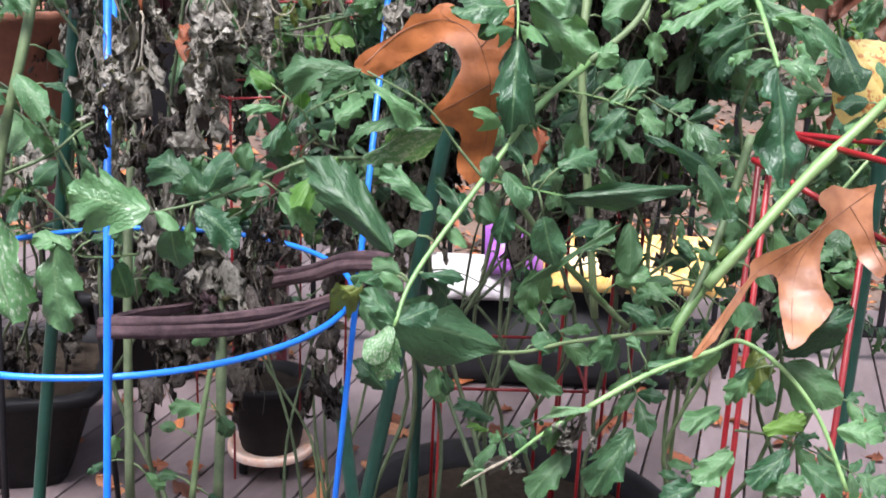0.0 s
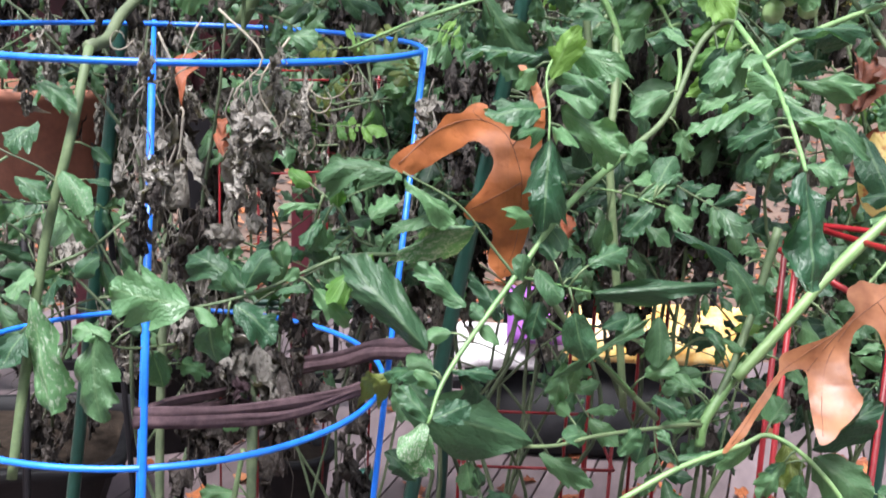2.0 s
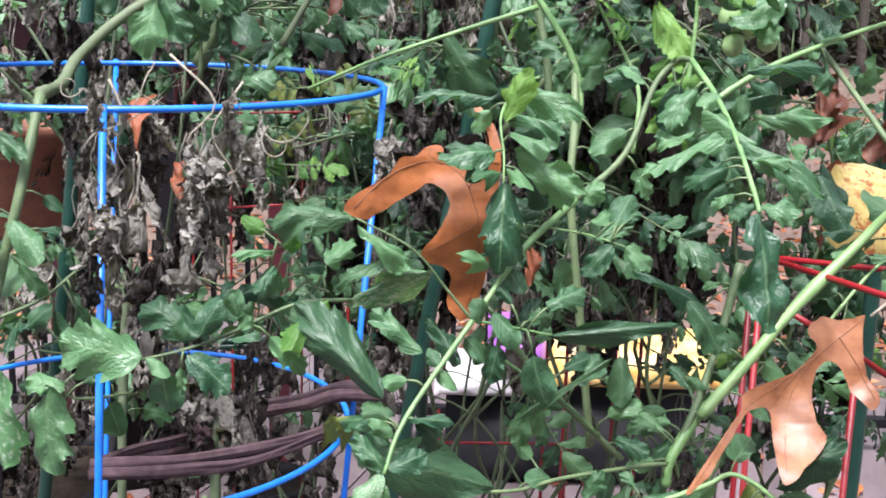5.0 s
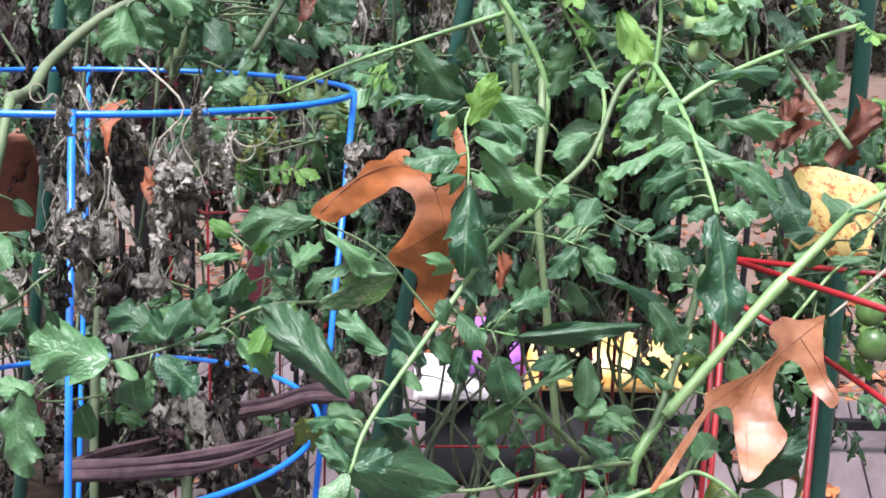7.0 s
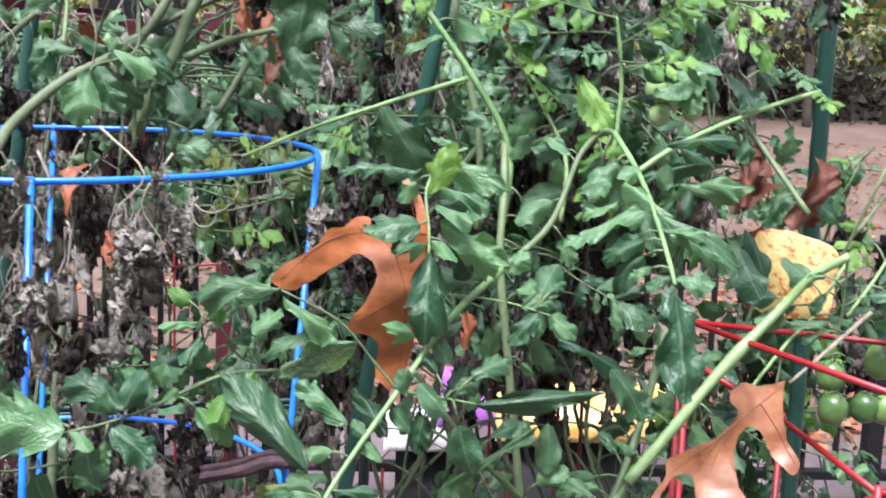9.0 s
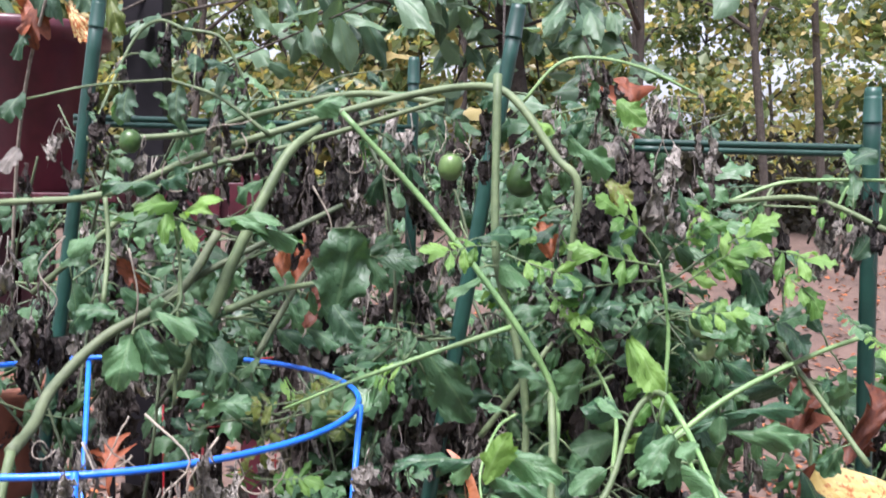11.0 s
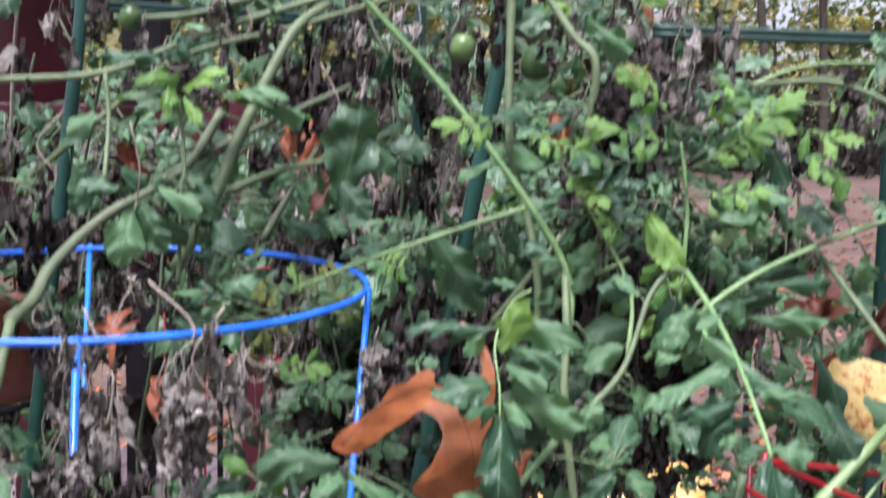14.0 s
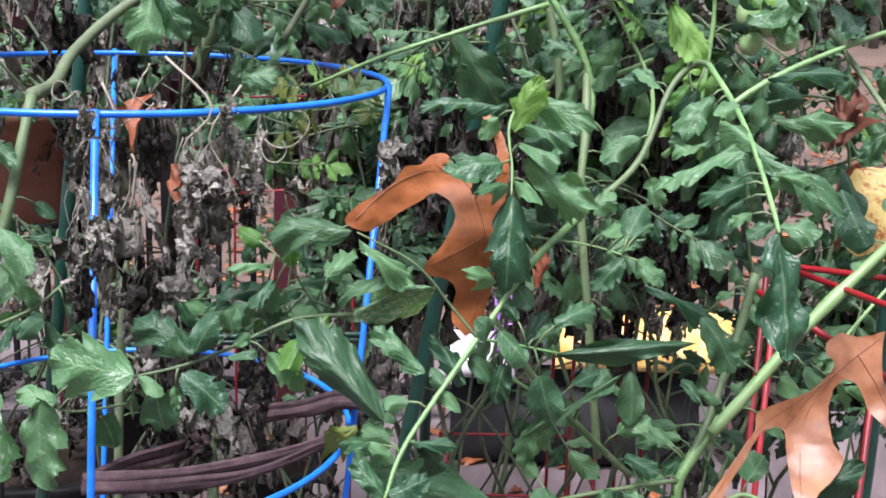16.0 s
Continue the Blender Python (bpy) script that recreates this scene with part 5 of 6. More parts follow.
stem(front_vine, [(0.425, 0.999, 1.467), (0.360, 0.990, 1.445), (0.277, 0.970, 1.408), (0.192, 0.950, 1.345)], 0.0021, 0.0029, STEM_PALE, leafy=6)
stem(front_vine, [(0.222, 0.941, 1.392), (0.231, 0.900, 1.373), (0.231, 0.860, 1.361)], 0.0019, 0.0018, STEM_PALE, leafy=6)
leaf(front_vine, (0.229, 1.005, 1.527), (0.164, 0.970, 1.552), 0.090, LEAF_YOUNG, face=(0, -0.75, 0.65))
leaf(front_vine, (0.232, 1.005, 1.530), (0.186, 0.971, 1.585), 0.091, LEAF_YOUNG, face=(0, -0.75, 0.65))
leaf(front_vine, (0.234, 1.005, 1.530), (0.257, 0.969, 1.570), 0.067, LEAF_YOUNG, face=(0, -0.75, 0.65))
leaf(front_vine, (0.237, 1.005, 1.519), (0.306, 0.968, 1.565), 0.105, LEAF_YOUNG, face=(0, -0.75, 0.65))
leaf(front_vine, (0.237, 1.005, 1.509), (0.287, 0.968, 1.549), 0.085, LEAF_YOUNG, face=(0, -0.75, 0.65))
leaf(front_vine, (0.229, 1.005, 1.509), (0.148, 0.970, 1.525), 0.103, LEAF, face=(0, -0.75, 0.65))
leaf(front_vine, (0.232, 1.004, 1.498), (0.188, 0.968, 1.502), 0.065, LEAF, face=(0, -0.75, 0.65))
leaf(front_vine, (0.234, 1.004, 1.488), (0.282, 0.965, 1.496), 0.071, LEAF_YOUNG, face=(0, -0.75, 0.65))
leaf(front_vine, (0.237, 1.004, 1.478), (0.299, 0.965, 1.494), 0.087, LEAF, face=(0, -0.75, 0.65))
leaf(front_vine, (0.281, 1.006, 1.571), (0.257, 0.968, 1.587), 0.054, LEAF_YOUNG, face=(0, -0.75, 0.65))
leaflet(front_vine, (0.286, 1.005, 1.566), (0.328, 0.975, 1.571), 0.026, LEAF, "lobed")
leaf(front_vine, (0.302, 1.005, 1.550), (0.359, 0.965, 1.539), 0.082, LEAF_YOUNG, face=(0, -0.75, 0.65))
leaf(front_vine, (0.307, 1.004, 1.535), (0.363, 0.964, 1.511), 0.084, LEAF_YOUNG, face=(0, -0.75, 0.65))
leaflet(front_vine, (0.307, 1.004, 1.529), (0.317, 0.973, 1.501), 0.026, LEAF, "lobed")
leaf(front_vine, (0.079, 1.009, 1.541), (0.025, 0.973, 1.548), 0.075, LEAF_YOUNG, face=(0, -0.75, 0.65))
leaf(front_vine, (0.089, 1.009, 1.540), (0.139, 0.970, 1.524), 0.075, LEAF_YOUNG, face=(0, -0.75, 0.65))
leaf(front_vine, (0.123, 1.007, 1.509), (0.153, 0.968, 1.487), 0.062, LEAF_YOUNG, face=(0, -0.75, 0.65))
leaf(front_vine, (0.177, 1.004, 1.457), (0.152, 0.969, 1.506), 0.075, LEAF_YOUNG, face=(0, -0.75, 0.65))
leaf(front_vine, (0.187, 1.003, 1.436), (0.162, 0.968, 1.467), 0.061, LEAF_YOUNG, face=(0, -0.75, 0.65))
leaf(front_vine, (0.198, 1.004, 1.457), (0.241, 0.963, 1.368), 0.123, LEAF_YOUNG, face=(0, -0.75, 0.65))
leaflet(front_vine, (0.338, 1.001, 1.478), (0.362, 0.970, 1.461), 0.030, LEAF_SHADE, "lobed")
leaf(front_vine, (0.395, 1.001, 1.493), (0.399, 0.962, 1.478), 0.048, LEAF, face=(0, -0.75, 0.65))
leaf(front_vine, (0.421, 0.999, 1.472), (0.423, 0.962, 1.458), 0.046, LEAF_YOUNG, face=(0, -0.75, 0.65))
leaflet(front_vine, (0.327, 0.999, 1.395), (0.252, 0.971, 1.396), 0.019, LEAF, "narrow")
leaflet(front_vine, (0.291, 0.999, 1.374), (0.362, 0.968, 1.386), 0.026, LEAF, "lobed")
leaflet(front_vine, (0.348, 0.999, 1.415), (0.297, 0.971, 1.431), 0.019, LEAF_SHADE, "narrow")
leaflet(front_vine, (0.282, 0.804, 1.093), (0.329, 0.787, 1.143), 0.029, LEAF_SHADE, "broad")
leaflet(front_vine, (0.293, 0.821, 1.081), (0.335, 0.792, 1.053), 0.044, LEAF_SHADE, "broad")
leaflet(front_vine, (0.270, 0.824, 1.091), (0.271, 0.794, 1.059), 0.025, LEAF_OLIVE, "broad")
leaflet(front_vine, (0.277, 0.805, 1.024), (0.305, 0.791, 1.047), 0.020, LEAF_YOUNG, "broad")
leaflet(front_vine, (0.244, 0.811, 1.043), (0.207, 0.789, 1.037), 0.023, LEAF, "broad")
leaflet(front_vine, (0.171, 0.806, 1.022), (0.132, 0.773, 0.979), 0.037, LEAF_SHADE, "lobed")
leaflet(front_vine, (0.120, 0.800, 1.002), (0.082, 0.773, 0.979), 0.032, LEAF_SHADE, "lobed")
leaflet(front_vine, (0.338, 0.806, 1.029), (0.370, 0.786, 1.035), 0.028, LEAF, "lobed")
leaflet(front_vine, (0.301, 0.801, 1.010), (0.264, 0.776, 0.995), 0.028, LEAF, "lobed")
leaflet(front_vine, (0.311, 0.798, 1.001), (0.341, 0.773, 0.986), 0.032, LEAF, "lobed")
leaflet(front_vine, (0.255, 0.801, 1.008), (0.223, 0.775, 0.989), 0.028, LEAF, "lobed")
leaflet(front_vine, (0.358, 0.796, 0.994), (0.372, 0.775, 0.996), 0.028, LEAF_SHADE, "lobed")
leaflet(front_vine, (0.054, 0.808, 1.026), (0.029, 0.794, 1.049), 0.023, LEAF_SHADE, "broad")
leaflet(front_vine, (0.050, 0.805, 1.017), (0.039, 0.789, 1.032), 0.011, LEAF_YOUNG, "broad")
leaflet(front_vine, (0.066, 0.821, 1.072), (0.111, 0.796, 1.059), 0.018, LEAF_SHADE, "broad")
leaflet(front_vine, (-0.035, 0.814, 1.045), (-0.053, 0.802, 1.074), 0.023, LEAF_SHADE, "broad")
leaflet(front_vine, (0.228, 0.793, 0.980), (0.196, 0.772, 0.980), 0.023, LEAF, "broad")
leaflet(front_vine, (0.279, 0.792, 0.978), (0.305, 0.776, 0.997), 0.023, LEAF, "broad")
leaflet(front_vine, (0.157, 0.834, 1.120), (0.181, 0.812, 1.119), 0.018, LEAF, "broad")
leaflet(front_vine, (0.219, 0.821, 1.078), (0.178, 0.802, 1.084), 0.018, LEAF, "broad")
leaflet(front_vine, (-0.048, 0.838, 1.129), (-0.032, 0.812, 1.110), 0.020, LEAF, "broad")
leaflet(front_vine, (-0.057, 0.836, 1.120), (-0.045, 0.809, 1.101), 0.018, LEAF, "broad")
leaflet(front_vine, (0.131, 0.821, 1.074), (0.141, 0.807, 1.100), 0.018, LEAF, "broad")
leaf(front_vine, (0.269, 0.850, 1.000), (0.364, 0.837, 0.994), 0.093, LEAF, face=(0, -0.6, 0.8))
leaf(front_vine, (0.264, 0.847, 0.990), (0.214, 0.828, 0.955), 0.078, LEAF, face=(0, -0.6, 0.8))
leaf(front_vine, (0.338, 0.848, 0.993), (0.398, 0.831, 0.972), 0.088, LEAF, face=(0, -0.6, 0.8))
leaf(front_vine, (0.326, 0.860, 1.035), (0.395, 0.848, 1.033), 0.078, LEAF, face=(0, -0.6, 0.8))
leaf(front_vine, (0.111, 0.857, 1.017), (0.053, 0.837, 0.981), 0.073, LEAF, face=(0, -0.6, 0.8))
stem(front_vine, [(0.128, 0.783, 1.050), (0.093, 0.777, 1.028), (0.070, 0.772, 1.010)], 0.0021, 0.0014, STEM_PALE)
stem(front_vine, [(0.070, 0.772, 1.010), (0.050, 0.769, 0.999), (0.030, 0.766, 0.986)], 0.0016, 0.0008, STEM_DEAD)
leaflet(front_vine, (0.130, 0.780, 1.050), (0.096, 0.770, 1.056), 0.012, LEAF_BLIGHT, "curled")
leaflet(front_vine, (0.112, 0.778, 1.042), (0.088, 0.768, 1.018), 0.016, LEAF_BLIGHT, "curled")
leaflet(front_vine, (0.126, 0.780, 1.046), (0.118, 0.768, 1.020), 0.013, LEAF_DEAD, "curled")
leaflet(front_vine, (0.066, 0.771, 1.008), (0.046, 0.764, 1.006), 0.010, LEAF_DEAD, "curled")
leaflet(front_vine, (0.050, 0.769, 0.999), (0.030, 0.760, 1.000), 0.010, LEAF_BLIGHT, "curled")
withered(front_vine, (0.126, 0.783, 1.050), 0.040, 0.018, LEAF_DEAD)
withered(front_vine, (0.110, 0.781, 1.044), 0.027, 0.018, LEAF_DEAD)
withered(front_vine, (0.067, 0.773, 1.014), 0.018, 0.013, LEAF_DEAD)
leaflet(cage_vine, (-0.345, 0.801, 1.192), (-0.320, 0.763, 1.107), 0.029, LEAF_BLIGHT, "hanging")
leaflet(cage_vine, (-0.294, 0.805, 1.162), (-0.296, 0.771, 1.098), 0.050, LEAF_SHADE, "broad")
leaflet(cage_vine, (-0.282, 0.805, 1.159), (-0.310, 0.798, 1.174), 0.023, LEAF, "broad")
leaflet(cage_vine, (-0.313, 0.814, 1.206), (-0.296, 0.809, 1.227), 0.019, LEAF, "oval")
leaflet(cage_vine, (-0.348, 0.795, 1.164), (-0.360, 0.770, 1.144), 0.031, LEAF, "lobed")
leaflet(cage_vine, (-0.345, 0.815, 1.209), (-0.362, 0.792, 1.200), 0.027, LEAF, "lobed")
stem(cage_vine, [(-0.345, 0.815, 1.209), (-0.306, 0.829, 1.226), (-0.283, 0.844, 1.246), (-0.271, 0.855, 1.252)], 0.0016, 0.0011, STEM, leafy=4)
stem(cage_vine, [(-0.244, 0.853, 1.141), (-0.274, 0.813, 1.149), (-0.294, 0.805, 1.162)], 0.0013, 0.0009, STEM, leafy=4)
withered(cage_vine, (-0.269, 0.867, 1.355), 0.129, 0.025, LEAF_DEAD)
withered(cage_vine, (-0.273, 0.972, 1.320), 0.171, 0.023, LEAF_DEAD)
withered(cage_vine, (-0.272, 0.983, 1.277), 0.106, 0.021, LEAF_DEAD_DARK)
withered(cage_vine, (-0.193, 0.868, 1.357), 0.120, 0.028, LEAF_DEAD)
withered(cage_vine, (-0.155, 0.864, 1.382), 0.100, 0.023, LEAF_DEAD)
withered(cage_vine, (-0.142, 0.883, 1.376), 0.084, 0.019, LEAF_DEAD)
withered(cage_vine, (-0.237, 0.925, 1.241), 0.090, 0.020, LEAF_DEAD_DARK)
withered(cage_vine, (-0.042, 1.112, 1.389), 0.128, 0.023, LEAF_DEAD_DARK)
withered(cage_vine, (-0.225, 0.957, 1.149), 0.137, 0.024, LEAF_DEAD_DARK)
withered(cage_vine, (-0.207, 0.970, 1.113), 0.119, 0.024, LEAF_DEAD)
withered(cage_vine, (-0.383, 0.955, 1.394), 0.080, 0.020, LEAF_DEAD)
withered(back_vine, (-0.027, 1.110, 1.489), 0.114, 0.025, LEAF_DEAD_DARK)
withered(back_vine, (-0.016, 1.128, 1.429), 0.116, 0.026, LEAF_DEAD_DARK)
withered(back_vine, (-0.062, 1.130, 1.464), 0.099, 0.020, LEAF_DEAD_DARK)
withered(back_vine, (0.156, 1.148, 1.562), 0.118, 0.024, LEAF_DEAD_DARK)
withered(back_vine, (0.189, 1.168, 1.580), 0.108, 0.020, LEAF_DEAD_DARK)
withered(back_vine, (0.219, 1.169, 1.622), 0.120, 0.022, LEAF_DEAD_DARK)
withered(back_vine, (0.205, 1.192, 1.714), 0.098, 0.021, LEAF_DEAD)
withered(back_vine, (0.307, 1.169, 1.703), 0.102, 0.014, LEAF_DEAD)
withered(back_vine, (0.278, 1.189, 1.671), 0.110, 0.018, LEAF_DEAD)
withered(back_vine, (-0.204, 1.140, 1.680), 0.052, 0.013, LEAF_DEAD)
withered(back_vine, (-0.399, 1.143, 1.622), 0.064, 0.015, LEAF_DEAD_DARK)
withered(back_vine, (-0.415, 1.120, 1.547), 0.114, 0.029, LEAF_DEAD)
withered(back_vine, (-0.382, 1.139, 1.511), 0.116, 0.026, LEAF_DEAD_DARK)
withered(back_vine, (-0.146, 1.157, 1.640), 0.083, 0.018, LEAF_DEAD_DARK)
withered(back_vine, (-0.112, 1.176, 1.622), 0.102, 0.022, LEAF_DEAD_DARK)
withered(back_vine, (0.045, 1.194, 1.672), 0.110, 0.022, LEAF_DEAD_DARK)
withered(back_vine, (0.075, 1.184, 1.689), 0.091, 0.022, LEAF_DEAD_DARK)
withered(back_vine, (-0.053, 1.195, 1.641), 0.098, 0.022, LEAF_DEAD_DARK)
withered(back_vine, (0.428, 1.143, 1.579), 0.077, 0.014, LEAF_DEAD)
withered(back_vine, (0.481, 1.162, 1.579), 0.078, 0.014, LEAF_DEAD_DARK)
withered(back_vine, (0.154, 1.183, 1.701), 0.073, 0.018, LEAF_DEAD)
withered(back_vine, (-0.282, 1.161, 1.652), 0.071, 0.015, LEAF_DEAD)
withered(back_vine, (-0.329, 1.163, 1.681), 0.065, 0.015, LEAF_DEAD_DARK)
withered(back_vine, (-0.377, 1.184, 1.671), 0.066, 0.016, LEAF_DEAD)
curly_twigs(cage_vine, (-0.202, 0.868, 1.402), 0.04, 2, 1)
curly_twigs(cage_vine, (-0.160, 0.864, 1.382), 0.04, 2, 2)
curly_twigs(cage_vine, (-0.172, 0.854, 1.337), 0.04, 2, 3)
curly_twigs(cage_vine, (-0.257, 0.855, 1.396), 0.04, 2, 4)
curly_twigs(cage_vine, (-0.142, 0.867, 1.346), 0.04, 2, 5)
curly_twigs(back_vine, (-0.027, 1.134, 1.615), 0.05, 2, 6)
curly_twigs(back_vine, (-0.155, 1.138, 1.662), 0.05, 2, 7)
curly_twigs(back_vine, (0.221, 1.150, 1.663), 0.05, 2, 8)
curly_twigs(back_vine, (0.056, 1.154, 1.663), 0.05, 2, 9)
curly_twigs(back_vine, (-0.255, 1.119, 1.621), 0.05, 2, 10)
stem(back_vine, [(-0.246, 1.194, 1.769), (-0.210, 1.193, 1.761), (-0.191, 1.191, 1.732), (-0.178, 1.190, 1.694)], 0.0020, 0.0016, STEM, leafy=2, droopy=3)
stem(back_vine, [(-0.350, 1.192, 1.650), (-0.320, 1.245, 1.757), (-0.289, 1.245, 1.786), (-0.253, 1.224, 1.773)], 0.0016, 0.0021, STEM, leafy=2, droopy=3)
stem(back_vine, [(0.115, 1.153, 1.691), (0.150, 1.154, 1.730), (0.186, 1.153, 1.738), (0.239, 1.152, 1.728), (0.299, 1.149, 1.700)], 0.0020, 0.0016, STEM_PALE, leafy=2, droopy=3)
stem(back_vine, [(0.321, 1.105, 1.588), (0.373, 1.105, 1.607), (0.430, 1.104, 1.611), (0.487, 1.102, 1.611)], 0.0019, 0.0017, STEM_PALE, leafy=2, droopy=3)
stem(back_vine, [(0.321, 1.105, 1.588), (0.407, 1.104, 1.591), (0.478, 1.081, 1.558)], 0.0026, 0.0033, STEM, leafy=2, droopy=2)
stem(back_vine, [(0.430, 1.103, 1.580), (0.447, 1.103, 1.608), (0.487, 1.102, 1.611)], 0.0017, 0.0017, STEM_PALE, leafy=2, droopy=2)
stem(back_vine, [(-0.253, 1.142, 1.709), (-0.201, 1.140, 1.691), (-0.149, 1.138, 1.653)], 0.0017, 0.0023, STEM, leafy=2, droopy=2)
stem(back_vine, [(-0.406, 1.165, 1.690), (-0.335, 1.164, 1.705), (-0.253, 1.142, 1.709)], 0.0012, 0.0017, STEM, leafy=2, droopy=2)
stem(back_vine, [(-0.259, 1.085, 1.482), (-0.194, 1.095, 1.520), (-0.128, 1.104, 1.553), (-0.073, 1.134, 1.581)], 0.0037, 0.0027, STEM_DARK, leafy=2, droopy=3)
stem(cage_vine, [(-0.312, 1.119, 1.587), (-0.306, 1.108, 1.542), (-0.302, 1.076, 1.483)], 0.0024, 0.0027, STEM, leafy=4)
stem(back_vine, [(-0.161, 1.131, 1.424), (-0.134, 1.152, 1.474), (-0.106, 1.173, 1.520), (-0.065, 1.193, 1.562)], 0.0035, 0.0024, STEM_DARK, leafy=2, droopy=3)
stem(back_vine, [(0.071, 1.123, 1.342), (0.124, 1.124, 1.412), (0.156, 1.145, 1.450)], 0.0035, 0.0027, STEM, leafy=2, droopy=2)
leaflet(back_vine, (0.211, 1.131, 1.693), (0.236, 1.110, 1.669), 0.029, LEAF_YOUNG, "broad")
leaflet(back_vine, (0.147, 1.132, 1.659), (0.122, 1.113, 1.672), 0.023, LEAF_YOUNG, "broad")
leaflet(back_vine, (0.136, 1.131, 1.638), (0.110, 1.111, 1.615), 0.035, LEAF_SHADE, "broad")
leaflet(back_vine, (0.159, 1.131, 1.650), (0.213, 1.109, 1.626), 0.023, LEAF, "broad")
leaflet(back_vine, (0.200, 1.129, 1.609), (0.224, 1.108, 1.592), 0.029, LEAF_OLIVE, "broad")
leaflet(back_vine, (-0.230, 1.140, 1.653), (-0.254, 1.122, 1.701), 0.023, LEAF_SHADE, "broad")
leaflet(back_vine, (-0.184, 1.141, 1.720), (-0.209, 1.122, 1.735), 0.029, LEAF_SHADE, "broad")
leaflet(back_vine, (-0.108, 1.138, 1.679), (-0.072, 1.118, 1.695), 0.023, LEAF, "broad")
leaflet(back_vine, (0.229, 1.127, 1.568), (0.201, 1.106, 1.535), 0.035, LEAF_SHADE, "broad")
leaflet(back_vine, (0.182, 1.125, 1.487), (0.196, 1.104, 1.466), 0.035, LEAF_SHADE, "broad")
leaflet(back_vine, (0.008, 1.128, 1.441), (0.070, 1.104, 1.358), 0.046, LEAF_SHADE, "broad")
leaflet(back_vine, (-0.109, 1.131, 1.453), (-0.073, 1.110, 1.444), 0.023, LEAF, "broad")
leaflet(back_vine, (-0.062, 1.126, 1.354), (-0.107, 1.109, 1.393), 0.035, LEAF_SHADE, "broad")


def tomato(parent, centre, r, seed, pale=False):
    """A green tomato with its star-shaped calyx."""
    v, f = lathe([(r * math.sin(a) * (1 + 0.05 * math.sin(3 * a)), -r * 1.08 * math.cos(a)) for a in np.linspace(0.02, math.pi - 0.02, 13)], 18)
    ob = child("tomato", mesh_of("tomato", v, f, TOMATO_PALE if pale else TOMATO), parent, Matrix.Translation(centre) @ Euler((0.2 * math.sin(seed), 0.25 * math.cos(seed), seed)).to_matrix().to_4x4())
    verts, faces = [(0, 0, r * 1.1)], []
    for k in range(5):
        a = 2 * math.pi * k / 5
        i = len(verts)
        for da, rr, zz in ((-0.25, 0.4, 1.06), (0, 0.95, 0.85), (0.25, 0.4, 1.06)):
            verts.append((r * rr * math.cos(a + da), r * rr * math.sin(a + da), r * zz + 0.0015))
        faces += [(0, i, i + 1), (0, i + 1, i + 2)]
    child("calyx", mesh_of("calyx", verts, faces, STEM), ob, Matrix.Translation(centre))
    return ob


tomato(front_vine, (0.419, 0.904, 1.217), 0.0130, 0, False)
tomato(front_vine, (0.417, 0.889, 1.191), 0.0134, 1, False)
tomato(front_vine, (0.454, 0.908, 1.187), 0.0127, 2, False)
tomato(front_vine, (0.472, 0.907, 1.186), 0.0127, 3, False)
tomato(front_vine, (0.486, 0.952, 1.219), 0.0159, 4, False)
tomato(front_vine, (0.297, 1.102, 1.466), 0.0160, 5, True)
tomato(front_vine, (0.315, 1.121, 1.460), 0.0163, 6, True)
tomato(front_vine, (0.298, 1.101, 1.438), 0.0114, 7, True)
tomato(front_vine, (0.332, 1.100, 1.443), 0.0108, 8, True)
leaflet(front_vine, (0.345, 1.075, 1.490), (0.285, 1.055, 1.462), 0.045, LEAF, "lobed")
leaflet(front_vine, (0.330, 1.080, 1.470), (0.318, 1.058, 1.445), 0.030, LEAF, "broad")
tomato(back_vine, (0.039, 1.153, 1.622), 0.0136, 9, False)
tomato(back_vine, (-0.298, 1.161, 1.646), 0.0118, 10, False)
tomato(back_vine, (0.117, 1.171, 1.610), 0.0181, 11, False)
stem(front_vine, [(0.427, 0.909, 1.322), (0.427, 0.911, 1.270), (0.418, 0.905, 1.230)], 0.0013, 0.0008, STEM, leafy=6)
stem(front_vine, [(0.432, 0.911, 1.270), (0.470, 0.936, 1.308), (0.504, 0.970, 1.345)], 0.0013, 0.0017, STEM_PALE, leafy=6)
stem(front_vine, [(0.344, 0.904, 1.198), (0.382, 0.919, 1.241), (0.410, 0.932, 1.265), (0.441, 0.947, 1.310)], 0.0015, 0.0015, STEM_PALE, leafy=6)
stem(front_vine, [(0.345, 1.020, 1.454), (0.375, 0.988, 1.407), (0.403, 0.946, 1.356)], 0.0024, 0.0029, STEM, leafy=6)
HOOKED = [(0.02, -0.02), (-0.05, 0.06), (-0.05, 0.21), (-0.19, 0.27), (-0.12, 0.38), (-0.07, 0.49), (-0.08, 0.56), (-0.15, 0.61), (-0.27, 0.54), (-0.43, 0.43), (-0.52, 0.44), (-0.53, 0.50), (-0.34, 0.64), (-0.30, 0.71), (-0.22, 0.73), (-0.17, 0.78), (-0.10, 0.78), (-0.08, 0.72), (0.08, 0.74), (0.10, 0.84), (0.02, 1.00), (0.07, 0.97), (0.14, 0.86), (0.16, 0.70), (0.15, 0.46), (0.12, 0.20), (0.08, 0.03)]
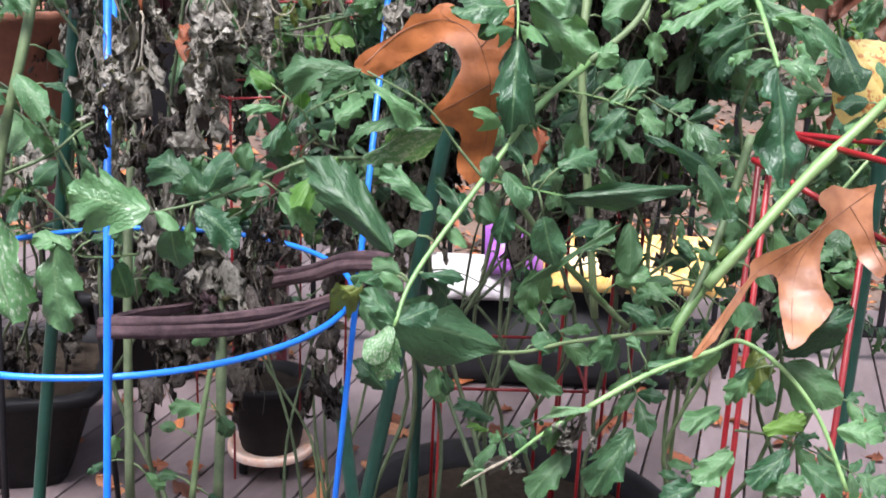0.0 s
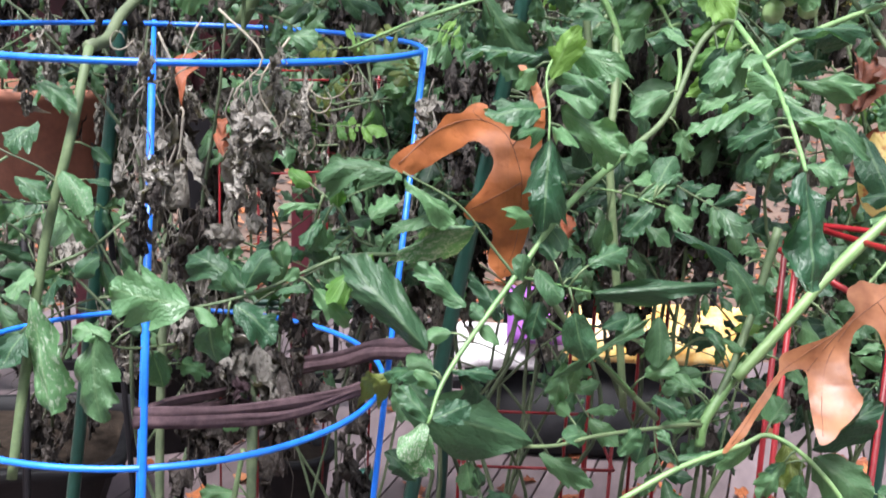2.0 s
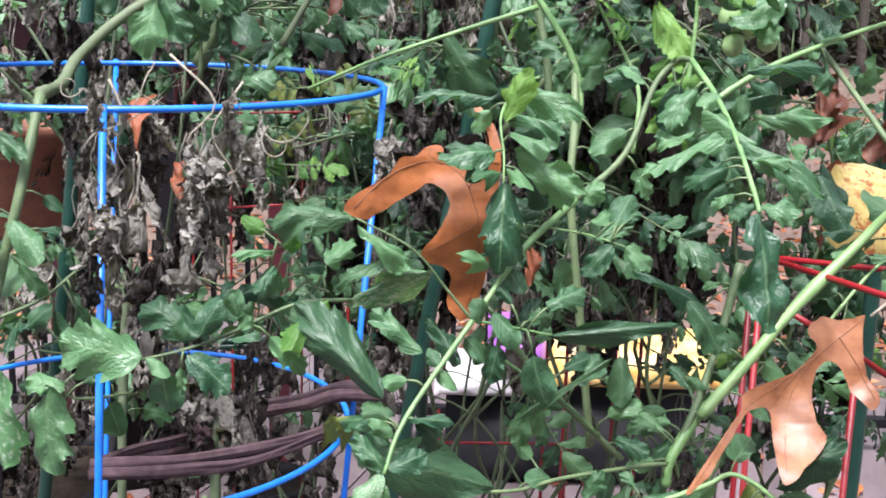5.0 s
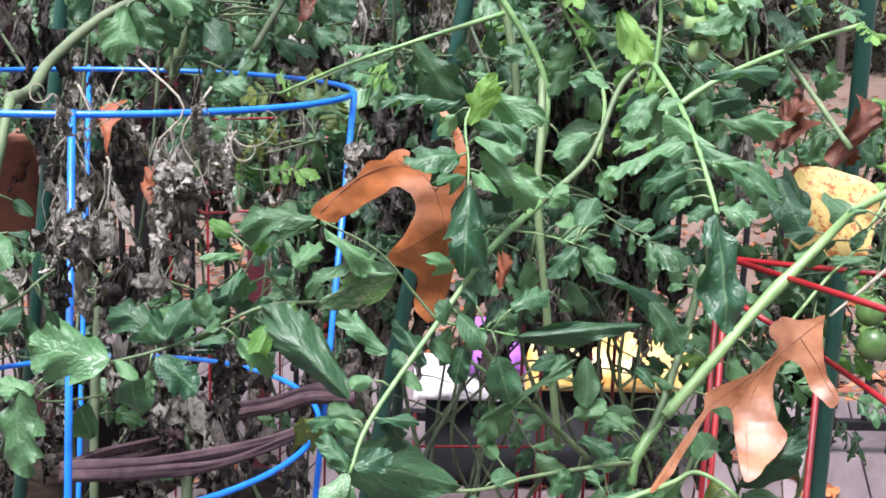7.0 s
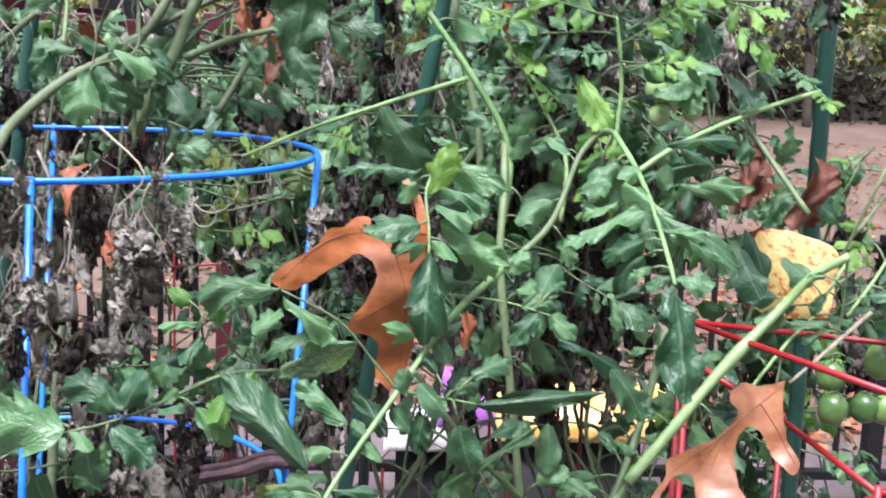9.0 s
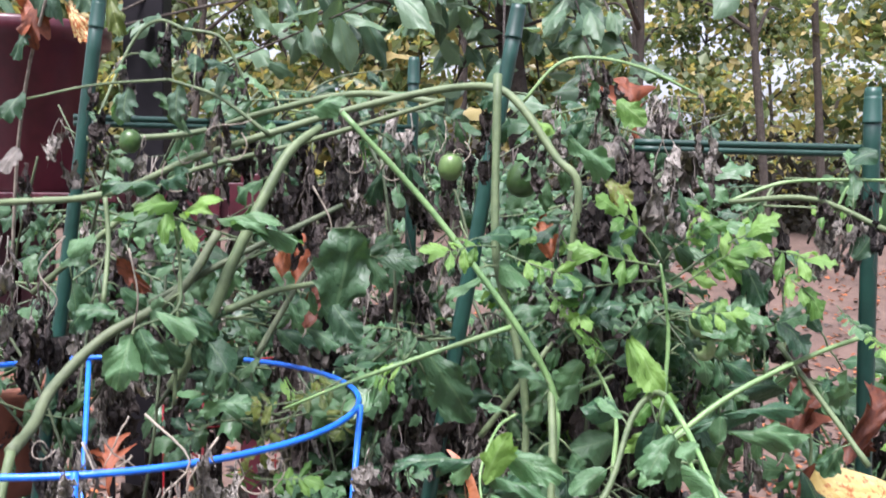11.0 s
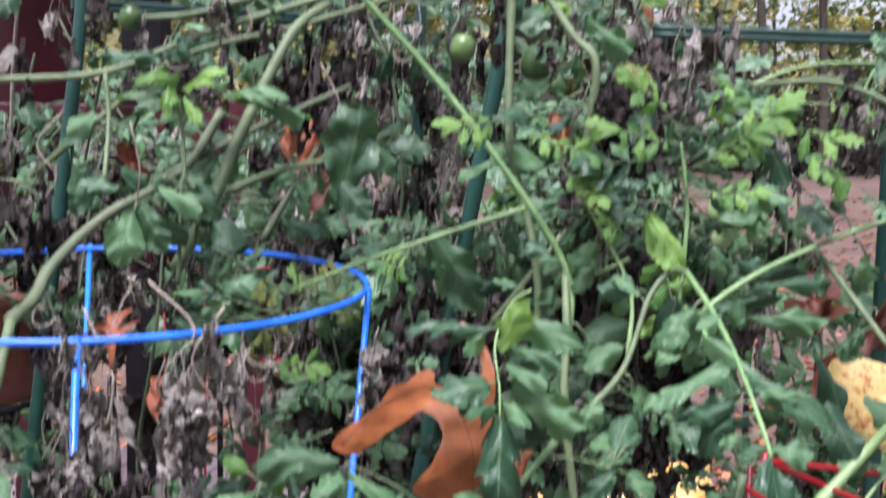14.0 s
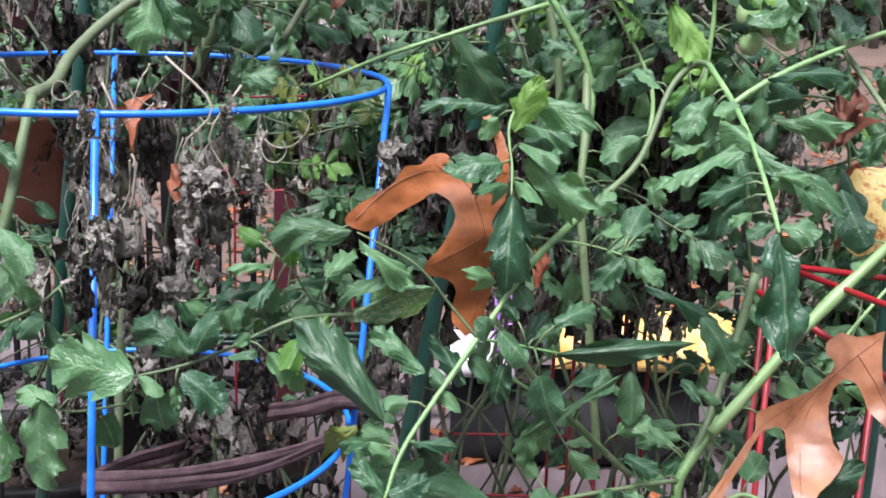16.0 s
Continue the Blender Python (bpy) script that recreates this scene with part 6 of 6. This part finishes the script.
oak_leaf((0.027, 0.806, 1.226), (0.027, 0.850, 1.392), (0.1, -0.97, 0.2), OAK, "large dry orange-brown oak leaf caught among tomato stems", ragged_outline(HOOKED, 1), 0.32, 3, veins=[[(-0.50, 0.47), (-0.34, 0.63), (-0.16, 0.71), (-0.02, 0.66), (0.05, 0.51), (0.07, 0.36), (0.07, 0.15), (0.03, 0.01)], [(-0.10, 0.70), (-0.16, 0.74), (-0.15, 0.77)], [(0.02, 0.59), (0.10, 0.72), (0.07, 0.95)], [(0.06, 0.42), (-0.04, 0.36), (-0.16, 0.29)]])
DROOPED = [(0.39, 0.81), (0.27, 0.78), (0.18, 0.79), (0.11, 0.71), (0.15, 0.64), (0.04, 0.53), (-0.16, 0.44), (-0.18, 0.36), (-0.28, 0.23), (-0.43, 0.00), (-0.37, 0.03), (-0.23, 0.24), (-0.14, 0.36), (-0.06, 0.36), (-0.05, 0.23), (-0.04, 0.05), (0.03, 0.08), (0.17, 0.24), (0.14, 0.32), (0.13, 0.45), (0.16, 0.56), (0.22, 0.59), (0.28, 0.53), (0.32, 0.44), (0.39, 0.38), (0.42, 0.44), (0.38, 0.54), (0.37, 0.66)]
oak_leaf((0.285, 0.784, 1.096), (0.288, 0.862, 1.261), (-0.05, -0.95, 0.3), OAK_PALE, "large pale brown oak leaf hanging on a red cage", ragged_outline(DROOPED, 5), -0.25, 5, stalk=[(0.355, 0.832, 1.230), (0.390, 0.845, 1.255), (0.429, 0.858, 1.285)], veins=[[(0.38, 0.79), (0.19, 0.64), (0.04, 0.52), (-0.08, 0.43), (-0.21, 0.31), (-0.40, 0.02)], [(0.14, 0.60), (0.04, 0.43), (0.00, 0.23), (-0.02, 0.08)], [(0.26, 0.70), (0.34, 0.57), (0.40, 0.43)], [(0.10, 0.57), (0.02, 0.47), (-0.05, 0.37)]])
oak_leaf((-0.255, 0.924, 1.334), (-0.262, 0.936, 1.389), (-0.3, -0.9, 0.3), OAK_RED, "rust-brown dead oak leaf lodged in the vines", None, 0.3, 0)
oak_leaf((-0.221, 0.936, 1.291), (-0.227, 0.944, 1.330), (0.0, -0.9, 0.3), OAK_RED, "rust-brown dead oak leaf lodged in the vines", None, 0.3, 1)
oak_leaf((0.385, 1.107, 1.335), (0.432, 1.122, 1.425), (0.3, -0.9, 0.3), OAK_RED, "rust-brown dead oak leaf lodged in the vines", None, 0.3, 2)
oak_leaf((0.389, 1.096, 1.343), (0.407, 1.106, 1.408), (-0.3, -0.9, 0.3), OAK_RED, "rust-brown dead oak leaf lodged in the vines", None, 0.3, 3)
oak_leaf((0.440, 1.092, 1.323), (0.505, 1.099, 1.405), (0.0, -0.9, 0.3), OAK_RED, "rust-brown dead oak leaf lodged in the vines", None, 0.3, 4)
oak_leaf((-0.109, 1.114, 1.455), (-0.093, 1.121, 1.502), (0.3, -0.9, 0.3), OAK_RED, "rust-brown dead oak leaf lodged in the vines", None, 0.3, 5)
oak_leaf((-0.133, 1.123, 1.506), (-0.141, 1.131, 1.552), (-0.3, -0.9, 0.3), OAK, "rust-brown dead oak leaf lodged in the vines", None, 0.3, 6)
oak_leaf((0.168, 1.327, 1.516), (0.157, 1.329, 1.578), (0.0, -0.9, 0.3), OAK, "rust-brown dead oak leaf lodged in the vines", None, 0.3, 7)
oak_leaf((-0.334, 1.238, 1.517), (-0.296, 1.236, 1.479), (0.3, -0.9, 0.3), OAK_RED, "rust-brown dead oak leaf lodged in the vines", None, 0.3, 8)
oak_leaf((-0.136, 1.282, 1.487), (-0.133, 1.285, 1.559), (-0.3, -0.9, 0.3), OAK_RED, "rust-brown dead oak leaf lodged in the vines", None, 0.3, 9)
oak_leaf((-0.653, 1.826, 1.846), (-0.637, 1.829, 1.939), (0.0, -0.9, 0.3), OAK_RED, "rust-brown dead oak leaf lodged in the vines", None, 0.3, 10)
oak_leaf((0.271, 1.329, 1.660), (0.264, 1.332, 1.756), (0.3, -0.9, 0.3), OAK_RED, "rust-brown dead oak leaf lodged in the vines", None, 0.3, 11)
oak_leaf((0.463, 1.115, 1.359), (0.481, 1.113, 1.318), (-0.3, -0.9, 0.3), OAK_RED, "rust-brown dead oak leaf lodged in the vines", None, 0.3, 12)
oak_leaf((0.108, 1.162, 1.168), (0.119, 1.168, 1.212), (0.0, -0.9, 0.3), OAK_RED, "rust-brown dead oak leaf lodged in the vines", None, 0.3, 13)
plant_tie = thing("wire_tie", (0.062, 0.80, 1.16), "thin black wire tie hanging from a stem", "wire tie")
bar("wire", plant_tie, [(0.052, 0.80, 1.215), (0.054, 0.80, 1.19), (0.061, 0.798, 1.165), (0.066, 0.798, 1.150)], 0.0009, BLACK_PLASTIC, per=4)
bar("hook", plant_tie, [(0.066, 0.798, 1.150), (0.070, 0.797, 1.149), (0.071, 0.797, 1.156)], 0.0012, BLACK_PLASTIC, per=3)
yellow_leaf = thing("broad_leaf", (0.429, 1.046, 1.287), "broad yellow leaf flecked with red", "leaf")
leaflet(yellow_leaf, (0.396, 1.053, 1.326), (0.458, 1.017, 1.240), 0.093, YELLOW, "smooth", (-0.1, -0.9, 0.4))
leaflet(yellow_leaf, (0.406, 1.073, 1.329), (0.406, 1.057, 1.225), 0.046, OAK_RED, "curled")
leaflet(front_vine, (0.376, 1.034, 1.330), (0.403, 1.015, 1.280), 0.028, LEAF_SHADE, "oval")
for k, (x, y, z, dx, dz) in enumerate(((-0.262, 1.02, 1.54, 0.008, -0.11), (-0.215, 1.06, 1.56, -0.012, -0.09), (-0.330, 1.05, 1.55, -0.02, -0.08), (-0.100, 1.10, 1.60, 0.016, -0.1), (-0.250, 0.84, 1.40, 0.01, -0.07), (-0.205, 0.85, 1.42, 0.03, -0.09), (-0.150, 0.86, 1.40, -0.02, -0.1))):
    stem(cage_vine, [(x, y, z), (x + dx * 1.2, y - 0.005, z + dz * 0.4), (x + dx * 0.4, y, z + dz * 0.75), (x + dx, y + 0.004, z + dz)], 0.0010, 0.0006, STEM_DEAD, "dry_twig", 4)
cloth_tie = thing("cloth_tie", (-0.181, 0.896, 1.071), "purple-brown cloth strips tying the vine to the cage", "tie")


def cloth_strip(points, w0, w1, seed):
    """A folded strip of cloth pulled tight: a flat closed band with pleats that run along it."""
    line = spline(points, 9)
    verts, faces, sides = [], [], 22
    for i, p in enumerate(line):
        t = i / (len(line) - 1)
        d = Vector(line[min(i + 1, len(line) - 1)] - line[max(i - 1, 0)]).normalized()
        out = d.cross(Vector((0, 0, 1))).normalized()
        up = out.cross(d)
        half = (w0 + (w1 - w0) * t) * (1 + 0.25 * noise.noise(Vector((t * 4, seed, 0))))
        sag = 0.004 * noise.noise(Vector((t * 3, seed, 5)))
        for k in range(sides):
            a = 2 * math.pi * k / sides
            pleat = 1 + 0.75 * noise.noise(Vector((math.cos(a) * 3.2, math.sin(a) * 3.2 + t * 1.3, seed))) + 0.4 * noise.noise(Vector((math.cos(a) * 7, t * 6, seed + 3)))
            verts.append(Vector(p) + out * math.cos(a) * 0.0034 * pleat + up * (math.sin(a) * half * (0.85 + 0.15 * pleat) + sag))
    for i in range(len(line) - 1):
        for k in range(sides):
            a, b = i * sides + k, i * sides + (k + 1) % sides
            faces.append((a, b, b + sides, a + sides))
    faces += [tuple(range(sides))[::-1], tuple(range(len(verts) - sides, len(verts)))]
    return child("strip", mesh_of("strip", verts, faces, CLOTH), cloth_tie)


cloth_strip([(-0.266, 0.808, 1.094), (-0.214, 0.827, 1.091), (-0.161, 0.867, 1.084), (-0.114, 0.917, 1.079), (-0.079, 0.959, 1.079)], 0.006, 0.0042, 1)
cloth_strip([(-0.266, 0.805, 1.089), (-0.213, 0.823, 1.084), (-0.160, 0.863, 1.077), (-0.113, 0.914, 1.073), (-0.078, 0.957, 1.073)], 0.006, 0.0042, 2)
cloth_strip([(-0.193, 1.046, 1.050), (-0.137, 1.013, 1.080), (-0.090, 0.988, 1.102), (-0.040, 0.959, 1.114)], 0.0052, 0.0066, 3)
cloth_strip([(-0.193, 1.043, 1.045), (-0.136, 1.010, 1.074), (-0.089, 0.984, 1.096), (-0.039, 0.956, 1.108)], 0.0055, 0.0065, 4)
cloth_strip([(-0.265, 0.810, 1.095), (-0.251, 0.898, 1.074), (-0.223, 0.994, 1.051), (-0.193, 1.043, 1.046)], 0.004, 0.005, 5)
cloth_strip([(-0.265, 0.808, 1.087), (-0.250, 0.895, 1.066), (-0.222, 0.992, 1.041), (-0.193, 1.041, 1.036)], 0.004, 0.004, 6)
withered(cloth_tie, (-0.210, 0.951, 1.081), 0.037, 0.019, CLOTH)
leaflet(cage_vine, (-0.063, 0.924, 1.101), (-0.098, 0.911, 1.091), 0.017, LEAF_OLIVE, "curled")
leaflet(cage_vine, (-0.063, 0.924, 1.101), (-0.082, 0.909, 1.084), 0.017, LEAF_OLIVE, "curled")
withered(cage_vine, (-0.274, 0.849, 1.392), 0.049, 0.013, LEAF_DEAD)
withered(cage_vine, (-0.251, 0.851, 1.397), 0.031, 0.010, LEAF_DEAD)
withered(cage_vine, (-0.183, 0.845, 1.368), 0.085, 0.021, LEAF_DEAD)
withered(cage_vine, (-0.158, 0.851, 1.396), 0.036, 0.013, LEAF_DEAD)
withered(cage_vine, (-0.237, 0.820, 1.253), 0.027, 0.012, LEAF_DEAD)
withered(cage_vine, (-0.340, 0.848, 1.390), 0.031, 0.010, LEAF_DEAD)
withered(cage_vine, (-0.266, 0.872, 1.393), 0.049, 0.012, LEAF_DEAD)
withered(cage_vine, (-0.159, 0.869, 1.384), 0.049, 0.013, LEAF_DEAD)
withered(cage_vine, (-0.248, 0.872, 1.419), 0.031, 0.009, LEAF_DEAD)
ivy = thing("climber", (-0.7, 2.2, 1.6), "climbing stem with lobed grey-green and yellowing leaves", "climber")
stem(ivy, [(-0.595, 1.809, 1.981), (-0.604, 1.807, 1.917), (-0.650, 1.855, 1.812), (-0.688, 1.901, 1.671), (-0.717, 1.945, 1.453)], 0.0024, 0.0033, STEM_DEAD)
leaflet(ivy, (-0.586, 1.838, 1.960), (-0.633, 1.797, 1.901), 0.079, SHRUB, "lobed")
leaflet(ivy, (-0.558, 1.838, 1.960), (-0.532, 1.795, 1.905), 0.056, SHRUB, "lobed")
leaflet(ivy, (-0.586, 1.837, 1.922), (-0.529, 1.793, 1.846), 0.037, YELLOW, "lobed")
leaflet(ivy, (-0.643, 1.837, 1.875), (-0.665, 1.795, 1.823), 0.037, LEAF_SHADE, "lobed")
leaflet(ivy, (-0.653, 1.833, 1.762), (-0.675, 1.792, 1.722), 0.046, LEAF_SHADE, "lobed")
leaflet(ivy, (-0.658, 1.830, 1.668), (-0.680, 1.790, 1.639), 0.046, LEAF_DEAD, "lobed")
leaflet(ivy, (-0.615, 1.838, 1.932), (-0.647, 1.796, 1.841), 0.056, OAK_RED, "lobed")
leaflet(ivy, (-0.662, 1.828, 1.593), (-0.611, 1.785, 1.547), 0.046, LEAF_SHADE, "lobed")
leaflet(ivy, (-0.511, 1.836, 1.931), (-0.486, 1.793, 1.859), 0.037, LEAF_OLIVE, "lobed")
withered(cage_vine, (-0.243, 0.766, 1.311), 0.066, 0.015, LEAF_DEAD_DARK)
withered(cage_vine, (-0.014, 0.978, 1.384), 0.092, 0.012, LEAF_DEAD_DARK)
withered(cage_vine, (-0.018, 0.958, 1.335), 0.091, 0.013, LEAF_DEAD_DARK)
withered(cage_vine, (-0.039, 0.974, 1.364), 0.077, 0.012, LEAF_DEAD)
withered(cage_vine, (-0.241, 0.766, 1.334), 0.057, 0.029, LEAF_DEAD)
withered(cage_vine, (-0.251, 0.784, 1.395), 0.033, 0.016, LEAF_DEAD)
withered(cage_vine, (-0.170, 0.824, 1.340), 0.053, 0.031, LEAF_DEAD)
withered(cage_vine, (-0.135, 0.835, 1.340), 0.036, 0.018, LEAF_DEAD)


# ---- the rest of the vines, filling the cages behind ----
def over_deck(x, y):
    """Below this height the deck shows between the tubs."""
    return 1.36 - 0.37 * y if x < 0.05 else 1.33 - 0.36 * y


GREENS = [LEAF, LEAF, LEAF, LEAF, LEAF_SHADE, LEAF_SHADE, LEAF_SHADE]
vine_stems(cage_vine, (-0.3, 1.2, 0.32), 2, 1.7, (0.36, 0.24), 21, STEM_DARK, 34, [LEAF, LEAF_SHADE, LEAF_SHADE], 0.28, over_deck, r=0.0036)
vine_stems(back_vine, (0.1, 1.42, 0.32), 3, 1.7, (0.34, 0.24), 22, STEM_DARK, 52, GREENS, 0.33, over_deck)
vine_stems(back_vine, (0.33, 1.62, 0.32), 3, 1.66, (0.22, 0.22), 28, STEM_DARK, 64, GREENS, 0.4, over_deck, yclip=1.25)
left_vine = thing("tomato_vine", (-1.124, 2.632, 0.25), "withered brown tomato vine leaning out of a black planter", "tomato plant")
fill_rng = random.Random(77)
for k in range(14):
    q = Vector((fill_rng.uniform(-0.3, -0.06), fill_rng.uniform(0.95, 1.14), fill_rng.uniform(1.02, 1.18)))
    withered(cage_vine, q, fill_rng.uniform(0.07, 0.13), 0.025, LEAF_DEAD_DARK)
for k in range(16):
    q = Vector((fill_rng.uniform(-0.2, -0.02), fill_rng.uniform(1.06, 1.14), fill_rng.uniform(1.24, 1.42)))
    d = Vector((fill_rng.uniform(-0.06, 0.06), -0.01, fill_rng.uniform(-0.05, 0.02)))
    leaf(cage_vine, q, q + d, 0.075, (LEAF_OLIVE, LEAF, LEAF_SHADE, LEAF_YOUNG)[k % 4 if k % 8 else 0], face=(fill_rng.uniform(-0.4, 0.4), -0.7, 0.6))
# dark clumps added over the planter's soil to stand for the shade inside
for k in range(14):
    q = Vector((fill_rng.uniform(-1.32, -0.92), fill_rng.uniform(2.42, 2.82), fill_rng.uniform(0.36, 0.5)))
    withered(left_vine, q, fill_rng.uniform(0.1, 0.16), 0.05, LEAF_DEAD_DARK)
for k in range(26):
    q = Vector((leaf_rng.uniform(-0.1, 0.2), leaf_rng.uniform(0.98, 1.15), leaf_rng.uniform(1.06, 1.3)))
    if in_gap(q):
        continue
    if k % 3 == 0:
        withered(back_vine, q, leaf_rng.uniform(0.06, 0.11), 0.02, LEAF_DEAD_DARK)
    else:
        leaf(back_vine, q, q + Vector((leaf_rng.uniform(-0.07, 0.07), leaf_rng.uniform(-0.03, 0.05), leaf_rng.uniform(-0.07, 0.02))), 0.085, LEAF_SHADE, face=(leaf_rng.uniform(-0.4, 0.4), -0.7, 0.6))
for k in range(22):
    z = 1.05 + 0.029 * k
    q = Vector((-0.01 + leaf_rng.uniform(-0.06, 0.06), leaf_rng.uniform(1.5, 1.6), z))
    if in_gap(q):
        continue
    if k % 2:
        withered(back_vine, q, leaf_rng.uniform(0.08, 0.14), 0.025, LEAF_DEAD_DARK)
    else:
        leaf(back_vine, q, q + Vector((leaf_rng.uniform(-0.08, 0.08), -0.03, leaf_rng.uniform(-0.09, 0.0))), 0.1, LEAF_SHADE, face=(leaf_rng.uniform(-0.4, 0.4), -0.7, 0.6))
right_vine = thing("tomato_vine", (0.5, 1.5, 0.3), "bushy green tomato vine growing through a red cage", "tomato plant")
vine_stems(right_vine, (0.47, 1.52, 0.32), 4, 1.46, (0.34, 0.2), 23, STEM, 30, GREENS + [LEAF_YOUNG], 0.14, over_deck, yclip=1.4)
vine_stems(right_vine, (0.36, 1.45, 0.32), 3, 1.62, (0.17, 0.16), 33, STEM, 50, GREENS + [LEAF_YOUNG], 0.16, over_deck, yclip=1.2)
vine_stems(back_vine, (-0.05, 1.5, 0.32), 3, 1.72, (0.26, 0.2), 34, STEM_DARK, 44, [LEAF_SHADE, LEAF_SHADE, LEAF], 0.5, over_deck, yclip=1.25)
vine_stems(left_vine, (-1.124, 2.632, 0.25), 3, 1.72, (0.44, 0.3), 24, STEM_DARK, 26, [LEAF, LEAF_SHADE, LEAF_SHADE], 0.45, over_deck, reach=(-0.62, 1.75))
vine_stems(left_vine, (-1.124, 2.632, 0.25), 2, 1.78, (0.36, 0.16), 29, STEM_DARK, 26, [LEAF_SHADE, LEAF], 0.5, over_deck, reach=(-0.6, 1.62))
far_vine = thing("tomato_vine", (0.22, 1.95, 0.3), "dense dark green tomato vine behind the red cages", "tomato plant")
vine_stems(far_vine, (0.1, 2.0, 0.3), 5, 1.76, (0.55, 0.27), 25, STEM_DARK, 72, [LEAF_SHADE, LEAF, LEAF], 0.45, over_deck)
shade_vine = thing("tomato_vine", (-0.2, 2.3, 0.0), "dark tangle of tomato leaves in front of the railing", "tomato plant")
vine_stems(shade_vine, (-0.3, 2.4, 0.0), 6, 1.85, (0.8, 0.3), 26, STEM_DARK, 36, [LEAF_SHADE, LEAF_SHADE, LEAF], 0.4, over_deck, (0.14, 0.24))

# ---- broad-leaved branches hanging in from a tree ----
near_tree = thing("tree", (0.6, 4.6, -0.6), "young tree with broad drooping green leaves", "tree")
stem(near_tree, [(0.6, 4.6, -0.7), (0.55, 4.6, 1.0), (0.35, 4.5, 2.6), (0.3, 4.5, 4.5)], 0.07, 0.04, BARK, "trunk", 6)
limb_rng = random.Random(9)
for k in range(26):
    x0 = limb_rng.uniform(-0.2, 0.6)
    z0 = limb_rng.uniform(2.2, 3.3)
    x1, y1, z1 = limb_rng.uniform(-1.7, 1.3), limb_rng.uniform(2.8, 4.6), limb_rng.uniform(1.72, 2.5)
    pts = [(0.36, 4.5, z0), ((0.36 + x1) / 2, (4.5 + y1) / 2, (z0 + z1) / 2 + 0.15), (x1, y1, z1)]
    stem(near_tree, pts, 0.009, 0.003, BARK, "limb", 8)
    line = spline(pts, 10)
    for i in range(17):
        q = Vector(line[limb_rng.randrange(4, len(line))]) + Vector((limb_rng.uniform(-0.05, 0.05), limb_rng.uniform(-0.05, 0.05), limb_rng.uniform(-0.06, 0.04)))
        d = Vector((limb_rng.uniform(-1, 1), limb_rng.uniform(-0.8, 0.4), limb_rng.uniform(-0.9, 0.1))).normalized() * limb_rng.uniform(0.1, 0.2)
        leaflet(near_tree, q, q + d, d.length * limb_rng.uniform(0.32, 0.44), SHRUB if limb_rng.random() < 0.975 else TREE_YELLOW, "smooth", (0, -0.6, 0.8))

# ---- deck boards ----
BOARD_W = 0.14
bm = bmesh.new()
box(bm, -BOARD_W / 2 + 0.003, BOARD_W / 2 - 0.003, -0.5, 0.5, -0.028, 0.0, 0.003)
board_mesh = bpy.data.meshes.new("board")
bm.to_mesh(board_mesh)
bm.free()
board_mesh.materials.append(BOARD)
for k in range(-22, 23):
    for j, (y0, y1) in enumerate(((-2.2, 1.1 + 0.6 * (k % 3)), (1.1 + 0.6 * (k % 3), 4.6))):
        m = DECK_TURN @ Matrix.Translation((k * BOARD_W, (y0 + y1) / 2, 0)) @ Matrix.Diagonal((1, y1 - y0 - 0.004, 1, 1))
        child("board", board_mesh, deck, m)

# fallen leaves on the deck
litter_rng = random.Random(31)
LITTER = [leaf_mesh("oak", mt, s) for s, mt in ((1, OAK), (2, OAK_RED), (3, OAK_PALE), (4, OAK_RED))]
for k in range(190):
    x, y = litter_rng.uniform(-1.9, 1.5), litter_rng.uniform(1.6, 3.6)
    s = litter_rng.uniform(0.07, 0.13)
    ob = tagged(new("oak_leaf", LITTER[litter_rng.randrange(4)]), "dry brown oak leaf lying on the deck", "leaf", "fallen oak leaves")
    ob.matrix_basis = pose(x, y, 0.016, litter_rng.uniform(-12, 12), litter_rng.uniform(-12, 12), litter_rng.uniform(0, 360)) @ Matrix.Diagonal((s * 0.6, s, s * 0.35, 1))
